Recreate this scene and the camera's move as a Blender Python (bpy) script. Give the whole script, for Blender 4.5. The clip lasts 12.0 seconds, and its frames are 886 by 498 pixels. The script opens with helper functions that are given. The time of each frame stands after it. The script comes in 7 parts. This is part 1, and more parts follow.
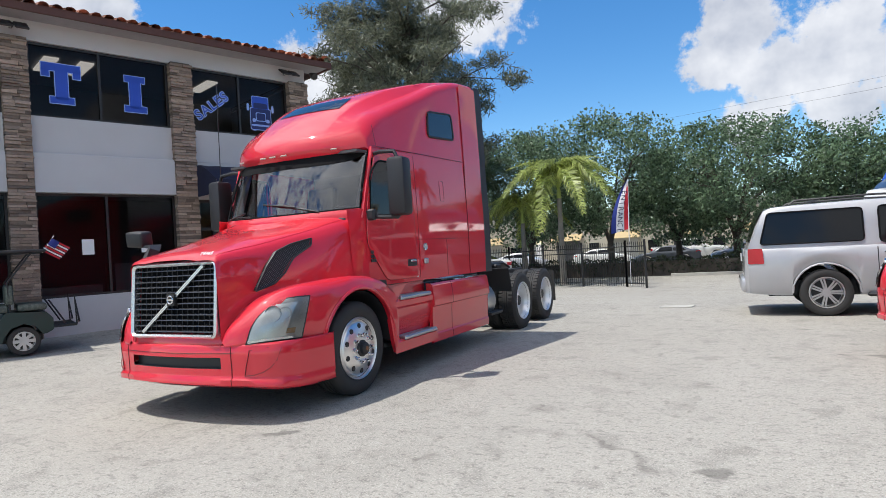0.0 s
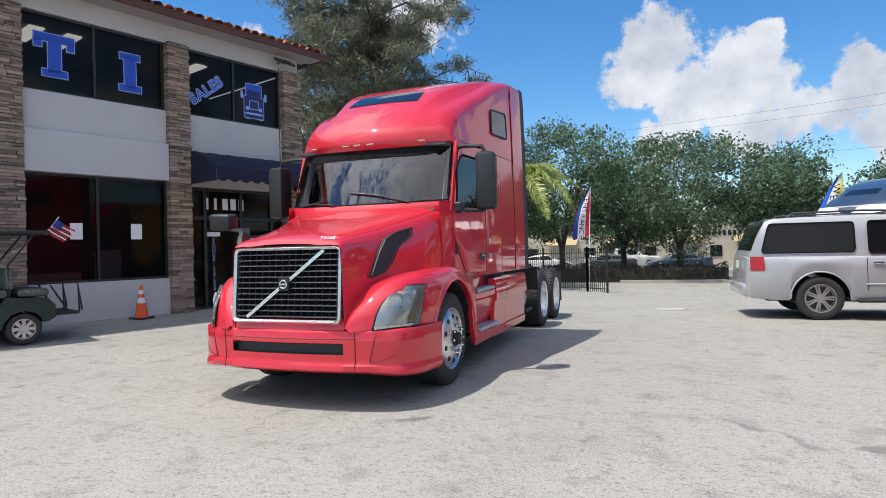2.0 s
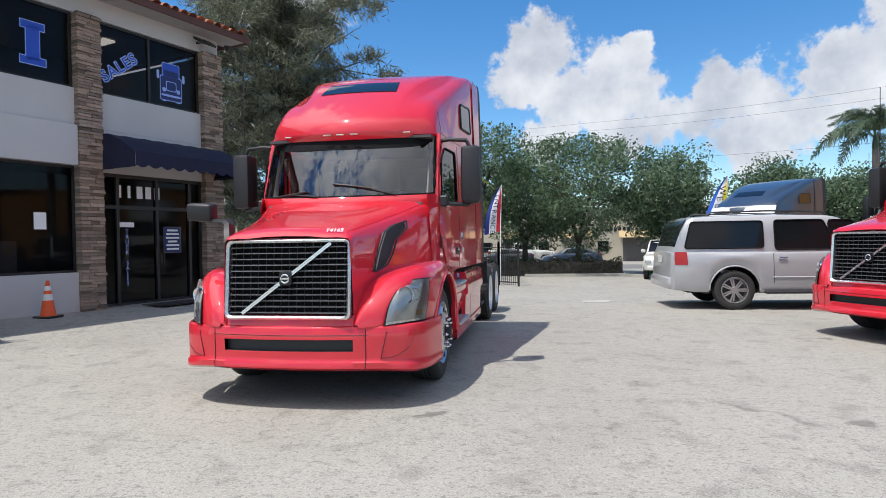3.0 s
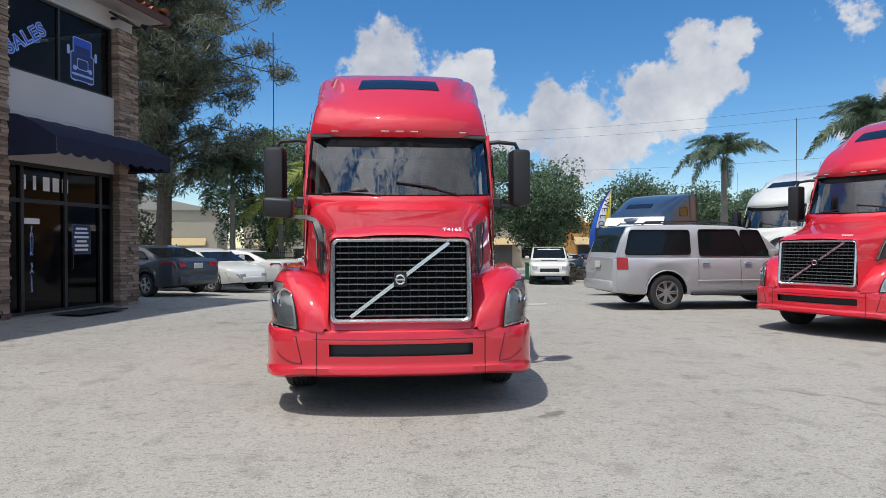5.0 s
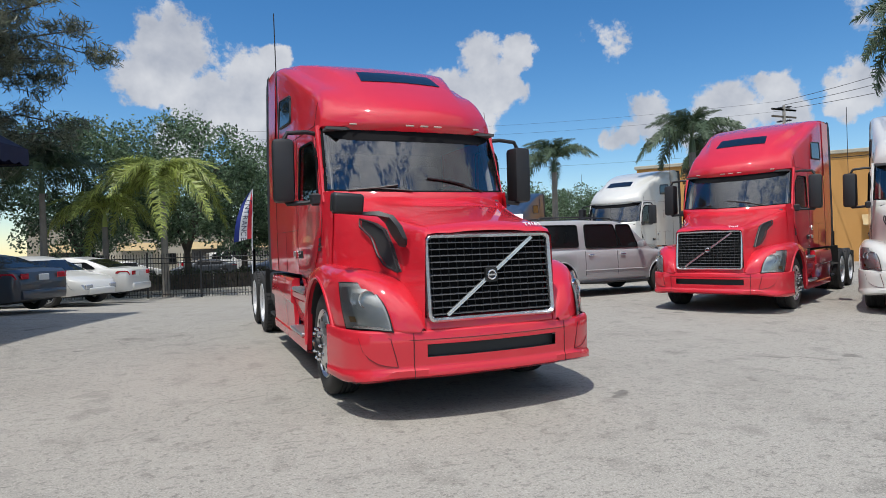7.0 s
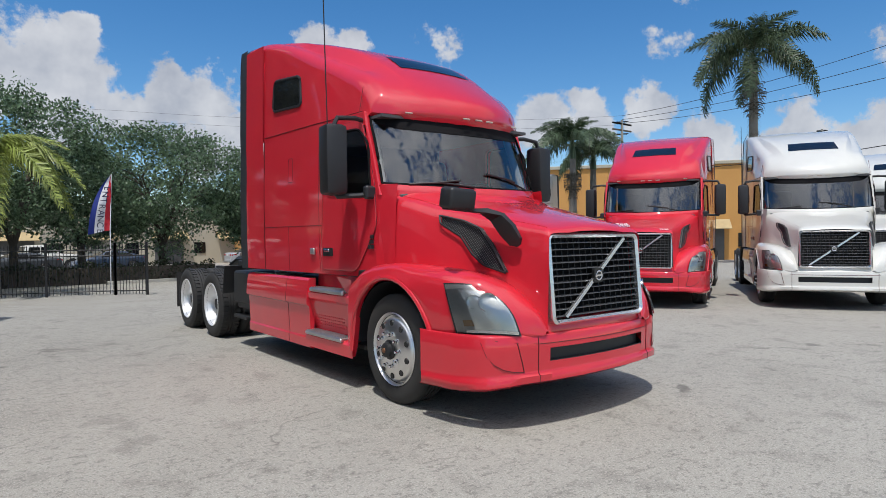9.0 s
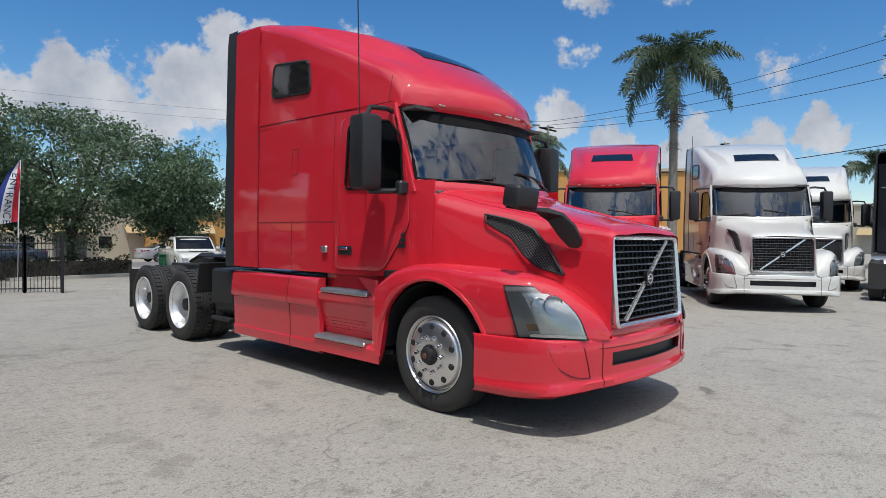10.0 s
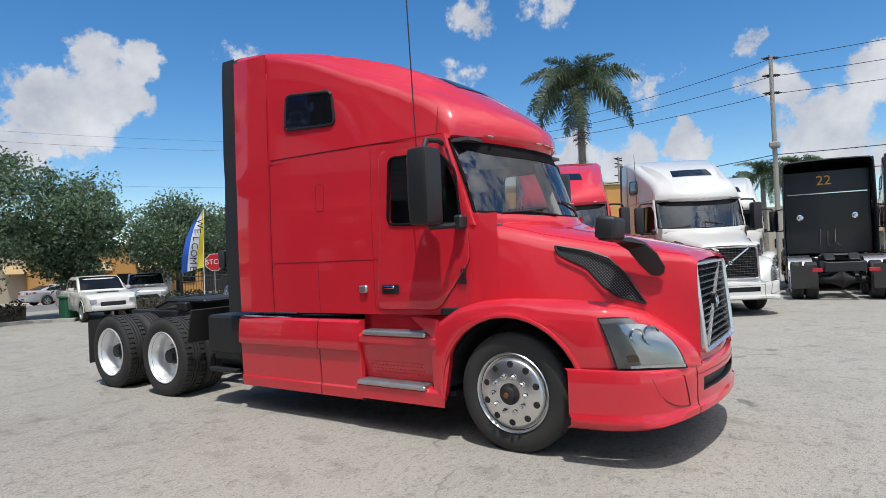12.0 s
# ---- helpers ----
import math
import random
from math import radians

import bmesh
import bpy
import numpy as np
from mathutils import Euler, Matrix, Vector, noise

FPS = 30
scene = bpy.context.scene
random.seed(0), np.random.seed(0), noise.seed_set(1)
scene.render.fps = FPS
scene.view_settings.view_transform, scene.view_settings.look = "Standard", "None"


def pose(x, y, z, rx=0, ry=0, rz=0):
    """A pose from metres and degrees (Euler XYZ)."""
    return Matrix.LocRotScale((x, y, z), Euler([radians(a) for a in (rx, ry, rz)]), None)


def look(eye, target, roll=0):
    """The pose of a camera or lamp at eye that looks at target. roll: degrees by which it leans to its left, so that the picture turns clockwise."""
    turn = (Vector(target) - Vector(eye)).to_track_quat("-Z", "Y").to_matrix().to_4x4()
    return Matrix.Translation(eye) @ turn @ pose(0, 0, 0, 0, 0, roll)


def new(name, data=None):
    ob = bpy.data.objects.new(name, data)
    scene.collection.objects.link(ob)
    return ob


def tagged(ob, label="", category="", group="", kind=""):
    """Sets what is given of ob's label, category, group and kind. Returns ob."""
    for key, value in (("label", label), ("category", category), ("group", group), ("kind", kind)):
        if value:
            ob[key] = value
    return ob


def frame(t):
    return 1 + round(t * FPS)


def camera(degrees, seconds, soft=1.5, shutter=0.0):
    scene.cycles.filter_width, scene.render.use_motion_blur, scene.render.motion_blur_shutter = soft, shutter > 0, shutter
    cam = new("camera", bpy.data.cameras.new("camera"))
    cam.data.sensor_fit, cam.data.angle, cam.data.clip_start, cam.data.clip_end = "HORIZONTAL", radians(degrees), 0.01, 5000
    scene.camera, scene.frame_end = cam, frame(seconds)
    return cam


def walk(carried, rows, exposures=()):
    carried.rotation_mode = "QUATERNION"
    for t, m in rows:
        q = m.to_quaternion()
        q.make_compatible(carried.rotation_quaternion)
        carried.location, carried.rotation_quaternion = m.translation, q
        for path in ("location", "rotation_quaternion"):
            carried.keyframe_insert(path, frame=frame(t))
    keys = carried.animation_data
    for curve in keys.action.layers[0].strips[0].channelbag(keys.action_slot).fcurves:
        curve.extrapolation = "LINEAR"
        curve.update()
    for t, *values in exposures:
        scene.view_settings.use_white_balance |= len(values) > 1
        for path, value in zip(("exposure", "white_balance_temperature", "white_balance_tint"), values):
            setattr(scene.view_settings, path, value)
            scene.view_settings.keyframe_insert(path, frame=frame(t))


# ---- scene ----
cam = camera(71.7, 12.0, 0.6)
METRES, EYE, TURN = 12.85, 1.54, 27.4
GROUND = pose(0, 0, 0.007, -0.55, 0.73, 0) @ pose(5.088, -4.13, EYE, 0, 0, TURN)
ROWS = [
    (0.0, 0.0, 0.0, 0.0, 0.0, 0.11, 2.48),
    (0.5, -0.0302, -0.001, -0.0028, 1.39, 0.67, 2.06),
    (1.0, -0.0664, -0.0026, -0.0031, -1.33, 2.09, 1.91),
    (1.5, -0.1047, -0.0045, -0.0045, -4.81, -0.58, 0.59),
    (2.0, -0.1465, -0.0009, -0.0053, -7.18, 0.22, 0.47),
    (2.5, -0.1893, 0.0097, -0.005, -13.09, -0.76, 0.84),
    (2.7, -0.2064, 0.0130, -0.0048, -15.08, -0.59, 0.67),
    (4.3, -0.3399, 0.0672, -0.0090, -24.67, -0.14, -0.82),
    (4.5, -0.3602, 0.0717, -0.0099, -25.62, -0.15, 0.17),
    (5.0, -0.3975, 0.1024, -0.01, -31.88, 0.27, -0.52),
    (5.5, -0.4373, 0.1287, -0.0107, -34.51, 0.44, 0.51),
    (6.0, -0.4719, 0.1599, -0.0119, -42.02, -0.6, 1.06),
    (6.5, -0.5079, 0.1904, -0.013, -44.47, 0.28, 0.53),
    (7.0, -0.539, 0.2252, -0.0124, -49.99, 0.19, 1.17),
    (7.5, -0.5615, 0.2626, -0.0124, -55.3, 1.11, 1.98),
    (7.7, -0.5737, 0.2784, -0.0106, -57.21, 0.70, 1.39),
    (9.3, -0.6222, 0.4160, -0.0080, -68.63, -0.45, -0.11),
    (9.5, -0.6248, 0.4355, -0.0094, -71.08, -0.52, -0.7),
    (10.0, -0.6296, 0.4788, -0.0082, -73.6, -0.36, -0.58),
    (10.5, -0.6313, 0.5172, -0.0045, -77.36, -0.28, 1.48),
    (11.0, -0.6315, 0.5534, -0.002, -78.46, 0.67, 2.24),
    (11.5, -0.6331, 0.5789, 0.0021, -78.3, 1.91, 4.22),
    (12.0, -0.6384, 0.5923, 0.005, -82.94, 1.28, 2.62),
]
walk(cam, [(t, GROUND @ pose(METRES * x, METRES * y, METRES * z, 90 + pitch, roll, yaw)) for t, x, y, z, yaw, pitch, roll in ROWS],
     [(0.0, 0.61, 6330, 10), (2.7, 0.58, 6330, 10), (5.0, 0.31, 6330, 10), (9.5, 0.16, 6260, 10), (11.0, 0.09, 6330, 10), (12.0, 0.31, 6330, 10)])

# ---- world and sun ----
SUN = Vector((-1.1, -1.0, 3.98)).normalized()
sun_data = bpy.data.lights.new("sun", "SUN")
sun_data.energy, sun_data.angle, sun_data.color = 3.0, radians(0.55), (1.0, 0.955, 0.88)
sun = new("sun", sun_data)
sun.matrix_world = look(SUN * 60, (0, 0, 0))
world = bpy.data.worlds.new("world")
scene.world = world
world.use_nodes = True
wn, wl = world.node_tree.nodes, world.node_tree.links
wn.clear()
sky = wn.new("ShaderNodeTexSky")
sky.sky_type, sky.sun_disc = "NISHITA", False
sky.sun_elevation = math.asin(SUN.z)
sky.sun_rotation = math.atan2(SUN.x, SUN.y)
sky.air_density, sky.dust_density, sky.ozone_density = 1.0, 0.0, 3.0
w_out, w_bg = wn.new("ShaderNodeOutputWorld"), wn.new("ShaderNodeBackground")
w_bg.inputs["Strength"].default_value = 0.15
wl.new(w_bg.outputs[0], w_out.inputs["Surface"])


def w_math(op, a, b=None, c=None):
    n = wn.new("ShaderNodeMath")
    n.operation = op
    for k, v in enumerate((a, b, c)):
        if v is None:
            continue
        if isinstance(v, (int, float)):
            n.inputs[k].default_value = v
        else:
            wl.new(v, n.inputs[k])
    return n.outputs[0]


def w_vec(op, a, b):
    n = wn.new("ShaderNodeVectorMath")
    n.operation = op
    for k, v in enumerate((a, b)):
        if isinstance(v, (tuple, Vector)):
            n.inputs[k].default_value = v
        else:
            wl.new(v, n.inputs[k])
    return n


def w_noise(vec, scale, detail, rough=0.55):
    n = wn.new("ShaderNodeTexNoise")
    n.inputs["Scale"].default_value, n.inputs["Detail"].default_value, n.inputs["Roughness"].default_value = scale, detail, rough
    wl.new(vec, n.inputs["Vector"])
    return n


# cumulus heaps: bearing from +y towards +x, height above the horizon, radius, in degrees
CLOUDS = [(-1, 16, 4.8), (2, 12, 3.7), (6, 13, 4.8), (-3, 14, 2.4), (7, 9, 2.6), (15, 12, 3.2), (18, 12, 2.7), (17, 8, 4.0), (0, 9, 2.6), (11, 10, 2.9), (8, 16, 1.6), (27, 15, 4.0), (30, 17, 2.2), (24, 12, 4.0), (21, 9, 3.1), (41, 11, 2.4),
          (39, 9, 1.8), (47, 10, 3.4), (51, 10, 3.1), (57, 11, 2.6), (73, 7, 3.2), (78, 9, 2.2), (62, 8, 3.0), (68, 8, 2.9)]
CLOUDS += [(88, 8, 4.4), (85, 12, 2.8), (91, 12, 2.6), (29, 14, 2.4)]
# thin shreds; the first three are broad unseen cover added for reflections and fill
WISPS = [(188, 54, 60), (260, 60, 26), (132, 46, 34), (83, 16, 2.0), (59, 21, 3.0), (66, 21, 3.2), (58, 16, 2.4), (38, 17, 2.6), (75, 13, 3.0), (95, 20, 4.0)]
# even grey veils out of view, added to grey the windscreens' reflections
VEILS = [(132, 44, 36), (276, 46, 34)]
# random heaps, mostly out of view, added to fill the rest of the sky
cloud_rng = random.Random(5)
for k in range(26):
    CLOUDS.append((105 + 9.3 * k + cloud_rng.uniform(-4, 4), cloud_rng.uniform(7, 38), cloud_rng.uniform(3, 8)))
# unseen banks overhead and behind the camera, added for windscreen reflections and fill
CLOUDS += [(196, 52, 8), (203, 47, 6), (168, 44, 7), (160, 48, 5), (222, 43, 9), (181, 66, 8), (172, 70, 6), (150, 57, 8), (250, 52, 8), (280, 44, 8), (128, 40, 6), (210, 28, 6), (310, 50, 8), (110, 55, 7), (180, 24, 6), (236, 64, 7), (214, 60, 5), (150, 30, 5), (186, 36, 4), (260, 30, 7), (96, 42, 6), (300, 25, 7), (190, 14, 7), (214, 18, 8), (166, 15, 7), (238, 14, 8), (140, 16, 7)]
w_dir = wn.new("ShaderNodeTexCoord").outputs["Generated"]
w_warp = w_vec("SUBTRACT", w_noise(w_dir, 9.0, 5).outputs["Color"], (0.5, 0.5, 0.5)).outputs[0]
w_scaled = wn.new("ShaderNodeVectorMath")
w_scaled.operation = "SCALE"
wl.new(w_warp, w_scaled.inputs[0])
w_scaled.inputs["Scale"].default_value = 0.11
w_bent = w_vec("NORMALIZE", w_vec("ADD", w_dir, w_scaled.outputs[0]).outputs[0], (0, 0, 0)).outputs[0]
w_total = None
for az, el, rad, thick in [(*c, 1.0) for c in CLOUDS] + [(*c, 0.62) for c in WISPS] + [(*c, 0.90) for c in VEILS]:
    ca, ce = radians(az), radians(el)
    way = (math.sin(ca) * math.cos(ce), math.cos(ca) * math.cos(ce), math.sin(ce))
    ramp = wn.new("ShaderNodeMapRange")
    ramp.inputs[1].default_value, ramp.inputs[2].default_value = math.cos(radians(rad * 1.22)), math.cos(radians(rad * 0.2))
    ramp.inputs[4].default_value = thick
    wl.new(w_vec("DOT_PRODUCT", w_bent, way).outputs["Value"], ramp.inputs[0])
    w_total = ramp.outputs[0] if w_total is None else w_math("SMOOTH_MAX", w_total, ramp.outputs[0], 0.15)
w_fine = w_noise(w_dir, 24.0, 9, 0.66).outputs["Fac"]
w_dens = w_math("MULTIPLY_ADD", w_math("SUBTRACT", w_fine, 0.5), 1.5, w_total)
w_mask = wn.new("ShaderNodeMapRange")
w_mask.interpolation_type = "SMOOTHSTEP"
w_mask.inputs[1].default_value, w_mask.inputs[2].default_value = 0.43, 0.72
wl.new(w_dens, w_mask.inputs[0])
w_shade = wn.new("ShaderNodeMapRange")
w_shade.inputs[1].default_value, w_shade.inputs[2].default_value = 0.3, 0.7
wl.new(w_noise(w_dir, 14.0, 4).outputs["Fac"], w_shade.inputs[0])
w_col = wn.new("ShaderNodeMix")
w_col.data_type = "RGBA"
w_col.inputs["A"].default_value, w_col.inputs["B"].default_value = (2.45, 2.58, 2.9, 1), (4.2, 4.2, 4.25, 1)
wl.new(w_shade.outputs[0], w_col.inputs["Factor"])
w_mix = wn.new("ShaderNodeMix")
w_mix.data_type = "RGBA"
wl.new(w_math("MULTIPLY", w_mask.outputs[0], 0.95), w_mix.inputs["Factor"])
w_blue = wn.new("ShaderNodeHueSaturation")
w_blue.inputs["Saturation"].default_value, w_blue.inputs["Value"].default_value = 1.30, 0.72
wl.new(sky.outputs[0], w_blue.inputs["Color"])
wl.new(w_blue.outputs[0], w_mix.inputs["A"])
# clouds near the sun are lit through and shine brighter
w_near = wn.new("ShaderNodeMapRange")
w_near.interpolation_type = "SMOOTHSTEP"
w_near.inputs[1].default_value, w_near.inputs[2].default_value, w_near.inputs[3].default_value, w_near.inputs[4].default_value = 0.55, 0.97, 1.0, 2.3
wl.new(w_vec("DOT_PRODUCT", w_dir, SUN).outputs["Value"], w_near.inputs[0])
w_lit = wn.new("ShaderNodeVectorMath")
w_lit.operation = "SCALE"
wl.new(w_col.outputs["Result"], w_lit.inputs[0])
wl.new(w_near.outputs[0], w_lit.inputs["Scale"])
wl.new(w_lit.outputs[0], w_mix.inputs["B"])
wl.new(w_mix.outputs["Result"], w_bg.inputs["Color"])

# ---- materials ----
def material(name, base, rough=0.6, metal=0.0, vary=0.15, scale=4.0, fine=60.0, bump=0.1, dist=0.01, coat=0.0, spec=0.5, stain=None, rand=0.0):
    """A surface with colour change at two scales and a fine relief, in metres."""
    m = bpy.data.materials.new(name)
    m.use_nodes = True
    n, l = m.node_tree.nodes, m.node_tree.links
    p = n["Principled BSDF"]
    geo = n.new("ShaderNodeTexCoord")
    big, small = n.new("ShaderNodeTexNoise"), n.new("ShaderNodeTexNoise")
    big.inputs["Scale"].default_value, small.inputs["Scale"].default_value = scale, fine
    big.inputs["Detail"].default_value, small.inputs["Detail"].default_value = 5, 3
    l.new(geo.outputs["Object"], big.inputs["Vector"])
    l.new(geo.outputs["Object"], small.inputs["Vector"])
    add = n.new("ShaderNodeMath")
    add.operation = "MULTIPLY_ADD"
    l.new(small.outputs["Fac"], add.inputs[0])
    add.inputs[1].default_value = 0.4
    l.new(big.outputs["Fac"], add.inputs[2])
    ramp = n.new("ShaderNodeMapRange")
    ramp.inputs[1].default_value, ramp.inputs[2].default_value = 0.35, 1.05
    l.new(add.outputs[0], ramp.inputs[0])
    mix = n.new("ShaderNodeMix")
    mix.data_type = "RGBA"
    dark = [c * (1 - vary) for c in base]
    light = [min(1, c * (1 + vary)) for c in base]
    if stain:
        dark = stain
    mix.inputs["A"].default_value, mix.inputs["B"].default_value = (*dark, 1), (*light, 1)
    l.new(ramp.outputs[0], mix.inputs["Factor"])
    last = mix.outputs["Result"]
    if rand:
        info, hsv, span = n.new("ShaderNodeObjectInfo"), n.new("ShaderNodeHueSaturation"), n.new("ShaderNodeMapRange")
        span.inputs[3].default_value, span.inputs[4].default_value = 1 - rand, 1 + rand
        l.new(info.outputs["Random"], span.inputs[0])
        l.new(span.outputs[0], hsv.inputs["Value"])
        l.new(last, hsv.inputs["Color"])
        last = hsv.outputs[0]
    l.new(last, p.inputs["Base Color"])
    p.inputs["Roughness"].default_value, p.inputs["Metallic"].default_value = rough, metal
    p.inputs["Coat Weight"].default_value, p.inputs["Coat Roughness"].default_value = coat, 0.04
    p.inputs["Specular IOR Level"].default_value = spec
    if bump:
        b = n.new("ShaderNodeBump")
        b.inputs["Strength"].default_value, b.inputs["Distance"].default_value = bump, dist
        l.new(add.outputs[0], b.inputs["Height"])
        l.new(b.outputs[0], p.inputs["Normal"])
        if coat:
            l.new(b.outputs[0], p.inputs["Coat Normal"])
    return m


def glass(name, tint, gloss=1.45, rough=0.01):
    m = bpy.data.materials.new(name)
    m.use_nodes = True
    n, l = m.node_tree.nodes, m.node_tree.links
    n.remove(n["Principled BSDF"])
    fr, tr, gl, mx = n.new("ShaderNodeFresnel"), n.new("ShaderNodeBsdfTransparent"), n.new("ShaderNodeBsdfGlossy"), n.new("ShaderNodeMixShader")
    fr.inputs["IOR"].default_value = gloss
    tr.inputs["Color"].default_value = (*tint, 1)
    gl.inputs["Roughness"].default_value = rough
    l.new(fr.outputs[0], mx.inputs[0])
    l.new(tr.outputs[0], mx.inputs[1])
    l.new(gl.outputs[0], mx.inputs[2])
    l.new(mx.outputs[0], n["Material Output"].inputs["Surface"])
    return m


RED = material("red_paint", (0.62, 0.019, 0.035), 0.5, vary=0.06, bump=0.06, dist=0.025, coat=1.0, scale=1.1, fine=3.5, spec=0.15)
RED.node_tree.nodes["Principled BSDF"].inputs["Coat IOR"].default_value = 1.62
WHITE = material("white_paint", (0.65, 0.64, 0.595), 0.35, vary=0.04, bump=0.0, coat=0.8)
SILVER = material("silver_paint", (0.455, 0.455, 0.465), 0.35, metal=0.25, vary=0.04, bump=0.0, coat=0.8)
GREY_CAR = material("grey_paint", (0.055, 0.062, 0.07), 0.35, metal=0.2, vary=0.05, bump=0.0, coat=0.8)
BLACK_PAINT = material("black_paint", (0.008, 0.008, 0.010), 0.45, vary=0.1, bump=0.0, coat=0.2)
BLUE_PAINT = material("blue_paint", (0.03, 0.05, 0.09), 0.35, vary=0.1, bump=0.0, coat=0.6)
BLACK_PLASTIC = material("black_plastic", (0.018, 0.018, 0.02), 0.5, vary=0.2, bump=0.05, fine=200, dist=0.002)
RUBBER = material("rubber", (0.020, 0.020, 0.021), 0.75, vary=0.25, bump=0.15, fine=90, dist=0.004, stain=(0.035, 0.033, 0.03))
CHROME = material("chrome", (0.72, 0.73, 0.75), 0.12, metal=1.0, vary=0.04, bump=0.0)
ALU = material("aluminium", (0.74, 0.74, 0.74), 0.30, metal=1.0, vary=0.07, bump=0.02, fine=120)
DULL_ALU = material("dull_aluminium", (0.6, 0.6, 0.6), 0.42, metal=1.0, vary=0.12, bump=0.05, fine=120)
STEEL_BLACK = material("frame_black", (0.016, 0.016, 0.017), 0.55, vary=0.3, bump=0.1, fine=80, dist=0.004)
GLASS = glass("clear_glass", (0.80, 0.83, 0.83), 2.45)
SIDE_GLASS = glass("side_glass", (0.50, 0.53, 0.52), 1.6)
LAMP_GLASS = glass("lamp_lens", (0.90, 0.91, 0.89), 1.32)
SHOP_GLASS = glass("shop_glass", (0.27, 0.27, 0.30), 1.28, 0.015)
INTERIOR = material("cab_interior", (0.075, 0.076, 0.08), 0.8, vary=0.2, bump=0.1)
SIGN_WHITE = material("white_vinyl", (0.8, 0.8, 0.8), 0.5, vary=0.05, bump=0.0)
AMBER_DIM = material("dull_amber", (0.22, 0.12, 0.05), 0.25, vary=0.15, bump=0.0, coat=0.5)
TAIL_RED = material("red_lens", (0.45, 0.01, 0.02), 0.15, vary=0.15, bump=0.0, coat=0.6)

# ---- builders ----
def mesh_of(name, bm, sharp=35):
    bmesh.ops.recalc_face_normals(bm, faces=bm.faces)
    me = bpy.data.meshes.new(name)
    bm.to_mesh(me)
    bm.free()
    for f in me.polygons:
        f.use_smooth = True
    me.set_sharp_from_angle(angle=radians(sharp))
    return me


def part(name, bm, mat, parent=None, label="", sharp=35, face=None):
    """One mesh object; a part where it has a parent. face: the side to which an open sheet looks."""
    me = mesh_of(name, bm, sharp)
    if face and sum((p.normal.dot(Vector(face)) for p in me.polygons)) < 0:
        me.flip_normals()
    me.materials.append(mat)
    ob = new(name, me)
    ob.parent = parent
    return tagged(ob, label)


def thing(name, label, category, m=None, group="", kind=""):
    ob = tagged(new(name), label, category, group, kind)
    ob.matrix_basis = m or Matrix()
    return ob


def box(bm, c, s, bevel=0.0, turn=None, seg=1):
    """A box of centre c and size s, its edges rounded by bevel."""
    made = bmesh.ops.create_cube(bm, size=1)["verts"]
    m = Matrix.Translation(c) @ (turn.to_4x4() if turn else Matrix()) @ Matrix.Diagonal((*s, 1))
    bmesh.ops.transform(bm, matrix=m, verts=made)
    if bevel:
        edges = list({e for v in made for e in v.link_edges})
        bmesh.ops.bevel(bm, geom=edges, offset=bevel, segments=seg, affect="EDGES", profile=0.5, clamp_overlap=True)
    return bm


def boxed(c, s, bevel=0.0, turn=None, seg=1):
    return box(bmesh.new(), c, s, bevel, turn, seg)


def tube(bm, pts, r, n=8, caps=True):
    """A round bar through pts; r is one radius or one for each point."""
    pts = [Vector(p) for p in pts]
    rs = r if isinstance(r, (list, tuple)) else [r] * len(pts)
    rings = []
    for i, p in enumerate(pts):
        way = (pts[min(i + 1, len(pts) - 1)] - pts[max(i - 1, 0)]).normalized()
        side = way.cross(Vector((0, 0, 1)) if abs(way.z) < 0.95 else Vector((0, 1, 0))).normalized()
        up = side.cross(way)
        rings.append([bm.verts.new(p + (side * math.cos(a) + up * math.sin(a)) * rs[i]) for a in (2 * math.pi * k / n for k in range(n))])
    for a, b in zip(rings, rings[1:]):
        for k in range(n):
            bm.faces.new((a[k], a[(k + 1) % n], b[(k + 1) % n], b[k]))
    if caps:
        bm.faces.new(rings[0])
        bm.faces.new(rings[-1][::-1])
    return bm


def sheet(bm, rows, keep=None):
    """A net of quads over rows of points; keep(i, j) says which quads stay."""
    vs = [[bm.verts.new(p) for p in row] for row in rows]
    for i in range(len(vs) - 1):
        for j in range(len(vs[i]) - 1):
            if keep is None or keep(i, j):
                bm.faces.new((vs[i][j], vs[i][j + 1], vs[i + 1][j + 1], vs[i + 1][j]))
    return bm


def lathe(bm, prof, n=32, m=None):
    """Turns a profile of (radius, height) round z, then moves it by m."""
    m = m or Matrix()
    rings = []
    for r, h in prof:
        rings.append([bm.verts.new(m @ Vector((r * math.cos(a), r * math.sin(a), h))) for a in (2 * math.pi * k / n for k in range(n))])
    for a, b in zip(rings, rings[1:]):
        for k in range(n):
            bm.faces.new((a[k], a[(k + 1) % n], b[(k + 1) % n], b[k]))
    return bm


def plate(bm, pts, depth):
    """A flat or gently bent panel with the outline pts, thickened by the vector depth."""
    d = Vector(depth)
    top = [bm.verts.new(p) for p in pts]
    low = [bm.verts.new(Vector(p) - d) for p in pts]
    bm.faces.new(top)
    bm.faces.new(low[::-1])
    for k in range(len(pts)):
        j = (k + 1) % len(pts)
        bm.faces.new((top[k], low[k], low[j], top[j]))
    return bm


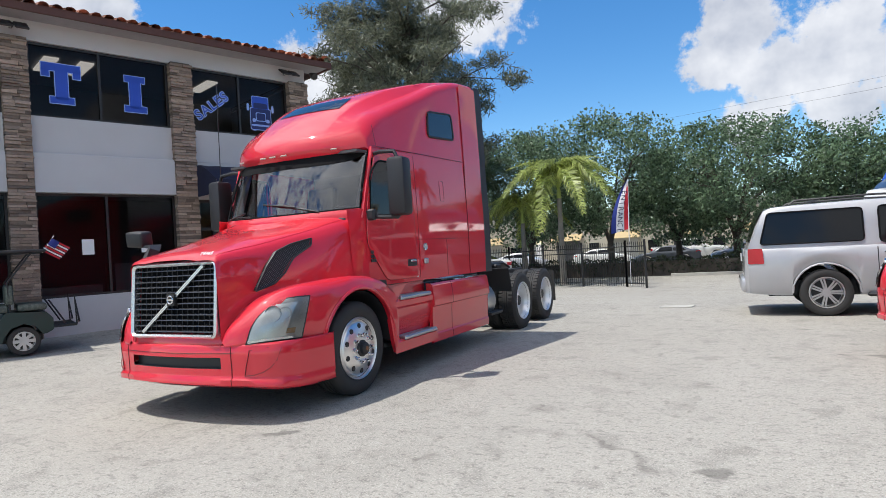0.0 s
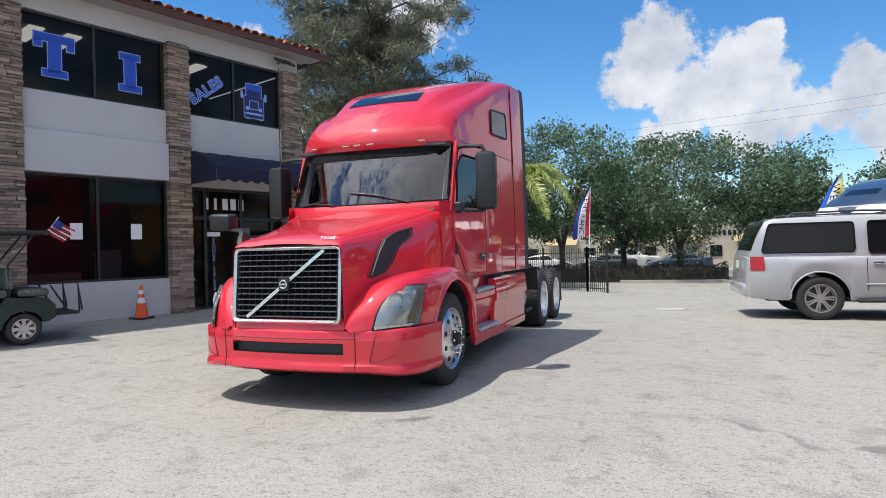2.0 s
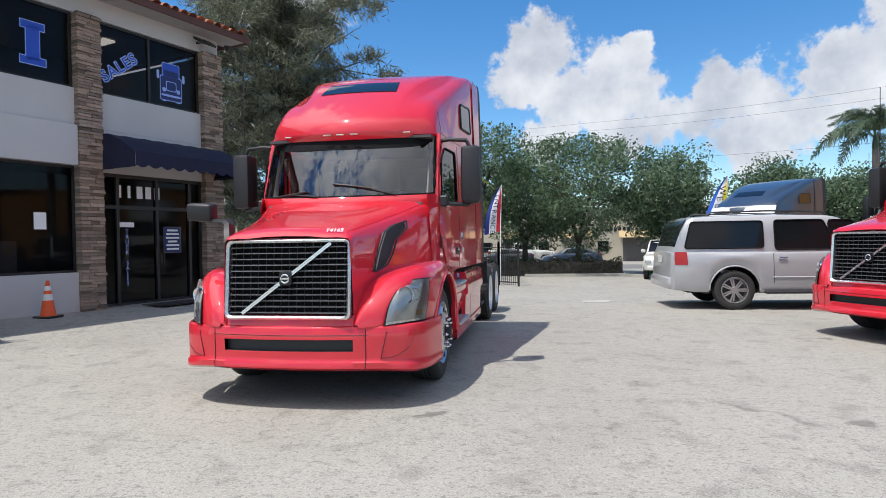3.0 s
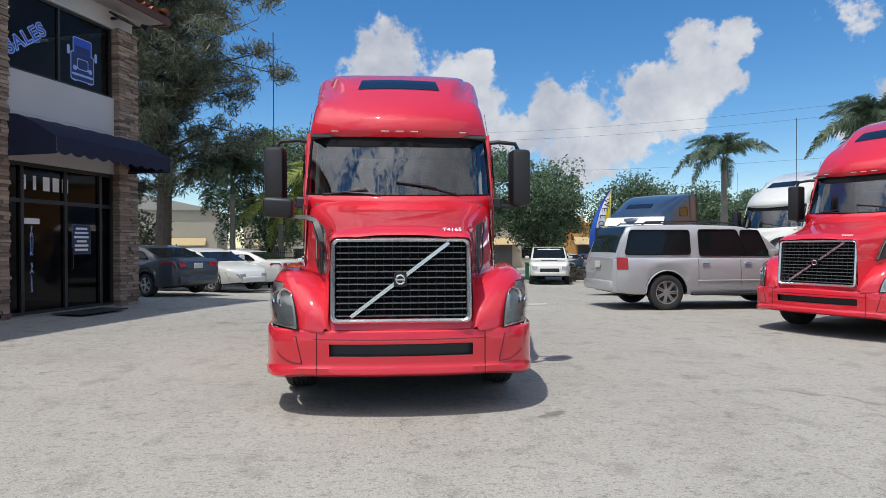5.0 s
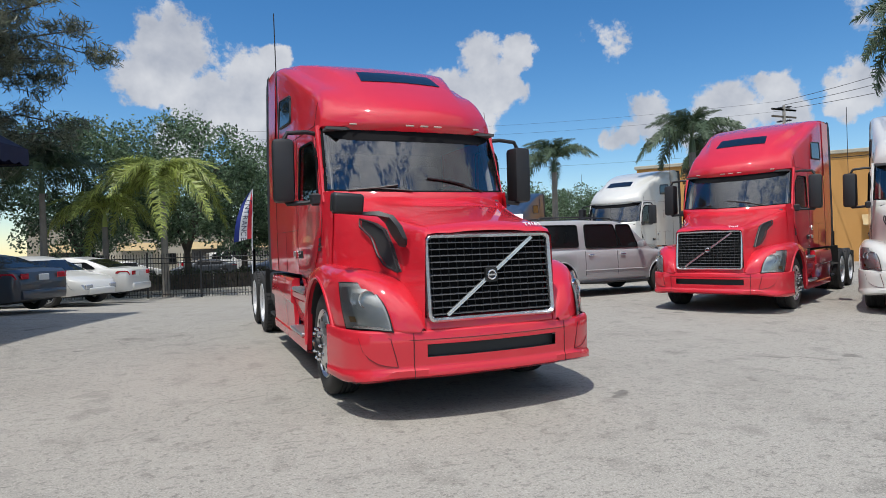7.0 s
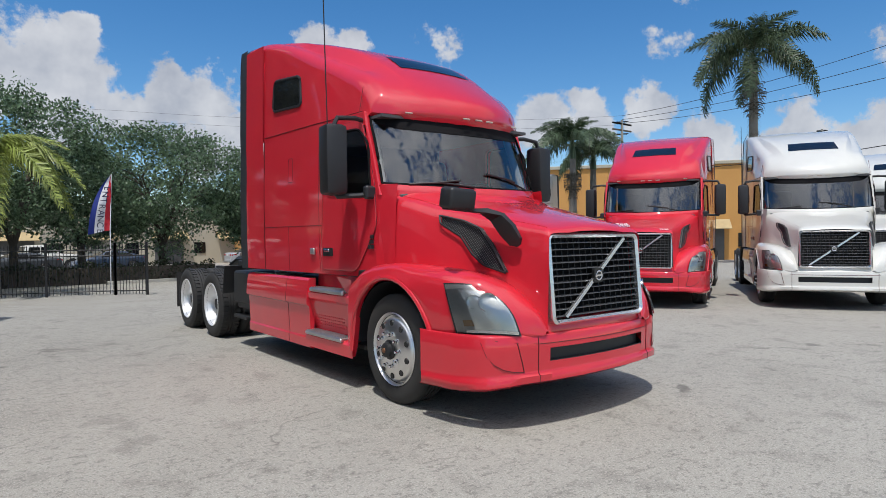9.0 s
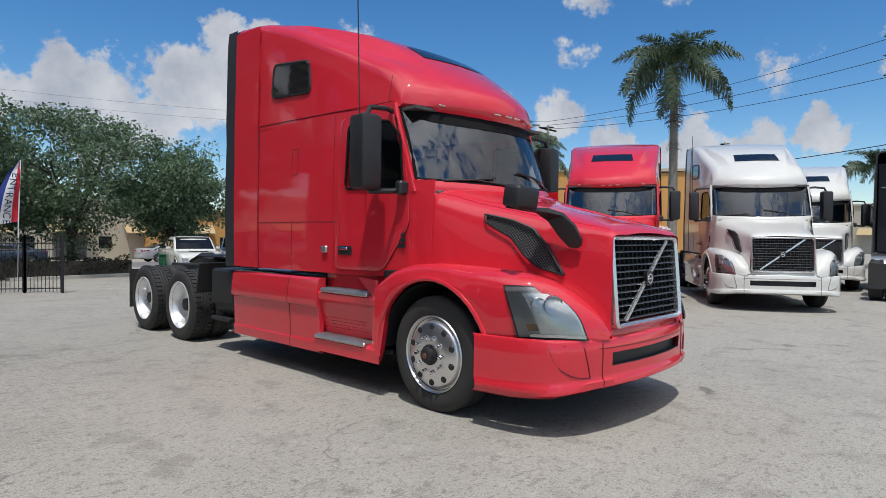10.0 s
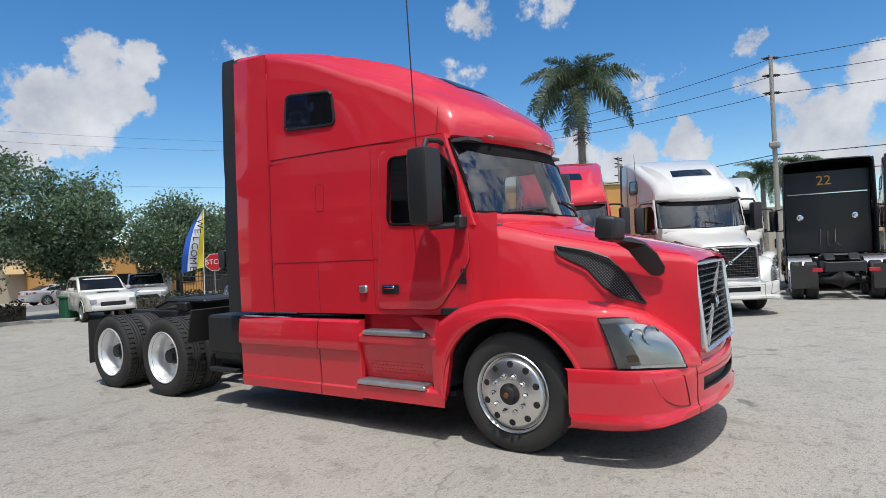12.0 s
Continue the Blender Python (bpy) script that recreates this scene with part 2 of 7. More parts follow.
def rounded(pts, r, n=4):
    """The outline pts (2D) with its corners rounded by r."""
    out = []
    for i, p in enumerate(pts):
        p, a, b = Vector(p), Vector(pts[i - 1]), Vector(pts[(i + 1) % len(pts)])
        ra = min(r, (a - p).length * 0.45)
        rb = min(r, (b - p).length * 0.45)
        s, e = p + (a - p).normalized() * ra, p + (b - p).normalized() * rb
        for k in range(n + 1):
            t = k / n
            out.append((s * (1 - t) + p * t) * (1 - t) + (p * (1 - t) + e * t) * t)
    return out


def lerp(x, table):
    """Smooth value at x of a table of (x, value)."""
    if x <= table[0][0]:
        return table[0][1]
    for (x0, v0), (x1, v1) in zip(table, table[1:]):
        if x <= x1:
            t = (x - x0) / (x1 - x0)
            return v0 + (v1 - v0) * t
    return table[-1][1]


def mirror(bm):
    """Adds the mirror image across x = 0."""
    old = bm.faces[:]
    made = bmesh.ops.duplicate(bm, geom=bm.verts[:] + bm.edges[:] + old)["geom"]
    vs = [g for g in made if isinstance(g, bmesh.types.BMVert)]
    for v in vs:
        v.co.x = -v.co.x
    bmesh.ops.remove_doubles(bm, verts=bm.verts, dist=0.0005)
    return bm


def words(text, size, mat, name, parent=None, m=None, depth=0.002, label="", spacing=1.0):
    """Lettering in the built-in font, centred, in its local xy plane."""
    cu = bpy.data.curves.new(name, "FONT")
    cu.body, cu.size, cu.extrude, cu.align_x, cu.align_y = text, size, depth, "CENTER", "CENTER"
    cu.space_character = spacing
    cu.materials.append(mat)
    ob = new(name, cu)
    ob.parent = parent
    if m:
        ob.matrix_basis = m
    return tagged(ob, label)


def ground_height(x, y):
    """The yard is level near the truck, rises a little to the office and falls towards the fence."""
    t = min(1.0, max(0.0, (y - 8.5) / 13.0))
    s = min(1.0, max(0.0, (-4.0 - (0.9489 * x - 0.3157 * y)) / 5.0))
    left, far = min(1.0, max(0.0, (-2.5 - x) / 2.5)), min(1.0, max(0.0, (y - 18.0) / 4.0))
    keep = 1 - 0.57 * left * left * (3 - 2 * left) * (1 - far * far * (3 - 2 * far))
    return -0.5 * t * t * (3 - 2 * t) * keep + 0.15 * s * s * (1 - t) - 0.008 * min(40.0, max(0.0, y - 21.5))

# ---- the tractor ----
def cab_half(y, z):
    """Half width of the cab's side at y behind the grille and height z."""
    w = lerp(y, [(1.3, 1.03), (1.7, 1.07), (2.2, 1.12), (3.0, 1.175), (4.3, 1.215), (4.9, 1.23)])
    return w - max(0, z - 2.1) * 0.035 - max(0, 1.5 - z) * 0.02


ROOF = [(1.46, 2.80), (1.47, 2.88), (1.51, 2.96), (1.60, 3.045), (1.75, 3.15), (1.95, 3.275), (2.15, 3.39), (2.45, 3.54), (2.8, 3.69), (3.2, 3.82), (3.6, 3.93), (4.0, 4.01), (4.3, 4.06), (4.72, 4.085)]
HOOD_Z = [(-0.05, 1.55), (-0.02, 1.585), (0.05, 1.62), (0.3, 1.685), (0.8, 1.80), (1.3, 1.915), (1.75, 2.0)]
HOOD_W = [(-0.05, 0.60), (0.3, 0.65), (0.8, 0.77), (1.3, 0.93), (1.75, 1.06)]
FEND_X = [(-0.06, 0.66), (-0.03, 0.77), (0.0, 0.84), (0.05, 0.905), (0.12, 0.96), (0.2, 1.015), (0.3, 1.075), (0.4, 1.13), (0.5, 1.17), (0.6, 1.195), (0.8, 1.22), (1.0, 1.228), (1.28, 1.225), (2.05, 1.225)]
FEND_Z = [(-0.06, 0.77), (-0.03, 0.86), (0.0, 0.92), (0.1, 1.03), (0.2, 1.115), (0.3, 1.18), (0.45, 1.235), (0.6, 1.26), (0.9, 1.28), (1.28, 1.29), (1.6, 1.27), (1.85, 1.20), (2.05, 1.08)]


def hood_section(y):
    zc, w = lerp(y, HOOD_Z), lerp(y, HOOD_W)
    low = lerp(y, [(0, 0.74), (0.4, 1.0), (0.8, 1.12), (1.75, 1.18)])
    drop = lerp(y, [(-0.05, 0.008), (0.05, 0.02), (0.5, 0.05), (1.2, 0.055), (1.75, 0.035)])
    pts = [(0, zc + 0.012), (0.35 * w, zc + 0.008), (0.62 * w, zc - 0.006), (0.80 * w, zc - drop * 0.6), (0.90 * w, zc - drop * 1.2), (0.965 * w, zc - drop * 2.0), (w, zc - drop * 3.4 - 0.02)]
    x1 = w + lerp(y, [(0, 0.015), (0.8, 0.06), (1.3, 0.048), (1.75, 0.018)])
    z0 = pts[-1][1]
    pts += [(w + (x1 - w) * 0.5, z0 + (low - z0) * 0.3), (x1, z0 + (low - z0) * 0.65), (x1 + 0.01, low)]
    return [Vector((x, y, z)) for x, z in pts]


def hood_side(y, z):
    """Half width of the hood's flank."""
    sec = hood_section(y)
    for a, b in zip(sec[5:], sec[6:]):
        if a.z >= z >= b.z:
            t = (a.z - z) / max(1e-6, a.z - b.z)
            return a.x + (b.x - a.x) * t
    return sec[-1].x


def fender_point(y, s):
    """On the fender, s from 0 (beside the hood) over 0.5 (the crown) to 1 (the lower edge)."""
    xo, zt = lerp(y, FEND_X), lerp(y, FEND_Z)
    xi = min(xo - 0.02, hood_section(max(-0.05, min(1.75, y)))[-1].x - 0.02)
    low = 0.735
    if 0.675 < y < 1.99:
        low = max(low, 0.49 + math.sqrt(max(0, 0.655 ** 2 - (y - 1.335) ** 2)))
    if y >= 1.90:
        low = lerp(y, [(1.90, 0.80), (1.97, 0.45), (2.02, 0.33), (2.05, 0.33)])
    w, h = xo - xi, zt - low
    r = min(0.16, w * 0.6, max(0.02, h * 0.7))
    if s < 0.4:
        t = s / 0.4
        return Vector((xi + (w - r) * t, y, zt - 0.05 * (1 - t) ** 2 - 0.012 * (1 - t)))
    if s < 0.7:
        a = (s - 0.4) / 0.3 * math.pi / 2
        return Vector((xo - r + r * math.sin(a), y, zt - r + r * math.cos(a)))
    t = (s - 0.7) / 0.3
    return Vector((xo + 0.012 * math.sin(t * 3.14), y, zt - r + (low - zt + r) * t))


def roof_section(y):
    zt = lerp(y, ROOF)
    zb = 2.74
    wb = lerp(y, [(1.46, 1.035), (1.51, 1.045), (1.7, 1.055), (2.0, 1.07), (2.4, 1.09), (3.0, 1.135), (4.2, 1.195), (4.72, 1.21)])
    h = zt - zb
    r = min(lerp(y, [(1.9, 0.17), (2.6, 0.16), (3.2, 0.15), (4.1, 0.12), (4.72, 0.10)]), h * 0.5)
    wt = wb - min(lerp(y, [(1.9, 0.05), (2.5, 0.07), (4.2, 0.03)]), h * 0.09)
    dip = lerp(y, [(1.75, 0.0), (2.0, 0.045), (2.3, 0.12), (2.7, 0.165), (3.1, 0.14), (3.6, 0.06), (4.0, 0.015), (4.3, 0.0)])
    edge = lerp(y, [(1.9, 0.72), (2.3, 0.80), (2.7, 0.88), (3.2, 0.94), (4.3, 0.96)])
    pts = []
    crown = 0.03
    for t, fall in ((0, 0), (0.3, 0), (0.6, 0), (0.84, 0.0), (0.95, 0.05), (1.0, 0.16)):
        pts.append(((wt - r) * t * edge, zt - crown * (t * edge) ** 2 - dip * fall))
    pts.append(((wt - r) * (edge + (1 - edge) * 0.45), zt - crown - dip * 0.86))
    pts.append((wt - r, zt - crown - dip))
    z1 = pts[-1][1]
    for k in range(1, 7):
        a = k / 6 * math.pi / 2
        pts.append((wt - r + r * math.sin(a), z1 - r + r * math.cos(a)))
    for k in range(1, 4):
        t = k / 3
        pts.append((wt + (wb - wt) * t, z1 - r + (zb - z1 + r) * t))
    return [Vector((x, y, z)) for x, z in pts]


def bow(x, y):
    """How far the fairing's nose bends back towards its sides."""
    return 0.45 * (x / 1.0) ** 2 * max(0, 1 - (y - 1.46) / 1.3) ** 1.3


def sag(x, y):
    """How far the fairing's lip hangs lower in its middle."""
    return 0.07 * max(0, 1 - x * x) * max(0, 1 - (y - 1.46) / 0.9)


def glass_x(z):
    """Half width of the windscreen at height z."""
    return 1.035 - 0.025 * (z - 2.0) / 0.75


def glass_y(x, z):
    """Where the curved windscreen stands at x and height z."""
    return 1.275 + 0.40 * x * x + 0.385 * (z - 2.0)


def wheel_parts(root, x, y, z, side, dual):
    """A wheel with its tyre; side is 1 or -1 for the face that looks out."""
    m = pose(x, y, z, 0, 90 * side, 0)
    R = 0.505
    half = 0.14
    outs = [0.0] if not dual else [0.0, -0.34]
    tyre = bmesh.new()
    for o in outs:
        prof = [(0.29, o - 0.27), (0.40, o - 0.28), (0.46, o - 0.275), (R - 0.012, o - 0.255), (R, o - 0.23)]
        for g in range(4):
            c = o - 0.205 + g * 0.044
            prof += [(R, c - 0.013), (R - 0.014, c - 0.010), (R - 0.014, c + 0.0), (R, c + 0.003)]
        prof += [(R, o - 0.03), (R - 0.012, o - 0.005), (0.46, o + 0.015), (0.43, o + 0.022), (0.40, o + 0.02), (0.352, o + 0.014), (0.33, o - 0.002), (0.31, o - 0.02)]
        lathe(tyre, prof, 56, m)
    wheel = part("wheel", tyre, RUBBER, root, "worn black truck tyre")
    rim = bmesh.new()
    if not dual:
        lathe(rim, [(0.332, 0.0), (0.338, 0.012), (0.331, 0.02), (0.322, 0.012), (0.312, -0.025), (0.302, -0.03), (0.288, 0.002), (0.268, 0.02), (0.215, 0.03), (0.185, 0.045), (0.13, 0.05), (0.085, 0.05), (0.08, 0.0)], 48, m)
        part("rim", rim, ALU, wheel, "polished aluminium disc wheel")
        hole = mesh_of("hand_hole", lathe(bmesh.new(), [(0.0, 0.0275), (0.026, 0.0275), (0.031, 0.018), (0.031, 0.0)], 12))
        nut = mesh_of("wheel_nut", lathe(bmesh.new(), [(0.024, 0.045), (0.024, 0.055), (0.016, 0.058), (0.016, 0.09), (0.010, 0.10), (0.0, 0.10)], 6))
        hole.materials.append(STEEL_BLACK)
        nut.materials.append(CHROME)
        for k in range(10):
            a = 2 * math.pi * k / 10
            for me, r, turn in ((hole, 0.240, 0), (nut, 0.150, 0.314)):
                ob = new(me.name, me)
                ob.parent = wheel
                ob.matrix_basis = m @ pose(r * math.cos(a + turn), r * math.sin(a + turn), 0.004 if me is hole else 0)
        hub = bmesh.new()
        lathe(hub, [(0.09, 0.045), (0.09, 0.06), (0.07, 0.07), (0.066, 0.10), (0.05, 0.112), (0.03, 0.114), (0.0, 0.114)], 20, m)
        part("hub", hub, STEEL_BLACK, wheel, "dark oil-bath hub")
        cap = bmesh.new()
        lathe(cap, [(0.024, 0.114), (0.022, 0.120), (0.0, 0.122)], 14, m)
        part("hub_cap", cap, HUB_BRONZE, wheel, "small bronze hub cap")
    else:
        lathe(rim, [(0.332, 0.0), (0.338, 0.012), (0.33, 0.02), (0.318, 0.008), (0.31, -0.03), (0.292, -0.06), (0.28, -0.10), (0.272, -0.17), (0.25, -0.185), (0.20, -0.19), (0.14, -0.19), (0.10, -0.188)], 48, m)
        part("rim", rim, RIM_ALU, wheel, "deep-dish aluminium rear rim")
        hub = bmesh.new()
        nut = mesh_of("wheel_nut", lathe(bmesh.new(), [(0.018, -0.197), (0.018, -0.165), (0.0, -0.16)], 6))
        nut.materials.append(DULL_ALU)
        lathe(hub, [(0.115, -0.192), (0.11, -0.18), (0.105, -0.13), (0.09, -0.10), (0.085, -0.07), (0.0, -0.065)], 20, m)
        for k in range(10):
            a = 2 * math.pi * k / 10
            ob = new("wheel_nut", nut)
            ob.parent = wheel
            ob.matrix_basis = m @ pose(0.157 * math.cos(a), 0.157 * math.sin(a), 0)
        part("hub", hub, STEEL_BLACK, wheel, "dark drive-axle hub")
        lugs = bmesh.new()
        for k in range(46):
            for z0, z1, shift in ((-0.085, -0.003, 0.0), (-0.268, -0.19, 0.5)):
                a = 2 * math.pi * (k + shift) / 46
                vs = []
                for r, za, zb in ((R - 0.045, z0, z1 + (0.014 if shift == 0 else 0)), (R + 0.010, z0, z1 - 0.012)):
                    for da, zz in ((-0.045, za), (0.045, za), (0.045, zb), (-0.045, zb)):
                        vs.append(lugs.verts.new(m @ Vector((r * math.cos(a + da), r * math.sin(a + da), zz))))
                for f in ((4, 5, 6, 7), (0, 1, 5, 4), (1, 2, 6, 5), (2, 3, 7, 6), (3, 0, 4, 7)):
                    lugs.faces.new([vs[i] for i in f])
        bmesh.ops.recalc_face_normals(lugs, faces=lugs.faces)
        tagged(part("tread", lugs, RUBBER, wheel), "blocky black tyre tread", kind="stuff")
    return wheel


def side_patch(pts, side, half, off, depth):
    """A panel on one flank of the cab from an outline of (y, z)."""
    bm = bmesh.new()
    return plate(bm, [(side * (half(p[0], p[1]) + off), p[0], p[1]) for p in pts], (side * depth, 0, 0))


def seam(pts, side, half, r=0.003, off=0.0, close=False):
    bm = bmesh.new()
    p = [Vector((side * (half(a, b) + off), a, b)) for a, b in pts]
    if close:
        p.append(p[0])
    return tube(bm, p, r, 5)


def subdiv(pts, n=6):
    out = []
    for a, b in zip(pts, pts[1:]):
        for k in range(n):
            t = k / n
            out.append((a[0] + (b[0] - a[0]) * t, a[1] + (b[1] - a[1]) * t))
    return out + [pts[-1]]


def tractor(name, label, paint, m, hood_mirror=True, number=True, lower=None, detail=True):
    root = thing(name, label, "semi truck", m, group="parked semi trucks")
    lower = lower or paint
    # hood
    bm = bmesh.new()
    ys = [-0.05, -0.035, -0.02, 0.01, 0.05, 0.12, 0.3, 0.45, 0.6, 0.8, 1.0, 1.15, 1.3, 1.45, 1.6, 1.75]
    sheet(bm, [hood_section(y) for y in ys])
    for v in bm.verts:
        if v.co.y > 1.2 and v.co.z > 1.6:
            v.co.y -= 0.44 * max(0, 1 - v.co.x ** 2) * (v.co.y - 1.2) / 0.55
    mirror(bm)
    hood = part("hood", bm, paint, root, sharp=50)
    for side in (1, -1):
        pts = []
        for y in ys[3:]:
            p = hood_section(y)[4]
            pts.append((side * p.x, p.y - (0.44 * max(0, 1 - p.x ** 2) * (p.y - 1.2) / 0.55 if y > 1.2 else 0), p.z + 0.0005))
        part("crease", tube(bmesh.new(), pts, 0.003, 5), paint, hood)
    # fenders with the headlamps
    for side in (1, -1):
        bm = bmesh.new()
        ss = [0, 0.1, 0.2, 0.3, 0.4, 0.46, 0.52, 0.58, 0.64, 0.7, 0.775, 0.85, 0.925, 1.0]
        fy = [-0.06, -0.045, -0.03, -0.01, 0.02, 0.06, 0.12, 0.2, 0.3, 0.42, 0.55, 0.62] + [0.675] + [0.675 + 0.06 * k for k in range(1, 21)] + [1.90, 1.93, 1.97, 2.02, 2.05]
        rows = []
        for y in fy:
            row = [fender_point(y, s) for s in ss]
            row.append(row[-1] + Vector((-0.05, 0, 0.002)))
            rows.append([Vector((side * p.x, p.y, p.z)) for p in row])
        sheet(bm, rows)
        fender = part("fender", bm, paint, root, sharp=60)
        # lip round the arch
        bm = bmesh.new()
        pts = []
        for k in range(25):
            a = math.radians(-12 + 200 * k / 24)
            y, z = 1.335 - 0.665 * math.cos(a), 0.49 + 0.665 * math.sin(a)
            pts.append((side * (lerp(y, FEND_X) + 0.004), y, max(0.36, z)))
        tube(bm, pts, 0.022, 8)
        part("arch_lip", bm, paint, fender)
        bm = bmesh.new()
        arch = []
        for k in range(19):
            a = math.pi * k / 18
            y, z = 1.335 - 0.63 * math.cos(a), 0.49 + 0.63 * math.sin(a)
            arch.append([Vector((side * 1.19, y, z)), Vector((side * 0.62, y, z))])
        sheet(bm, arch)
        part("wheel_well", bm, BLACK_PLASTIC, fender, "black wheel well liner")

        def lamp_net(off, grow=0.0):
            ti, to, bi, bo = Vector((1.01, 0.315, 1.125)), Vector((1.18, 0.555, 1.135)), Vector((0.885, 0.01, 0.757)), Vector((1.155, 0.43, 0.757))
            rows = []
            for i in range(13):
                u = i / 12 * (1 + 2 * grow) - grow
                row = []
                for j in range(9):
                    v = j / 8 * (1 + 2 * grow) - grow
                    p = ti.lerp(to, u).lerp(bi.lerp(bo, u), v)
                    out = 0.035 * math.sin(math.pi * min(1, max(0, u))) + 0.02 * math.sin(math.pi * min(1, max(0, v))) + off
                    p = p + Vector((0.74, -0.62, 0.22)) * out
                    swell = 0.075 * math.sin(math.pi * min(1, max(0, v)) ** 0.9) * (1 - min(1, max(0, u))) ** 1.5
                    p += Vector((-0.58, -0.81, 0.10)) * swell
                    row.append(Vector((side * p.x, p.y, p.z)))
                rows.append(row)
            return rows
        bm = bmesh.new()
        sheet(bm, lamp_net(0.004, 0.03))
        lamp = part("headlamp", bm, BLACK_PLASTIC, root, "headlamp with a clear swept-back lens")
        full = lamp_net(0.008)
        part("housing", sheet(bmesh.new(), full), LAMP_DARK, lamp, "dark grey lamp housing")
        part("reflector", sheet(bmesh.new(), [row[1:] for row in lamp_net(0.012)[0:9]]), REFLECTOR, lamp, "silvery faceted reflector")
        net = lamp_net(0.016)
        for (i, j, rr) in ((3, 3, 0.070), (6, 3, 0.052)):
            c = net[i][j]
            mm = Matrix.Translation(c) @ Vector((side * 0.50, -0.86, 0.05)).to_track_quat("Z", "Y").to_matrix().to_4x4()
            part("bowl", lathe(bmesh.new(), [(rr * 1.12, -0.012), (rr * 1.08, 0.006), (rr * 0.98, 0.0), (rr * 0.86, -0.022), (rr * 0.5, -0.05), (rr * 0.34, -0.055), (rr * 0.30, -0.03), (0.0, -0.022)], 24, mm), CHROME, lamp, "chromed lamp bowl")
        part("trim_strip", sheet(bmesh.new(), [row[8:] + [row[8] + Vector((0, 0, 0.022))] for row in lamp_net(0.018)[:11]]), BRIGHT, lamp, "chromed strip along the lower edge")
        part("side_marker", sheet(bmesh.new(), [row[6:8] for row in lamp_net(0.019)[8:11]]), AMBER_DIM, lamp, "dull amber side marker")
        bm = bmesh.new()
        sheet(bm, lamp_net(0.03))
        part("lens", bm, LAMP_GLASS, lamp, "slightly hazed clear lens", face=(side, -1, 0))
    # bumper
    bm = bmesh.new()
    xs = [0, 0.15, 0.3, 0.45, 0.6, 0.61, 0.75, 0.86, 0.95, 1.03, 1.09, 1.14, 1.185, 1.22, 1.255]

    def bump_y(x):
        return lerp(x, [(0, -0.115), (0.3, -0.10), (0.6, -0.06), (0.86, 0.0), (0.98, 0.06), (1.09, 0.14), (1.17, 0.27), (1.225, 0.47), (1.255, 0.80)])
    zs = [(0.755, 0.03), (0.75, 0.003), (0.735, -0.006), (0.635, -0.008), (0.53, -0.004), (0.47, -0.004), (0.445, -0.006), (0.43, -0.022), (0.38, -0.020), (0.352, 0.03), (0.345, 0.08)]
    rows = []
    for z, back in zs:
        row = []
        for x in xs:
            zb = lerp(x, [(0, 0.352), (0.85, 0.345), (1.05, 0.315), (1.15, 0.30), (1.255, 0.285)])
            zz = 0.755 - (0.755 - z) * (0.755 - zb) / 0.41
            row.append(Vector((x - back * 0.5 * (x / 1.2), bump_y(x) + back, zz)))
        rows.append(row)
    sheet(bm, rows, lambda i, j: not (i == 3 and j < 5))
    mirror(bm)
    bumper = part("bumper", bm, paint, root, sharp=50)
    bm = bmesh.new()
    rows = [[Vector((x, bump_y(abs(x)) + d, z)) for x in (-0.61, -0.45, -0.3, -0.15, 0, 0.15, 0.3, 0.45, 0.61)] for z, d in ((0.634, -0.006), (0.630, 0.045), (0.534, 0.045), (0.530, -0.002))]
    sheet(bm, rows)
    part("air_slot", bm, BLACK_PLASTIC, bumper, "black lower air inlet")
    for side in (1, -1):
        bm = bmesh.new()
        tube(bm, [(side * 0.72, bump_y(0.72) - 0.001 + d, z) for z, d in ((0.75, 0.0), (0.70, -0.007), (0.63, -0.008), (0.53, -0.004), (0.45, -0.005), (0.43, -0.022), (0.37, -0.018))], 0.0045, 5)
        tube(bm, [(side * x, bump_y(x) + d, z) for x, z, d in ((0.90, 0.69, -0.010), (0.885, 0.62, -0.011), (0.865, 0.54, -0.008), (0.85, 0.465, -0.008))], 0.004, 5)
        tube(bm, [(side * x, bump_y(x) - 0.0095, z) for x, z in ((0.85, 0.465), (0.93, 0.47), (1.0, 0.49), (1.06, 0.53), (1.10, 0.59), (1.125, 0.70))], 0.003, 5)
        tube(bm, [(side * x, bump_y(x) - 0.0075, z) for x, z in ((0.0, 0.675), (0.3, 0.675), (0.6, 0.675), (0.72, 0.675), (0.9, 0.695), (1.05, 0.715))], 0.003, 5)
        part("bumper_seam", bm, SEAM, bumper)
    bm = bmesh.new()
    plate(bm, [(0, -0.02, 0.50), (0.6, 0.03, 0.50), (0.88, 0.12, 0.50), (1.02, 0.26, 0.50), (1.14, 0.64, 0.50), (0.70, 0.64, 0.50), (0.66, 1.9, 0.50), (-0.66, 1.9, 0.50), (-0.70, 0.64, 0.50), (-1.14, 0.64, 0.50), (-1.02, 0.26, 0.50), (-0.88, 0.12, 0.50), (-0.6, 0.03, 0.50)], (0, 0, 0.03))
    part("splash_pan", bm, STEEL_BLACK, root, "black plastic splash pan under the nose")
    part("under_tray", boxed((0, 3.4, 0.42), (2.2, 2.9, 0.05), 0.01), STEEL_BLACK, root)
    # grille
    gz0, gz1, gw = 0.812, 1.545, 0.60
    lean = 0.06

    def gy(z):
        return -0.075 + lean * (z - gz0) / (gz1 - gz0)
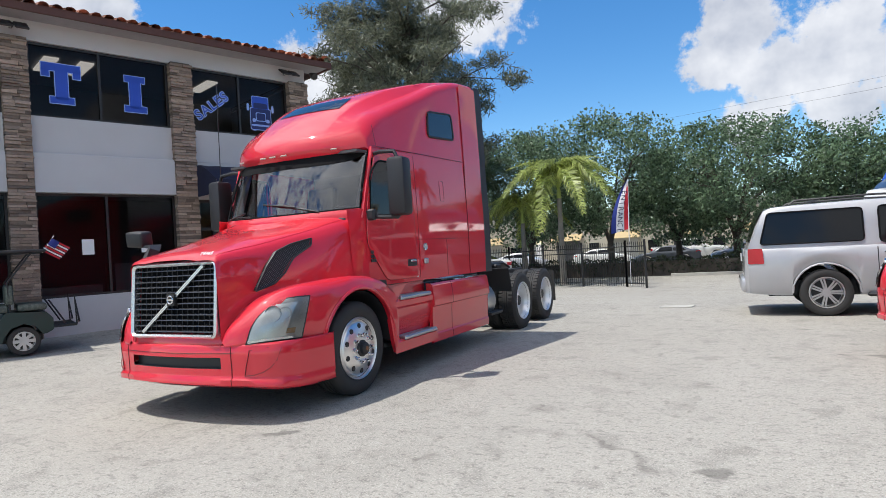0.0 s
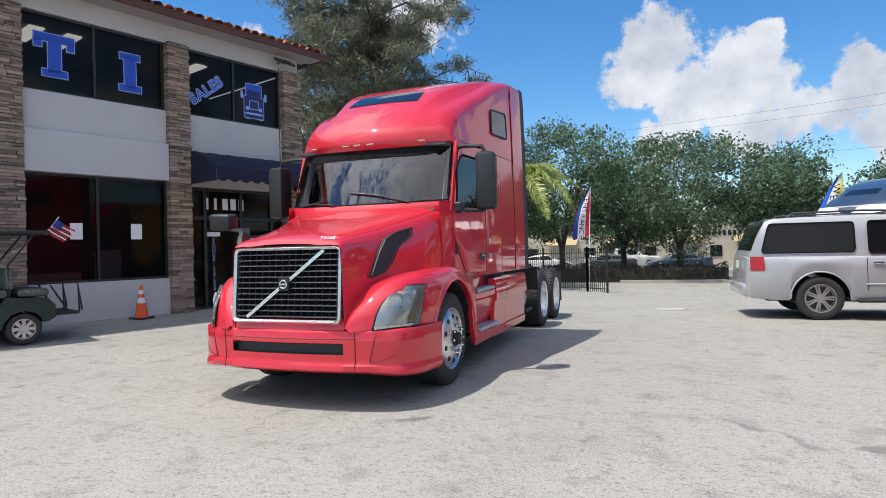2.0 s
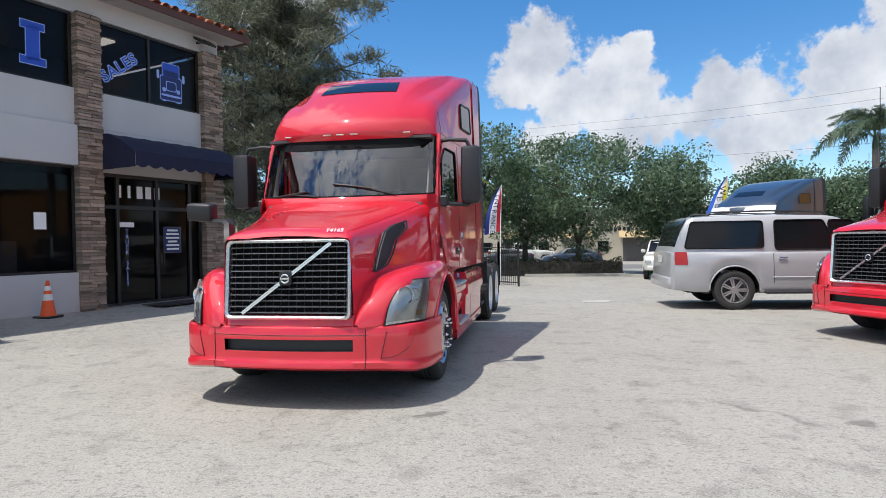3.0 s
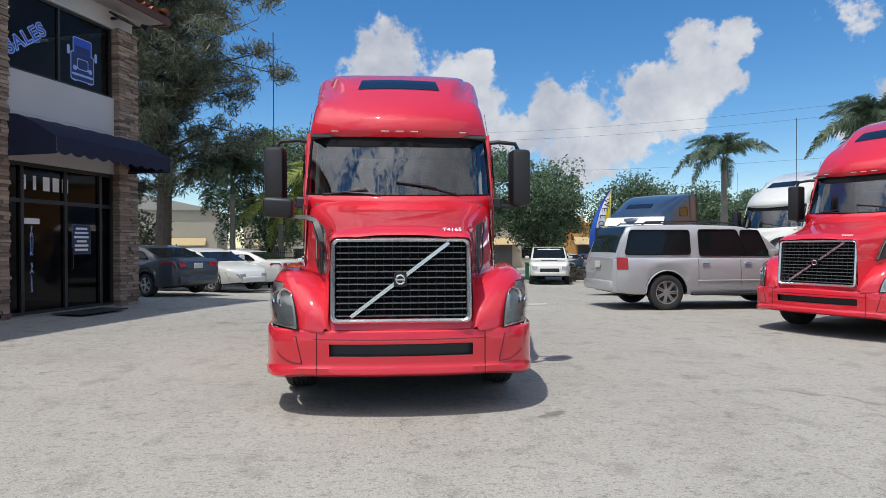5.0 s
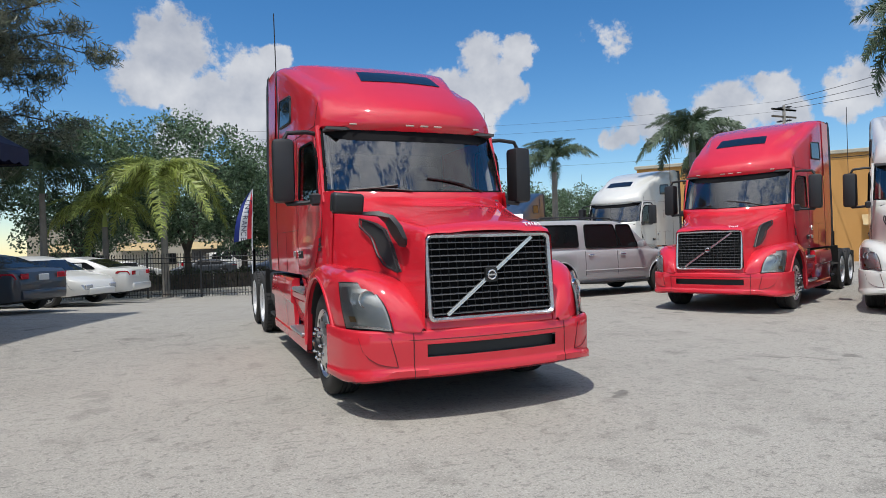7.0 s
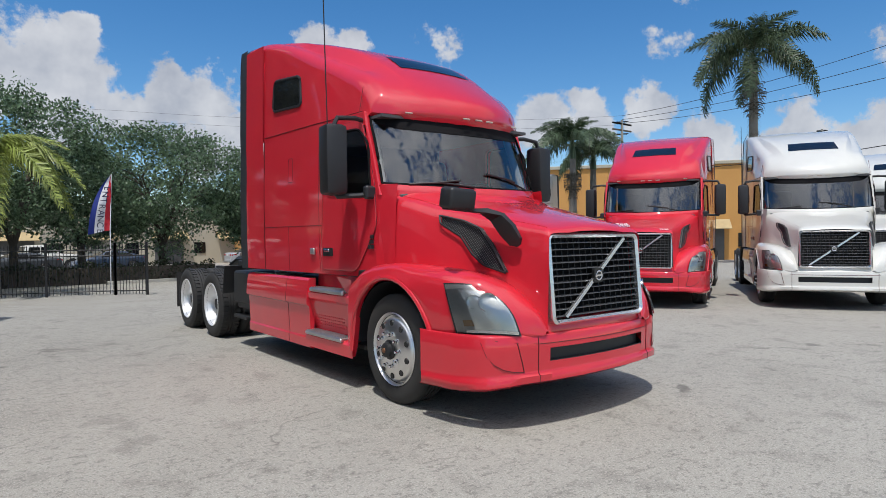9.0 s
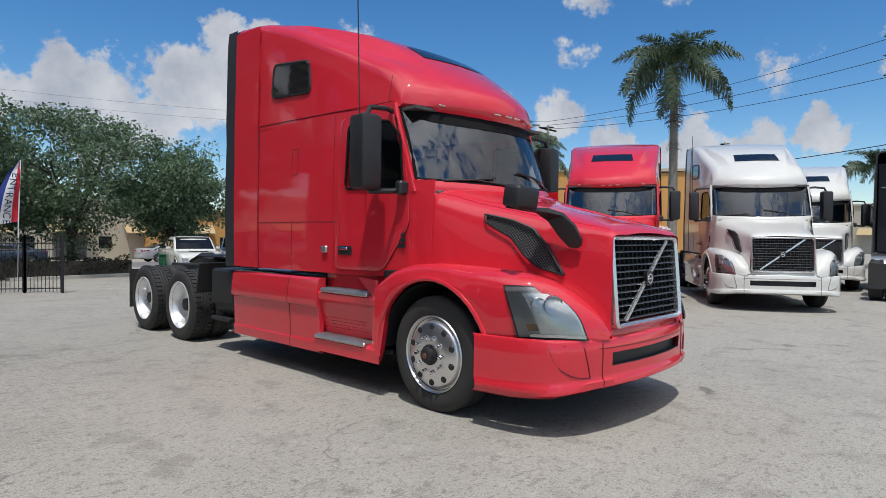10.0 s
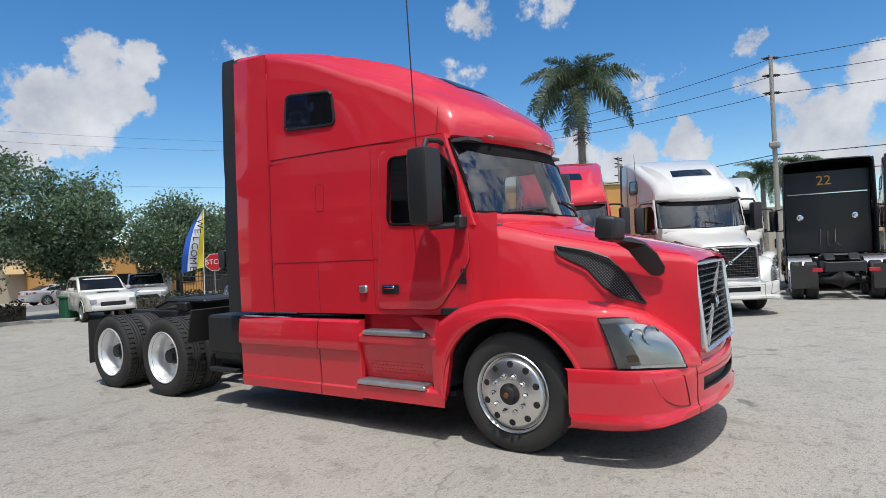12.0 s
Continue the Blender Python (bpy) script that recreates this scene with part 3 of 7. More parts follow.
    grille = part("grille", sheet(bmesh.new(), [[(-0.55, gy(0.85) + 0.06, 0.85), (0.55, gy(0.85) + 0.06, 0.85)], [(-0.55, gy(1.5) + 0.06, 1.5), (0.55, gy(1.5) + 0.06, 1.5)]]), GRILLE_BACK, root, "black mesh grille in a chromed frame")
    bm = bmesh.new()
    outer = rounded([(-gw, gz0), (gw, gz0), (gw, gz1), (-gw, gz1)], 0.07, 6)
    inner = rounded([(-gw + 0.036, gz0 + 0.034), (gw - 0.036, gz0 + 0.034), (gw - 0.036, gz1 - 0.042), (-gw + 0.036, gz1 - 0.042)], 0.04, 6)
    rings = []
    for ring, o in ((outer, 0.05), (outer, -0.012), (None, -0.03), (inner, -0.008), (inner, 0.06)):
        src = ring or [(a + b) * 0.5 for a, b in zip(outer, inner)]
        rings.append([Vector((p[0], gy(p[1]) + o, p[1])) for p in src])
    sheet(bm, [r + [r[0]] for r in rings])
    bmesh.ops.remove_doubles(bm, verts=bm.verts, dist=0.0002)
    part("chrome_frame", bm, BRIGHT, grille, "chromed grille surround")
    for k in range(12):
        z = gz0 + 0.062 + k * 0.0535
        part("grille_bar", boxed((0, gy(z) + 0.015, z), (1.11, 0.03, 0.010), 0.004, Euler((0.35, 0, 0)).to_matrix()), GRILLE_BAR, grille)
    bm = bmesh.new()
    for k in range(15):
        x = -0.525 + 0.075 * k
        tube(bm, [(x, gy(0.84) + 0.045, 0.84), (x, gy(1.5) + 0.045, 1.5)], 0.005, 4, False)
    part("grille_ribs", bm, BLACK_PLASTIC, grille)
    bm = bmesh.new()
    a, b = Vector((-0.43, gy(0.865) - 0.012, 0.865)), Vector((0.41, gy(1.495) - 0.012, 1.495))
    w = Vector((0.62, 0, -0.78)) * 0.0155
    for s0, s1, d in ((-1, -0.25, 0), (0.25, 1, 0)):
        lo, hi = [p + w * s0 for p in (a, b)], [p + w * s1 for p in (a, b)]
        plate(bm, [lo[0], hi[0], hi[1], lo[1]], (0, -0.022, 0))
    plate(bm, [a - w * 0.3 + Vector((0, 0.006, 0)), a + w * 0.3 + Vector((0, 0.006, 0)), b + w * 0.3 + Vector((0, 0.006, 0)), b - w * 0.3 + Vector((0, 0.006, 0))], (0, -0.01, 0))
    part("diagonal_bar", bm, BRIGHT, grille, "chromed diagonal bar")
    c = (a + b) / 2
    badge = part("badge", plate(bmesh.new(), [(p[0], c.y - 0.014, p[1]) for p in rounded([(c.x - 0.055, c.z - 0.06), (c.x + 0.055, c.z - 0.06), (c.x + 0.055, c.z + 0.06), (c.x - 0.055, c.z + 0.06)], 0.02)], (0, -0.03, 0)), BLACK_GLOSS, grille, "dark square badge with a chromed ring")
    bm = bmesh.new()
    tube(bm, [(c.x + 0.037 * math.cos(t), c.y - 0.018, c.z + 0.037 * math.sin(t)) for t in [2 * math.pi * k / 20 for k in range(21)]], 0.008, 6, False)
    box(bm, (c.x, c.y - 0.017, c.z), (0.07, 0.006, 0.014))
    part("ring", bm, CHROME, badge)
    rows = [[Vector((x, bump_y(x) + back, z)) for x in (0, 0.2, 0.4, 0.55, 0.65, 0.72, 0.80, 0.88, 0.95)] for z, back in ((0.735, 0.04), (0.745, 0.026), (0.80, 0.030), (0.845, 0.05), (0.86, 0.12))]
    part("nose_panel", mirror(sheet(bmesh.new(), rows)), paint, root)
    # cab flanks, one grid a side, and the rear wall
    for side in (1, -1):
        bm = bmesh.new()
        rows = []
        for z in (1.13, 1.2, 1.4, 1.6, 1.8, 1.93, 2.05, 2.2, 2.4, 2.64, 2.76):
            y0 = lerp(z, [(1.13, 1.70), (1.95, 1.745), (2.76, 1.97)])
            cols = [y0 + (2.62 - y0) * k / 5 for k in range(5)] + [2.62 + 1.63 * k / 9 for k in range(10)]
            rows.append([Vector((side * cab_half(y, z), y, z)) for y in cols])
        sheet(bm, rows, lambda i, j: not (5 <= i < 9 and j < 5))
        part("cab_side", bm, paint, root)
        # A pillar
        bm = bmesh.new()
        rows = []
        for t in [k / 8 for k in range(9)]:
            z = 1.93 + 0.85 * t
            yd = lerp(z, [(1.95, 1.745), (2.76, 1.97)])
            inner, outer = Vector((glass_x(z), glass_y(glass_x(z), z) - 0.004, z)), Vector((cab_half(yd, z), yd, z))
            row = []
            for f, out in ((0, 0), (0.2, 0.014), (0.45, 0.022), (0.75, 0.014), (1, 0)):
                q = inner.lerp(outer, f) + Vector((0.75, -0.66, 0)) * out
                row.append(Vector((side * q.x, q.y, q.z)))
            rows.append(row)
        sheet(bm, rows)
        part("pillar", bm, paint, root)
        # cowl quarter between hood and door
        bm = bmesh.new()
        rows = []
        for z in (1.1, 1.3, 1.5, 1.7, 1.85, 1.95, 2.03):
            a = hood_side(1.70, min(z, 1.76)) - 0.008 - 0.10 * max(0, z - 1.80)
            rows.append([Vector((side * (a - 0.03), 1.50, z)), Vector((side * a, 1.60, z)), Vector((side * (cab_half(1.70, z) - 0.012), 1.70, z)), Vector((side * (cab_half(1.75, z) + 0.001), 1.755, z))])
        sheet(bm, rows)
        part("cowl_panel", bm, paint, root)
    part("cab_back", boxed((0, 4.24, 2.45), (2.36, 0.06, 2.64), 0.02), paint, root)
    part("cab_floor", boxed((0, 3.0, 1.16), (2.2, 2.4, 0.08), 0.01), STEEL_BLACK, root)
    # roof fairing
    bm = bmesh.new()
    ys = [1.46, 1.465, 1.48, 1.51, 1.56, 1.62, 1.7, 1.8, 1.9, 2.0, 2.15, 2.3, 2.45, 2.6, 2.8, 3.0, 3.2, 3.4, 3.6, 3.8, 4.0, 4.2, 4.4, 4.55, 4.72]
    secs = [roof_section(y) for y in ys]
    rows = [[Vector((p.x, p.y + bow(p.x, y), p.z - sag(p.x, y))) for p in sec] for y, sec in zip(ys, secs)]
    first = [Vector((p.x, p.y + 0.06, 2.735 - sag(p.x, 1.46))) for p in rows[0]]
    sheet(bm, [first] + rows)
    mirror(bm)
    roof = part("roof_fairing", bm, paint, root, sharp=50)
    # underside of the fairing's lip, back to the glass; its shade is coloured in as black
    bm = bmesh.new()
    rows = []
    for k in range(25):
        x = 1.03 * (k / 12 - 1)
        rows.append([Vector((x, 1.52 + 0.45 * x * x, 2.737 - sag(x, 1.46))), Vector((x * 0.985, 1.57 + 0.41 * x * x, 2.755)), Vector((x * 0.97, 1.66 + 0.38 * x * x, 2.79))])
    sheet(bm, rows)
    part("lip_underside", bm, MATTE_BLACK, root, "underside of the fairing's lip, coloured black for its shade")
    for x in (-0.72, -0.16, 0.0, 0.16, 0.72):
        y = 1.46 + 0.45 * x * x
        part("marker_lamp", boxed((x, y - 0.012, 2.79 - sag(x, 1.46)), (0.09, 0.02, 0.016), 0.005), MARKER, roof, "slim clear roof marker lamp")
    # skylight
    bm = bmesh.new()
    rows = []
    for t in [k / 5 for k in range(6)]:
        y = 2.12 + 0.36 * t
        sec = roof_section(y)
        half = 0.49 - 0.03 * t
        row = []
        for k in range(9):
            x = -half + 2 * half * k / 8
            z = lerp(abs(x), [(p.x, p.z) for p in sec[:8]])
            row.append(Vector((x, y + bow(x, y), z + 0.008 - sag(x, y))))
        rows.append(row)
    sheet(bm, rows)
    part("skylight", bm, DARK_GLASS_SOLID, roof, "dark sloping roof window")
    # side fairings and rubber edges behind the sleeper
    for side in (1, -1):
        bm = bmesh.new()
        rows = []
        for z in (1.13, 1.5, 2.0, 2.4, 2.76, 2.765, 3.0, 3.3, 3.6, 3.97):
            half = cab_half(4.3, z) if z < 2.76 else 1.205 - 0.03 * max(0, z - 2.76) / 1.2
            rows.append([Vector((side * (half + 0.004), 4.22, z)), Vector((side * (half + 0.02), 4.5, z)), Vector((side * (half + 0.03), 4.74, z))])
        sheet(bm, rows)
        part("side_fairing", bm, paint, root, sharp=20)
        bm = bmesh.new()
        rows = []
        for k, z in enumerate([1.12 + 0.3 * i for i in range(9)] + [3.70, 3.9, 4.03]):
            half = (cab_half(4.3, z) if z < 2.76 else 1.205 - 0.03 * max(0, z - 2.76) / 1.2) + 0.03
            if z > 3.6:
                half = lerp(z, [(3.6, 1.215), (3.85, 1.21), (4.03, 1.19)])
            rows.append([Vector((side * half, 4.74, z)), Vector((side * (half + 0.008), 4.95, z)), Vector((side * (half - 0.03), 4.96, z)), Vector((side * (half - 0.04), 4.74, z))])
        sheet(bm, rows)
        part("rubber_edge", bm, BLACK_RUB, root, "black rubber trim at the fairing's rear edge")
    bm = bmesh.new()
    rows = []
    for k in range(14):
        p = roof_section(4.72)[k]
        rows.append([Vector((p.x, 4.72, p.z + 0.003)), Vector((p.x, 4.94, p.z - 0.006)), Vector((p.x * 0.98, 4.95, p.z - 0.04))])
    sheet(bm, rows)
    mirror(bm)
    part("rubber_edge", bm, BLACK_RUB, root, "black rubber trim at the fairing's rear edge")
    # windscreen
    bm = bmesh.new()
    rows = []
    for i in range(9):
        t = i / 8
        row = []
        z = 2.0 + 0.755 * t
        for k in range(21):
            x = (-1 + k / 10) * glass_x(z)
            row.append(Vector((x, glass_y(x, z) - 0.02 * math.sin(t * 3.14), z + 0.045 * (x / 1.03) ** 2 * (1 - t))))
        rows.append(row)
    sheet(bm, rows)
    ws = part("windscreen", bm, GLASS, root, "wide curved windscreen reflecting clouds", face=(0, -1, 0.5))
    ws.visible_shadow = False
    bm = bmesh.new()
    edge = rows[0] + [r[-1] for r in rows[1:]] + rows[-1][::-1][1:] + [r[0] for r in rows[::-1]][1:]
    tube(bm, [p + Vector((0, -0.003, 0)) for p in edge], 0.015, 6, False)
    part("windscreen_seal", bm, MATTE_BLACK, ws, "black rubber seal")
    # body round the glass, and a black strip before its top imitating the dark header inside
    bm = bmesh.new()
    low = [Vector((-1.05, 1.735, 2.03))] + rows[0] + [Vector((1.05, 1.735, 2.03))]
    net = [[p + Vector((0, -0.008, 0.008)) for p in low], [Vector((p.x, p.y - 0.045, p.z - 0.04)) for p in low], [Vector((p.x, p.y - 0.06, p.z - 0.07)) for p in low], [Vector((p.x * 0.985, p.y - 0.07, p.z - 0.2)) for p in low]]
    sheet(bm, net)
    part("scuttle", bm, paint, root)
    bm = bmesh.new()
    band = []
    for f in (0.0, 0.5, 1.0):
        line = []
        for k in range(21):
            x = (-1 + k / 10) * 0.985
            z = 2.752 - (0.195 - 0.05 * x * x) * (1 - (abs(x) / 0.985) ** 10 * 0.5) * f
            line.append(Vector((x, glass_y(x, z) - 0.007 - 0.02 * math.sin((z - 2.0) / 0.755 * 3.14), z)))
        band.append(line)
    sheet(bm, band)
    part("shade_band", bm, MATTE_BLACK, ws, "black strip before the glass in place of the dark header")
    for foot, tip, low, high in (((-0.22, 2.01), (-0.58, 2.05), (-0.84, 2.035), (-0.36, 2.075)), ((0.66, 2.02), (0.22, 2.12), (-0.04, 2.15), (0.40, 2.09))):
        def on_glass(x, z):
            return (x, glass_y(x, z) - 0.035, z)
        wiper = part("wiper", tube(bmesh.new(), [on_glass(*low), on_glass(*tip), on_glass(*high)], 0.011, 6), BLACK_PLASTIC, root, "black windscreen wiper")
        part("wiper_arm", tube(bmesh.new(), [on_glass(*foot), on_glass(*tip)], 0.010, 6), BLACK_PLASTIC, wiper)
    # inside the cab
    bm = boxed((0, 1.80, 1.78), (1.9, 0.62, 0.36), 0.08, None, 2)
    part("dashboard", bm, INTERIOR, root, "dark grey dashboard")
    for x in (-0.55, 0.55):
        bm = boxed((x, 2.75, 1.70), (0.52, 0.5, 0.14), 0.05, None, 2)
        box(bm, (x, 3.0, 2.10), (0.50, 0.14, 0.80), 0.06, Euler((-0.15, 0, 0)).to_matrix(), 2)
        part("seat", bm, INTERIOR, root, "dark cloth cab seat")
    bm = bmesh.new()
    mm = pose(0.55, 2.2, 2.0, -35)
    tube(bm, [mm @ Vector((0.22 * math.cos(a), 0.22 * math.sin(a), 0)) for a in [2 * math.pi * k / 24 for k in range(25)]], 0.016, 6, False)
    tube(bm, [mm @ Vector((-0.2, 0, 0)), mm @ Vector((0.2, 0, 0))], 0.02, 6)
    part("steering_wheel", bm, BLACK_PLASTIC, root)
    for side in (1, -1):
        rows = [[Vector((side * (0.955 - 0.03 * math.sin(k * 0.63)), glass_y(0.97, z) + 0.05 + 0.026 * k, z)) for k in range(6)] for z in (1.95, 2.3, 2.70)]
        part("pillar_lining", sheet(bmesh.new(), rows), LINING, root, "pale grey lining of the windscreen pillar")
    part("headliner", boxed((0, 2.95, 2.72), (2.0, 2.4, 0.03)), INTERIOR, root)
    part("sleeper_wall", boxed((0, 3.5, 2.0), (2.1, 0.05, 1.5)), INTERIOR, root)
    # doors, windows and trim on both flanks
    for side in (1, -1):
        door_out = rounded([(1.74, 1.62), (2.08, 1.18), (2.76, 1.18), (2.69, 2.70), (1.98, 2.70), (1.76, 2.05)], 0.08, 4)
        win_out = rounded([(1.81, 1.95), (2.2, 1.967), (2.60, 1.985), (2.57, 2.62), (2.02, 2.61), (1.86, 2.45)], 0.07, 4)
        rings = []
        for f, off in ((0, 0.0), (0, 0.013), (0.02, 0.016), (0.3, 0.016), (0.65, 0.016), (1, 0.016), (1, -0.03)):
            ring = []
            for a, b in zip(door_out, win_out):
                y, z = a[0] + (b[0] - a[0]) * f, a[1] + (b[1] - a[1]) * f
                ring.append(Vector((side * (cab_half(y, z) + off), y, z)))
            rings.append(ring + [ring[0].copy()])
        bm = sheet(bmesh.new(), rings)
        bmesh.ops.remove_doubles(bm, verts=bm.verts, dist=0.0002)
        door = part("door", bm, paint, root, sharp=50)
        bm = bmesh.new()
        bm.faces.new([bm.verts.new((side * (cab_half(a, b) + 0.010), a, b)) for a, b in win_out])
        pane_glass = part("door_window", bm, SIDE_GLASS, door, "lightly tinted side window", face=(side, 0, 0))
        pane_glass.visible_shadow = False
        part("window_seal", seam(win_out, side, cab_half, 0.014, 0.016, True), MATTE_BLACK, door)
        part("door_seam", seam(door_out, side, cab_half, 0.0035, 0.007, True), SEAM, door)
        part("handle", side_patch(rounded([(2.50, 1.325), (2.70, 1.325), (2.70, 1.415), (2.50, 1.415)], 0.02, 3), side, cab_half, 0.022, 0.03), BLACK_PLASTIC, door, "black door handle recess")
        part("handle_bar", boxed((side * (cab_half(2.6, 1.38) + 0.03), 2.61, 1.39), (0.02, 0.13, 0.03), 0.008), CHROME, door)
        if side > 0:
            part("emblem", lathe(bmesh.new(), [(0.0, 0.008), (0.03, 0.008), (0.034, 0.012), (0.05, 0.012), (0.052, 0.0)], 20, pose(side * (cab_half(2.92, 1.55) + 0.004), 2.93, 1.56, 0, 90, 0)), BRIGHT, root, "small round emblem")
            part("decal", boxed((side * (cab_half(2.75, 1.2) + 0.004), 2.72, 1.235), (0.006, 0.06, 0.11)), SIGN_WHITE, root, "small white decal")
        lock = part("sleeper_latch", boxed((side * (cab_half(2.92, 1.38) + 0.012), 2.93, 1.375), (0.03, 0.10, 0.07), 0.01), DULL_ALU, root, "small metal latch")
        sl = rounded([(3.26, 3.06), (3.96, 3.09), (3.93, 3.46), (3.31, 3.41)], 0.07, 4)

        def fair_half(y, z):
            sec = roof_section(min(4.72, y))
            for a, b in zip(sec[7:], sec[8:]):
                if a.z >= z >= b.z:
                    t = (a.z - z) / max(1e-6, a.z - b.z)
                    return a.x + (b.x - a.x) * t
            return sec[-1].x
        part("sleeper_window", side_patch(sl, side, fair_half, 0.012, 0.02), DARK_GLASS_SOLID, root, "dark rounded sleeper window")
        part("window_seal", seam(sl, side, fair_half, 0.016, 0.008, True), BLACK_PLASTIC, root)
        # panel joints
        part("panel_seam", seam(subdiv([(2.0, 2.79), (4.2, 2.79)], 10), side, lambda y, z: fair_half(y, z) + 0.002, 0.004), SEAM, root)
        part("panel_seam", seam(subdiv([(4.21, 1.14), (4.21, 2.76)], 4), side, cab_half, 0.004, 0.004), SEAM, root)
        part("panel_seam", seam(subdiv([(2.74, 1.66), (4.2, 1.66)], 6), side, cab_half, 0.0025, 0.001), SEAM, root)
        part("panel_seam", seam(subdiv([(3.53, 1.14), (3.53, 1.66)], 3), side, cab_half, 0.0025, 0.001), SEAM, root)
        part("panel_seam", seam(subdiv([(2.80, 1.16), (2.80, 2.74)], 5), side, cab_half, 0.0025, 0.001), SEAM, root)
        part("panel_seam", seam(subdiv([(2.06, 2.80), (2.05, 3.05)], 3), side, fair_half, 0.003, 0.001), SEAM, root)
        part("panel_seam", seam(rounded([(3.42, 2.18), (3.53, 2.18), (3.53, 2.46), (3.42, 2.46)], 0.03), side, cab_half, 0.0025, 0.001, True), SEAM, root)
        bm = bmesh.new()
        for r in range(3):
            for c2 in range(3):
                box(bm, (side * (cab_half(1.76, 1.47) + 0.018), 1.80 + 0.034 * c2, 1.43 + 0.05 * r), (0.012, 0.028, 0.038))
        part("vent_grid", bm, BLACK_PLASTIC, root, "small black vent grid")
        # hood vent
        vent = [(1.03, 1.715), (0.78, 1.66), (0.60, 1.59), (0.47, 1.45), (0.32, 1.215), (0.53, 1.275), (0.65, 1.37), (0.78, 1.52), (1.0, 1.64)]
        part("hood_vent", side_patch(rounded(vent, 0.014, 3), side, hood_side, 0.014, 0.026), VENT_MESH, root, "black mesh vent with a plastic edge")
        part("vent_edge", seam(rounded(vent, 0.014, 3), side, hood_side, 0.010, 0.034, True), BLACK_PLASTIC, root)
        # skirts and steps
        for y0, y1, top in ((2.98, 3.535, 1.075), (3.55, 4.81, 1.075)):
            bm = bmesh.new()
            prof = [(1.12, top), (1.19, top - 0.004), (1.215, top - 0.03), (1.232, 0.93), (1.242, 0.80), (1.236, 0.775), (1.209, 0.757), (1.204, 0.70), (1.196, 0.50), (1.192, 0.41), (1.206, 0.392), (1.200, 0.29), (1.16, 0.275)]
            sheet(bm, [[Vector((side * x, y, z)) for x, z in prof] for y in (y0, y0 + 0.03, (y0 + y1) / 2, y1 - 0.03, y1)])
            for y in (y0, y1):
                bm.faces.new([bm.verts.new((side * x, y, z)) for x, z in prof])
            skirt = part("side_skirt", bm, lower, root, sharp=24)
            part("skirt_seam", tube(bmesh.new(), [(side * (x - 0.004), y1 + 0.006, z) for x, z in prof[1:-1]], 0.006, 5), SEAM, skirt)
        bm = bmesh.new()
        prof = [(1.06, 1.12), (1.07, 0.985), (1.20, 0.945), (1.225, 0.92), (1.222, 0.86), (1.195, 0.83), (1.165, 0.68), (1.115, 0.53), (1.11, 0.49), (1.21, 0.465), (1.235, 0.44), (1.232, 0.32), (1.17, 0.30)]
        sheet(bm, [[Vector((side * x, y, z)) for x, z in prof] for y in (1.98, 2.1, 2.6, 3.03)])
        part("step_panel", bm, lower, root, sharp=30)
        bm = bmesh.new()
        for row in range(4):
            for k in range(15):
                box(bm, (side * (1.166 - 0.012 * row), 2.26 + 0.046 * k + 0.023 * (row % 2), 0.675 - 0.036 * row), (0.012, 0.024, 0.014), 0.004)
        tagged(part("tread_studs", bm, lower, root, "raised grip studs above the step"), kind="stuff")
        # tail of the fender down to the step
        bm = bmesh.new()
        sheet(bm, [[Vector((side * 1.215, 2.02, 1.10)), Vector((side * 1.20, 2.35, 1.12))], [Vector((side * 1.225, 2.02, 0.95)), Vector((side * 1.20, 2.13, 0.95))], [Vector((side * 1.225, 2.02, 0.33)), Vector((side * 1.21, 2.10, 0.32))]])
        part("fender_tail", bm, paint, root)
        for z, y0, y1, xo in ((0.955, 2.17, 2.93, 1.225), (0.475, 2.18, 3.0, 1.245)):
            bm = boxed((side * (xo - 0.08), (y0 + y1) / 2, z), (0.18, y1 - y0, 0.045), 0.012)
            step = part("step", bm, DULL_ALU, root, "ribbed aluminium step")
            bm = bmesh.new()
            for k in range(5):
                box(bm, (side * (xo - 0.015 - 0.03 * k), (y0 + y1) / 2, z + 0.0245), (0.012, y1 - y0 - 0.04, 0.006))
            part("tread", bm, DULL_ALU, step)
        # door mirror
        bm = boxed((side * 1.43, 1.95, 2.27), (0.225, 0.235, 0.67), 0.045, Euler((0, 0, side * 0.10)).to_matrix(), 2)
        mir = part("mirror", bm, BLACK_PLASTIC, root, "tall black door mirror", sharp=28)
        bm = boxed((side * 1.43, 2.074, 2.30), (0.16, 0.006, 0.46), 0.0)
        part("mirror_glass", bm, CHROME, mir)
        bm = bmesh.new()
        tube(bm, [(side * 1.05, 2.0, 2.69), (side * 1.18, 1.96, 2.70), (side * 1.38, 1.95, 2.68), (side * 1.43, 1.95, 2.58)], 0.024, 8)
        part("upper_arm", bm, BLACK_PLASTIC, mir)
        bm = bmesh.new()
        tube(bm, [(side * 1.08, 1.80, 1.96), (side * 1.20, 1.84, 1.93), (side * 1.40, 1.93, 1.92), (side * 1.43, 1.95, 1.97)], 0.024, 8)
        part("lower_arm", bm, BLACK_PLASTIC, mir)
        part("arm_foot", boxed((side * 1.12, 1.80, 1.96), (0.12, 0.09, 0.13), 0.02), BLACK_PLASTIC, mir)
        # front and rear wheels
        wheel_parts(root, side * 1.16, 1.335, 0.5, side, False)
        for y in (6.42, 7.74):
            wheel_parts(root, side * 1.20, y, 0.5, side, True)
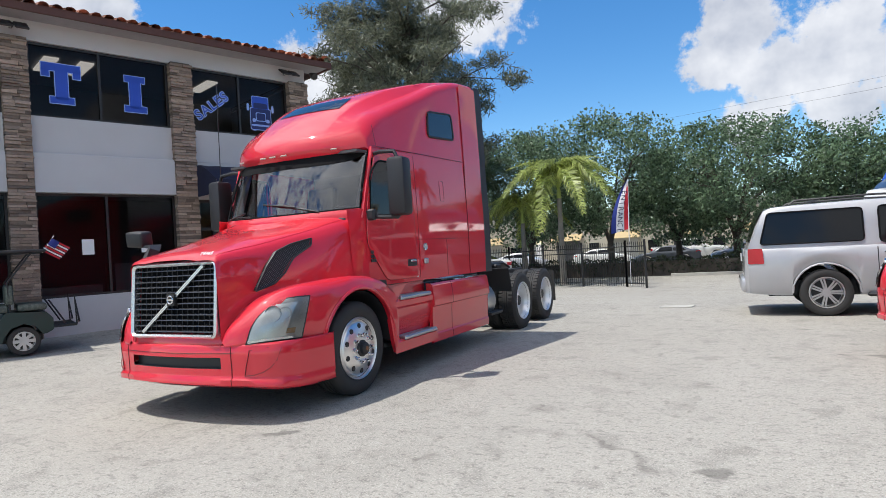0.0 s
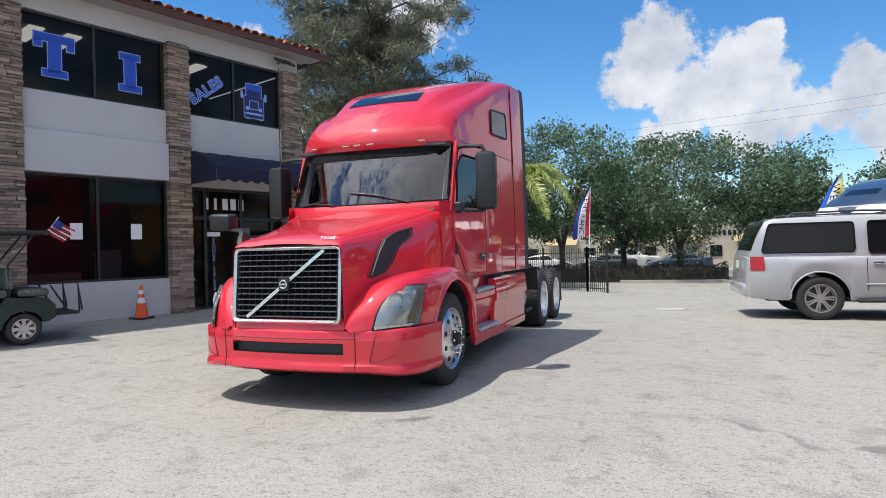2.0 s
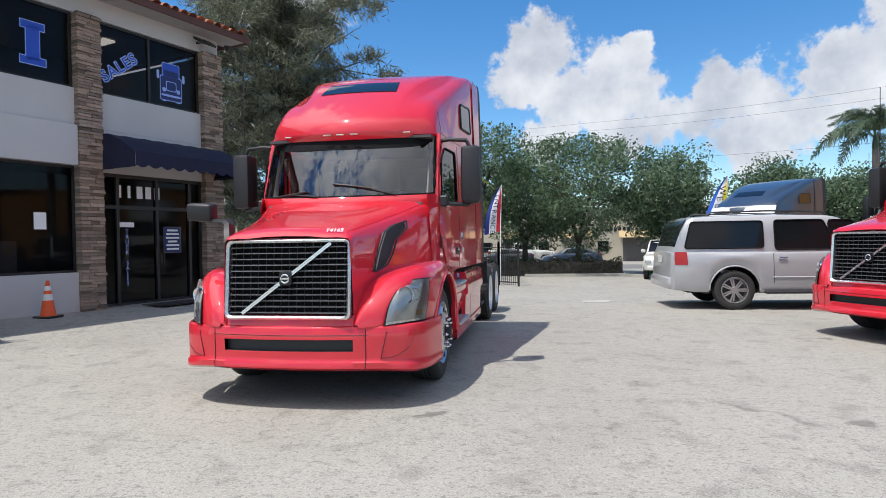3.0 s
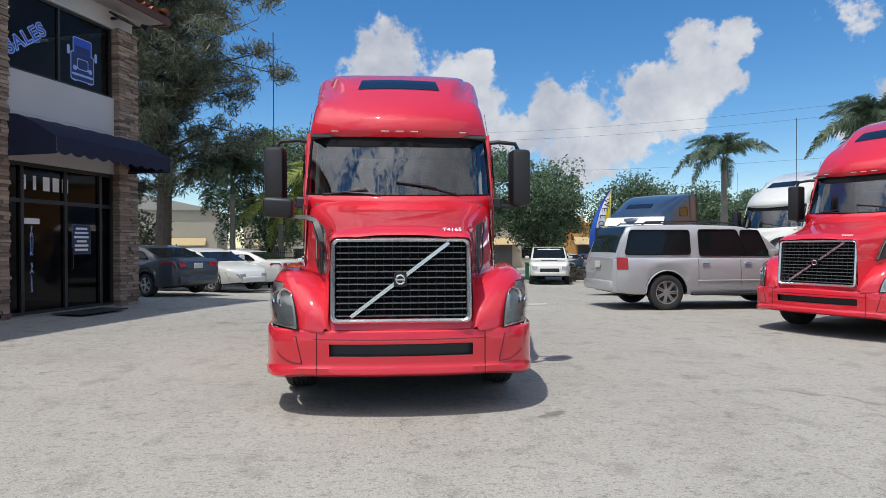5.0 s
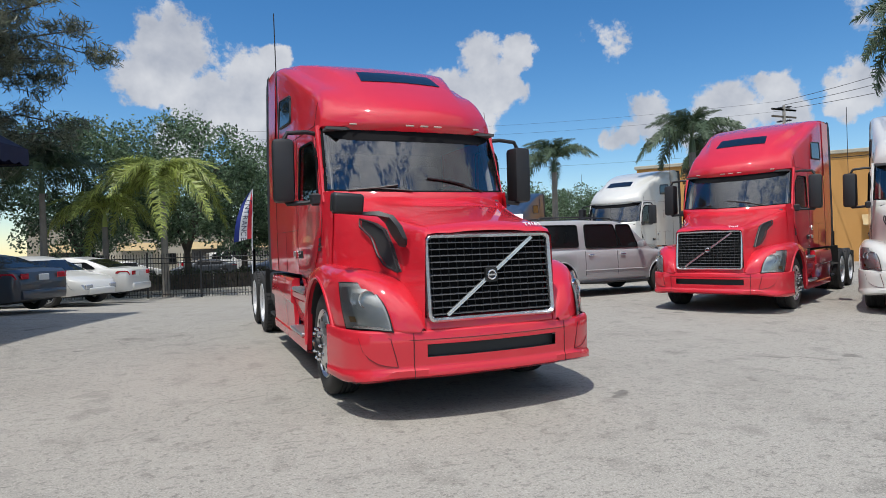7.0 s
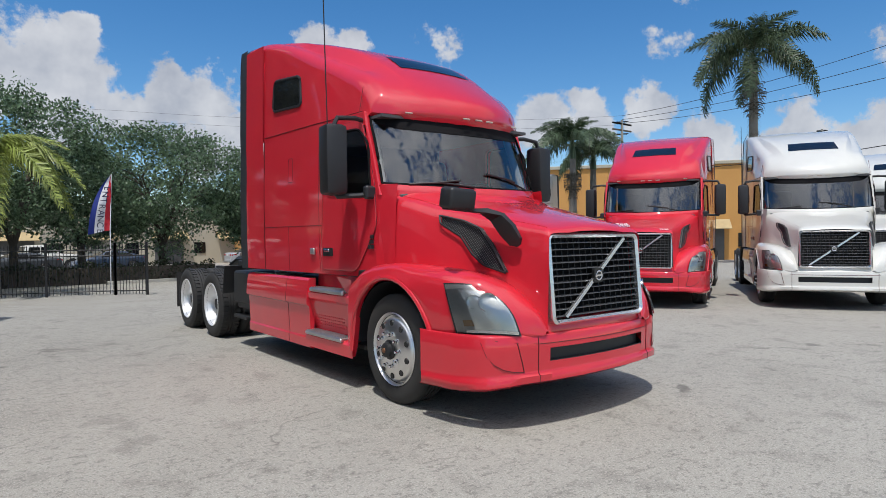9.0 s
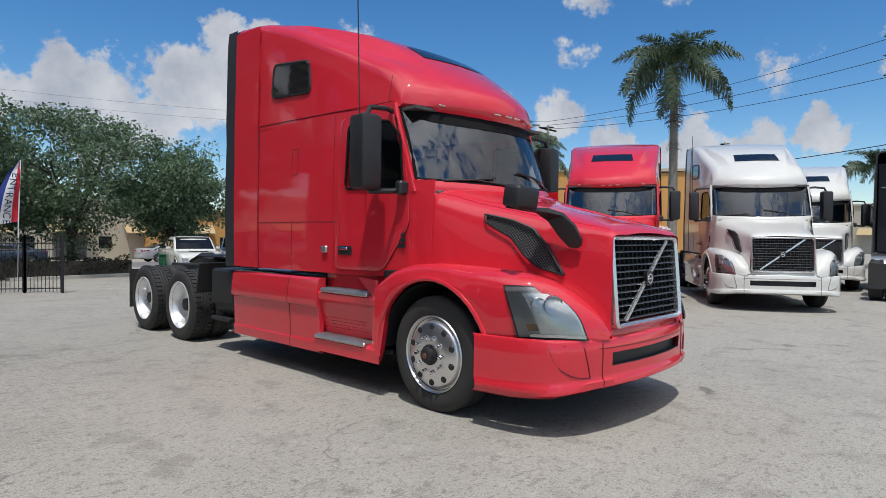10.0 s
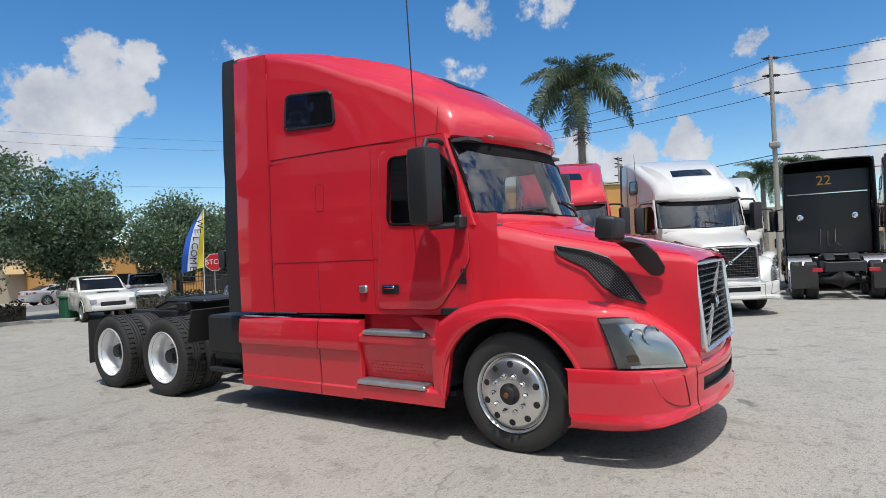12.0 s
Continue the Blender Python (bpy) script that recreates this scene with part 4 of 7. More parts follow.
        # frame rail, mud flap, tail lamps
        part("frame_rail", boxed((side * 0.42, 4.9, 0.88), (0.09, 7.2, 0.27), 0.01), STEEL_BLACK, root)
        part("mud_flap", boxed((side * 0.92, 8.32, 0.62), (0.60, 0.015, 0.62), 0.0), RUBBER, root)
        part("quarter_fender", boxed((side * 0.92, 5.80, 0.92), (0.60, 0.02, 0.42), 0.0, Euler((0.25, 0, 0)).to_matrix()), RUBBER, root)
        part("tail_lamp", boxed((side * 0.62, 8.50, 0.80), (0.24, 0.06, 0.10), 0.01), TAIL_RED, root)
        bm = bmesh.new()
        lathe(bm, [(0.0, -0.4), (0.29, -0.4), (0.31, -0.37), (0.31, 0.37), (0.29, 0.4), (0, 0.4)], 28, pose(side * 0.80, 5.0, 0.62, 90, 0, 0))
        part("tank", bm, DULL_ALU if side > 0 else STEEL_BLACK, root, "round tank behind the skirt")
        part("deck_step", boxed((side * 0.98, 5.22, 0.42), (0.42, 0.5, 0.05), 0.01), STEEL_BLACK, root, "small black frame step")
        if side < 0:
            bm = boxed((side * 0.98, 5.18, 0.84), (0.40, 0.62, 0.46), 0.03)
            box(bm, (side * 0.98, 5.14, 0.60), (0.36, 0.50, 0.12), 0.02)
            part("battery_box", bm, STEEL_BLACK, root, "black battery box behind the skirt")
    part("axle", boxed((0, 1.335, 0.46), (2.0, 0.12, 0.12), 0.03), STEEL_BLACK, root)
    for y in (6.42, 7.74):
        bm = bmesh.new()
        tube(bm, [(-1.0, y, 0.5), (-0.25, y, 0.5), (0, y, 0.5), (0.25, y, 0.5), (1.0, y, 0.5)], [0.09, 0.10, 0.24, 0.10, 0.09], 12)
        part("drive_axle", bm, STEEL_BLACK, root)
    part("engine_block", boxed((0, 1.1, 0.95), (0.9, 1.5, 0.7), 0.05), STEEL_BLACK, root)
    part("deck_plate", boxed((0, 5.1, 1.03), (0.95, 0.85, 0.03), 0.01), DULL_ALU, root, "chequer-plate deck behind the cab")
    bm = bmesh.new()
    box(bm, (0, 7.1, 1.16), (0.86, 0.95, 0.06), 0.03)
    box(bm, (0, 7.1, 1.08), (1.0, 0.25, 0.14), 0.02)
    box(bm, (0.28, 7.72, 1.12), (0.24, 0.5, 0.05), 0.02, Euler((-0.3, 0, 0)).to_matrix())
    box(bm, (-0.28, 7.72, 1.12), (0.24, 0.5, 0.05), 0.02, Euler((-0.3, 0, 0)).to_matrix())
    part("fifth_wheel", bm, STEEL_BLACK, root, "greasy black coupling plate")
    part("rear_crossmember", boxed((0, 8.45, 0.88), (0.9, 0.12, 0.25), 0.02), STEEL_BLACK, root)
    bm = bmesh.new()
    for x, zz in ((-0.2, 1.9), (0.0, 1.85), (0.2, 1.9)):
        tube(bm, [(x, 4.30, zz), (x + 0.03, 4.5, zz - 0.4), (x * 1.4, 4.75, 1.35), (x * 0.6, 4.6, 1.1)], 0.018, 6)
    part("air_hoses", bm, STEEL_BLACK, root, "coiled black air lines")
    # aerial on one flank
    bm = bmesh.new()
    tube(bm, [(-1.46, 2.0, 2.58), (-1.47, 2.03, 3.97)], 0.006, 5)
    part("aerial", bm, BLACK_PLASTIC, root, "thin whip aerial")
    if hood_mirror:
        bm = boxed((-1.12, 0.45, 1.825), (0.27, 0.16, 0.175), 0.03, Euler((0.12, 0.06, 0)).to_matrix(), 2)
        mir = part("hood_mirror", bm, BLACK_PLASTIC, root, "black convex mirror on the hood", sharp=75)
        bm = bmesh.new()
        blade = [((-1.24, 0.45, 1.748), (0, 0.055, 0), (0, 0, 0.010)), ((-1.0, 0.46, 1.735), (0, 0.06, 0), (0, 0, 0.014)), ((-0.85, 0.44, 1.73), (0.02, 0.07, 0), (0.01, 0, 0.022)), ((-0.775, 0.36, 1.68), (0, 0.07, -0.02), (0.022, 0, 0.014)),
                 ((-0.735, 0.28, 1.575), (0, 0.068, -0.042), (0.03, 0, 0.006)), ((-0.70, 0.22, 1.475), (0, 0.055, -0.034), (0.024, 0, 0)), ((-0.685, 0.20, 1.445), (0, 0.02, -0.012), (0.008, 0, 0))]
        rows = []
        for c, a, b in blade:
            c, a, b = Vector(c), Vector(a), Vector(b)
            rows.append([c + a * p + b * q for p, q in ((-1, -0.7), (-0.85, 1), (0.85, 1), (1, -0.7), (0, -1), (-1, -0.7))])
        sheet(bm, rows)
        bmesh.ops.remove_doubles(bm, verts=bm.verts, dist=0.0002)
        bmesh.ops.holes_fill(bm, edges=bm.edges)
        part("mirror_arm", bm, BLACK_PLASTIC, mir, sharp=30)
    if number:
        words("T4165", 0.066, SIGN_WHITE, "unit_number", root, pose(0.44, 0.0, 1.607, 38, 0, 0), 0.002, "white unit number T4165")
    return root


HUB_BRONZE = material("hub_bronze", (0.22, 0.10, 0.05), 0.4, metal=0.5, vary=0.2, bump=0.0)
RIM_ALU = material("satin_aluminium", (0.8, 0.8, 0.8), 0.34, metal=0.55, vary=0.1, bump=0.04, fine=120)
REFLECTOR = material("lamp_reflector", (0.66, 0.66, 0.65), 0.26, metal=0.6, vary=0.25, bump=0.08, scale=5, fine=9, dist=0.02)
BRIGHT = material("brushed_chrome", (0.74, 0.75, 0.77), 0.27, metal=0.9, vary=0.05, bump=0.0)
GRILLE_BACK = material("grille_shadow_mesh", (0.006, 0.006, 0.007), 0.9, vary=0.3, bump=0.2, spec=0.1)
GRILLE_BAR = material("grille_bar_satin", (0.13, 0.13, 0.135), 0.25, metal=0.7, vary=0.1, bump=0.0)
MARKER = material("marker_lens", (0.5, 0.42, 0.36), 0.3, vary=0.2, bump=0.0)
SEAM = material("joint_shadow", (0.09, 0.006, 0.010), 0.7, vary=0.2, bump=0.0)
MATTE_BLACK = material("matte_black_rubber", (0.009, 0.009, 0.010), 0.85, vary=0.2, bump=0.05, spec=0.12)
BLACK_GLOSS = material("black_gloss", (0.012, 0.012, 0.013), 0.3, vary=0.1, bump=0.0)
BLACK_RUB = material("black_rubber_trim", (0.022, 0.025, 0.03), 0.6, vary=0.2, bump=0.05)
DARK_GLASS_SOLID = material("black_tinted_glass", (0.008, 0.009, 0.011), 0.04, vary=0.1, bump=0.0, spec=1.0)
VENT_MESH = material("vent_mesh", (0.006, 0.006, 0.007), 0.6, vary=0.3, bump=0.0)


def perforate(m, pitch, rim):
    """Adds a grid of bright-edged holes to a mesh plate."""
    n, l = m.node_tree.nodes, m.node_tree.links
    p = n["Principled BSDF"]
    last = p.inputs["Base Color"].links[0].from_socket
    geo, cells, ramp, mx, turn = n.new("ShaderNodeTexCoord"), n.new("ShaderNodeTexVoronoi"), n.new("ShaderNodeMapRange"), n.new("ShaderNodeMix"), n.new("ShaderNodeMapping")
    turn.inputs["Scale"].default_value = (0.0, 1.0, 1.0)
    turn.inputs["Rotation"].default_value = (radians(40), 0, 0)
    cells.inputs["Scale"].default_value, cells.inputs["Randomness"].default_value = 1 / pitch, 0.0
    ramp.inputs[1].default_value, ramp.inputs[2].default_value = 0.16, 0.30
    ramp.inputs[3].default_value, ramp.inputs[4].default_value = 1.0, 0.0
    mx.data_type = "RGBA"
    mx.inputs["B"].default_value = (*rim, 1)
    l.new(geo.outputs["Object"], turn.inputs["Vector"])
    l.new(turn.outputs[0], cells.inputs["Vector"])
    l.new(cells.outputs["Distance"], ramp.inputs[0])
    l.new(ramp.outputs[0], mx.inputs["Factor"])
    l.new(last, mx.inputs["A"])
    l.new(mx.outputs["Result"], p.inputs["Base Color"])


perforate(VENT_MESH, 0.017, (0.16, 0.16, 0.165))
LAMP_DARK = material("lamp_bezel", (0.24, 0.24, 0.245), 0.28, metal=0.4, vary=0.3, bump=0.1)
LINING = material("pale_lining", (0.5, 0.5, 0.49), 0.9, vary=0.2, bump=0.2)

main_truck = tractor("semi_truck", "glossy red sleeper tractor with a chromed grille on concrete", RED, pose(0.02, 0, 0))

# ---- ground ----
def concrete_material():
    m = material("concrete", (0.335, 0.316, 0.276), 0.88, vary=0.1, scale=0.25, fine=14, bump=0.15, dist=0.006)
    n, l = m.node_tree.nodes, m.node_tree.links
    p = n["Principled BSDF"]
    last = p.inputs["Base Color"].links[0].from_socket
    geo = n.new("ShaderNodeTexCoord")

    def layer(scale, lo, hi, colour, strength, detail=6, stretch=(1, 1, 1), distort=0.0):
        nonlocal last
        mp = n.new("ShaderNodeMapping")
        mp.inputs["Scale"].default_value = stretch
        l.new(geo.outputs["Object"], mp.inputs["Vector"])
        t = n.new("ShaderNodeTexNoise")
        t.inputs["Scale"].default_value, t.inputs["Detail"].default_value, t.inputs["Distortion"].default_value = scale, detail, distort
        l.new(mp.outputs[0], t.inputs["Vector"])
        r = n.new("ShaderNodeMapRange")
        r.inputs[1].default_value, r.inputs[2].default_value, r.inputs[4].default_value = lo, hi, strength
        l.new(t.outputs["Fac"], r.inputs[0])
        mx = n.new("ShaderNodeMix")
        mx.data_type = "RGBA"
        mx.inputs["B"].default_value = (*colour, 1)
        l.new(r.outputs[0], mx.inputs["Factor"])
        l.new(last, mx.inputs["A"])
        last = mx.outputs["Result"]
    layer(0.55, 0.48, 0.70, (0.245, 0.228, 0.196), 0.45)               # broad grey worn areas
    layer(2.6, 0.55, 0.68, (0.17, 0.158, 0.138), 0.5, 9)               # blotches
    layer(9, 0.58, 0.72, (0.42, 0.395, 0.35), 0.5, 6)                # pale scuffs
    layer(6.5, 0.61, 0.655, (0.12, 0.113, 0.10), 0.42, 7, (1, 2.2, 1), 0.4)    # scabs
    layer(13, 0.59, 0.66, (0.13, 0.123, 0.107), 0.5, 7)              # small scabs
    layer(34, 0.55, 0.64, (0.15, 0.142, 0.126), 0.6, 4)              # grit
    layer(75, 0.54, 0.62, (0.52, 0.49, 0.43), 0.5, 3)               # pale aggregate
    layer(105, 0.57, 0.64, (0.10, 0.09, 0.08), 0.42, 2)              # dark specks
    layer(1.15, 0.70, 0.73, (0.07, 0.064, 0.056), 0.55, 3, (1, 1.3, 1), 0.6)   # oil spots
    # wandering cracks
    vor = n.new("ShaderNodeTexVoronoi")
    vor.feature = "DISTANCE_TO_EDGE"
    vor.inputs["Scale"].default_value = 0.21
    wob = n.new("ShaderNodeTexNoise")
    wob.inputs["Scale"].default_value, wob.inputs["Detail"].default_value = 1.3, 6
    vm = n.new("ShaderNodeVectorMath")
    vm.operation = "MULTIPLY_ADD"
    l.new(geo.outputs["Object"], wob.inputs["Vector"])
    l.new(wob.outputs["Color"], vm.inputs[0])
    vm.inputs[1].default_value = (1.6, 1.6, 0)
    l.new(geo.outputs["Object"], vm.inputs[2])
    l.new(vm.outputs[0], vor.inputs["Vector"])
    cr = n.new("ShaderNodeMapRange")
    cr.inputs[1].default_value, cr.inputs[2].default_value, cr.inputs[3].default_value, cr.inputs[4].default_value = 0.0, 0.006, 0.55, 0.0
    l.new(vor.outputs["Distance"], cr.inputs[0])
    gap = n.new("ShaderNodeMath")
    gap.operation = "MULTIPLY"
    br = n.new("ShaderNodeMapRange")
    br.inputs[1].default_value, br.inputs[2].default_value = 0.5, 0.6
    l.new(wob.outputs["Fac"], br.inputs[0])
    l.new(cr.outputs[0], gap.inputs[0])
    l.new(br.outputs[0], gap.inputs[1])
    mx = n.new("ShaderNodeMix")
    mx.data_type = "RGBA"
    mx.inputs["B"].default_value = (0.10, 0.09, 0.08, 1)
    l.new(gap.outputs[0], mx.inputs["Factor"])
    l.new(last, mx.inputs["A"])
    l.new(mx.outputs["Result"], p.inputs["Base Color"])
    return m


CONCRETE = concrete_material()
ASPHALT = material("asphalt", (0.16, 0.155, 0.15), 0.9, vary=0.15, scale=0.6, fine=60, bump=0.3)
KERB = material("kerb_concrete", (0.42, 0.40, 0.36), 0.85, vary=0.2, scale=2, fine=40)


def ground_sheet():
    bm = bmesh.new()
    xs = [-900, -400, -150, -60] + [k * 2 for k in range(-20, 31)] + [90, 180, 400, 900]
    ys = [-900, -400, -150, -60] + [k * 1.5 for k in range(-20, 28)] + [60, 100, 200, 400, 900]
    sheet(bm, [[Vector((x, y, ground_height(x, y))) for x in xs] for y in ys])
    return tagged(part("ground", bm, CONCRETE), "pale worn concrete yard with stains", "ground", kind="structure")


ground_sheet()


def strip(name, pts, width, height, mat, label, category):
    """A low raised strip along pts, its top at the given height over the ground."""
    bm = bmesh.new()
    rows = []
    fine = subdiv(pts, 8)
    for i, (x, y) in enumerate(fine):
        a, b = Vector(fine[max(0, i - 1)]), Vector(fine[min(len(fine) - 1, i + 1)])
        w = (b - a).normalized()
        s = Vector((-w.y, w.x))
        z = ground_height(x, y)
        l, r = Vector((x, y)) + s * width / 2, Vector((x, y)) - s * width / 2
        rows.append([(l.x, l.y, z - 0.1), (l.x, l.y, z + height), (r.x, r.y, z + height), (r.x, r.y, z - 0.1)])
    sheet(bm, rows)
    return tagged(part(name, bm, mat), label, category, kind="structure")


strip("kerb", [(1.0, 28.6), (6.0, 29.0), (7.2, 27.0)], 0.3, 0.14, KERB, "worn pale concrete kerb before the hedge", "kerb")
strip("kerb", [(9.5, 26.5), (16, 24.5)], 0.3, 0.14, KERB, "worn pale concrete kerb before the hedge", "kerb")
strip("road", [(-60, 41), (80, 41)], 9, 0.02, ASPHALT, "grey street beyond the hedge", "road")

# flat patched cover in the yard
bm = bmesh.new()
plate(bm, [(p[0], p[1], ground_height(p[0], p[1]) + 0.012) for p in rounded([(3.1, 9.5), (3.75, 9.6), (3.8, 10.1), (3.15, 10.0)], 0.1)], (0, 0, 0.02))
tagged(part("utility_cover", bm, KERB), "flat concrete utility cover in the yard", "cover")

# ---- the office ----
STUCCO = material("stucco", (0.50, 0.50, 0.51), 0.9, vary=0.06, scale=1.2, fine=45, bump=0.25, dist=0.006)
# darker grey than the wall stucco, for the soffit only
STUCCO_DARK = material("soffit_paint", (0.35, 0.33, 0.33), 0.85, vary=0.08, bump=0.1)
FASCIA = material("brown_fascia", (0.09, 0.035, 0.025), 0.6, vary=0.2, scale=3, bump=0.1)
TILE = material("roof_tile", (0.30, 0.13, 0.08), 0.85, vary=0.3, scale=3, fine=30, bump=0.3, rand=0.35)
STONE = material("ledge_stone", (0.27, 0.205, 0.16), 0.9, vary=0.28, scale=5, fine=40, bump=0.6, dist=0.012, rand=0.5)
MORTAR = material("stone_backing", (0.12, 0.10, 0.085), 0.95, vary=0.2)
BRONZE = material("bronze_frame", (0.022, 0.02, 0.02), 0.45, vary=0.15, bump=0.0)
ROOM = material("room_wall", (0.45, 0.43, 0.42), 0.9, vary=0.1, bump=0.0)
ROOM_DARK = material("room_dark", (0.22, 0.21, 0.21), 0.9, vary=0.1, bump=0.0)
NAVY = material("navy_canvas", (0.008, 0.010, 0.035), 0.85, vary=0.25, scale=6, fine=140, bump=0.15)
BLUE_VINYL = material("blue_vinyl", (0.02, 0.075, 0.50), 0.4, vary=0.06, bump=0.0)
PALE_BLUE = material("pale_blue_vinyl", (0.30, 0.42, 0.80), 0.4, vary=0.06, bump=0.0)
DEEP_BLUE = material("deep_blue_vinyl", (0.012, 0.02, 0.12), 0.4, vary=0.06, bump=0.0)
TUBE_LIGHT = bpy.data.materials.new("fluorescent_panel")
TUBE_LIGHT.use_nodes = True
TUBE_LIGHT.node_tree.nodes["Principled BSDF"].inputs["Emission Color"].default_value = (1, 0.93, 0.75, 1)
TUBE_LIGHT.node_tree.nodes["Principled BSDF"].inputs["Emission Strength"].default_value = 0.9

BM = pose(0, 0, 0, 0, 0, -18.4)
WALL = -8.95
BASE = 0.13
office = thing("office_building", "two-storey white stucco office with stone columns and tiled roof", "building", BM, kind="structure")
COLS = [(-3.20, -2.72), (0.11, 0.58), (3.47, 3.99), (6.69, 7.27)]
BAYS = [(-2.72, 0.11), (0.58, 3.47), (3.99, 6.69)]


def block(name, x0, x1, y0, y1, z0, z1, mat, parent=None, label="", bevel=0.0):
    return part(name, boxed(((x0 + x1) / 2, (y0 + y1) / 2, (z0 + z1) / 2), (x1 - x0, y1 - y0, z1 - z0), bevel), mat, parent, label)


def pane(y0, y1, z0, z1, parent):
    ob = part("pane", sheet(bmesh.new(), [[(WALL - 0.1, y0, z0), (WALL - 0.1, y1, z0)], [(WALL - 0.1, y0, z1), (WALL - 0.1, y1, z1)]]), SHOP_GLASS, parent, face=(1, 0, 0))
    ob.visible_shadow = False
    return ob


block("wall", WALL - 0.25, WALL, -9.0, 7.27, 6.40, 7.0, STUCCO, office)
block("wall", WALL - 10, WALL - 9.75, -9.0, 7.27, BASE - 0.3, 7.0, STUCCO, office)
block("wall", WALL - 9.75, WALL, 7.02, 7.27, BASE - 0.3, 6.395, STUCCO, office)
block("wall", WALL - 9.75, WALL, -9.0, -8.75, BASE - 0.3, 6.395, STUCCO, office)
block("wall", WALL - 0.25, WALL, -8.75, -2.72, BASE - 0.3, 6.395, STUCCO, office)
block("floor_slab", WALL - 9.7, WALL - 0.3, -8.7, 7.0, 3.45, 3.75, ROOM, office)
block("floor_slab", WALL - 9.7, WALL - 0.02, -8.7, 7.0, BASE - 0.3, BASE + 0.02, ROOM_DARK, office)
block("ceiling", WALL - 9.7, WALL - 0.3, -8.7, 7.0, 6.55, 6.65, ROOM, office)
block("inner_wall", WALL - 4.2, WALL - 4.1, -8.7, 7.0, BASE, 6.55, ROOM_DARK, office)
for y0, y1 in BAYS:
    block("spandrel", WALL - 0.25, WALL - 0.004, y0, y1, 4.03, 4.82, STUCCO, office)
    if y0 < 3.9:
        block("spandrel", WALL - 0.25, WALL + 0.10, y0, y1, 3.19, 4.03, STUCCO, office, bevel=0.01)
        block("wall", WALL - 0.25, WALL + 0.03, y0, y1, BASE - 0.3, 0.95, STUCCO, office, bevel=0.008)
    else:
        block("spandrel", WALL - 0.25, WALL - 0.004, y0, y1, 3.10, 4.026, STUCCO, office)
window_count = 0
for y0, y1 in BAYS:
    for z0, z1 in ((4.82, 6.395), (0.95, 3.19)):
        if z0 < 2 and y0 > 3.9:
            continue
        window_count += 1
        win = tagged(new("window_%d" % window_count), "dark tinted shop window in a bronze frame", "window", kind="structure")
        win.matrix_basis = BM
        mid = y0 + (y1 - y0) * 0.48
        for a, b in ((y0, mid), (mid, y1)):
            pane(a + 0.02, b - 0.02, z0 + 0.03, z1 - 0.03, win)
        for a in (y0 + 0.025, mid, y1 - 0.025):
            block("window_frame", WALL - 0.14, WALL - 0.06, a - 0.025, a + 0.025, z0, z1, BRONZE, win)
        for z in (z0 + 0.025, z1 - 0.025):
            block("window_frame", WALL - 0.138, WALL - 0.062, y0 + 0.05, y1 - 0.05, z - 0.025, z + 0.025, BRONZE, win)
# ceiling light panels of the upper rooms
for y in (-1.2, 1.35, 2.1, 5.2):
    tagged(block("ceiling_light", WALL - 2.6, WALL - 1.4, y - 0.15, y + 0.15, 6.50, 6.545, TUBE_LIGHT), "fluorescent panel on the office ceiling", "ceiling light").matrix_basis = BM
# desks and boxes seen dimly through the lower panes
for y, h, w in ((-1.5, 1.1, 1.4), (1.4, 1.0, 1.6), (2.8, 1.5, 0.6)):
    tagged(block("desk", WALL - 2.4, WALL - 1.6, y - w / 2, y + w / 2, BASE + 0.02, BASE + h, ROOM), "plain grey desk inside the office", "desk").matrix_basis = BM
for y, z in ((1.55, 2.02), (2.78, 2.02)):
    tagged(block("paper_notice", WALL - 0.094, WALL - 0.09, y - 0.12, y + 0.12, z - 0.17, z + 0.17, SIGN_WHITE), "white paper notice taped inside the pane", "notice").matrix_basis = BM

# stone columns, every stone its own
stone_rng = random.Random(3)
STONES = []
for k in range(6):
    bm = boxed((0, 0, 0), (1, 1, 1), 0.0)
    for v in bm.verts:
        v.co += Vector([stone_rng.uniform(-0.07, 0.07) for _ in range(3)])
    STONES.append(mesh_of("stone", bm))
    STONES[-1].materials.append(STONE)


def stone_column(y0, y1):
    col = thing("stone_column", "column clad in stacked tan ledge stones", "column", BM, group="columns of the office", kind="structure")
    block("core", WALL - 0.25, WALL + 0.10, y0 + 0.03, y1 - 0.03, BASE - 0.2, 6.42, MORTAR, col)
    z = BASE - 0.02
    while z < 6.38:
        h = stone_rng.uniform(0.05, 0.085)
        y = y0
        while y < y1 - 0.03:
            w = min(stone_rng.uniform(0.14, 0.38), y1 - y)
            if y1 - y - w < 0.08:
                w = y1 - y
            out = stone_rng.uniform(0.125, 0.165)
            st = new("stone", STONES[stone_rng.randrange(6)])
            st.parent = col
            st.matrix_basis = Matrix.Translation((WALL + out - 0.16, y + w / 2, z + h / 2)) @ Matrix.Diagonal((0.32, w - 0.006, h - 0.006, 1))
            y += w
        z += h
    return col


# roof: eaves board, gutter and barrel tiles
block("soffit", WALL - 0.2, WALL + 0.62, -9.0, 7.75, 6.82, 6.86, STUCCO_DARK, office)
block("fascia", WALL + 0.60, WALL + 0.66, -9.0, 7.78, 6.78, 6.95, FASCIA, office, bevel=0.01)
block("fascia", WALL - 10.3, WALL + 0.60, 7.72, 7.78, 6.78, 6.95, FASCIA, office, bevel=0.01)
bm = bmesh.new()
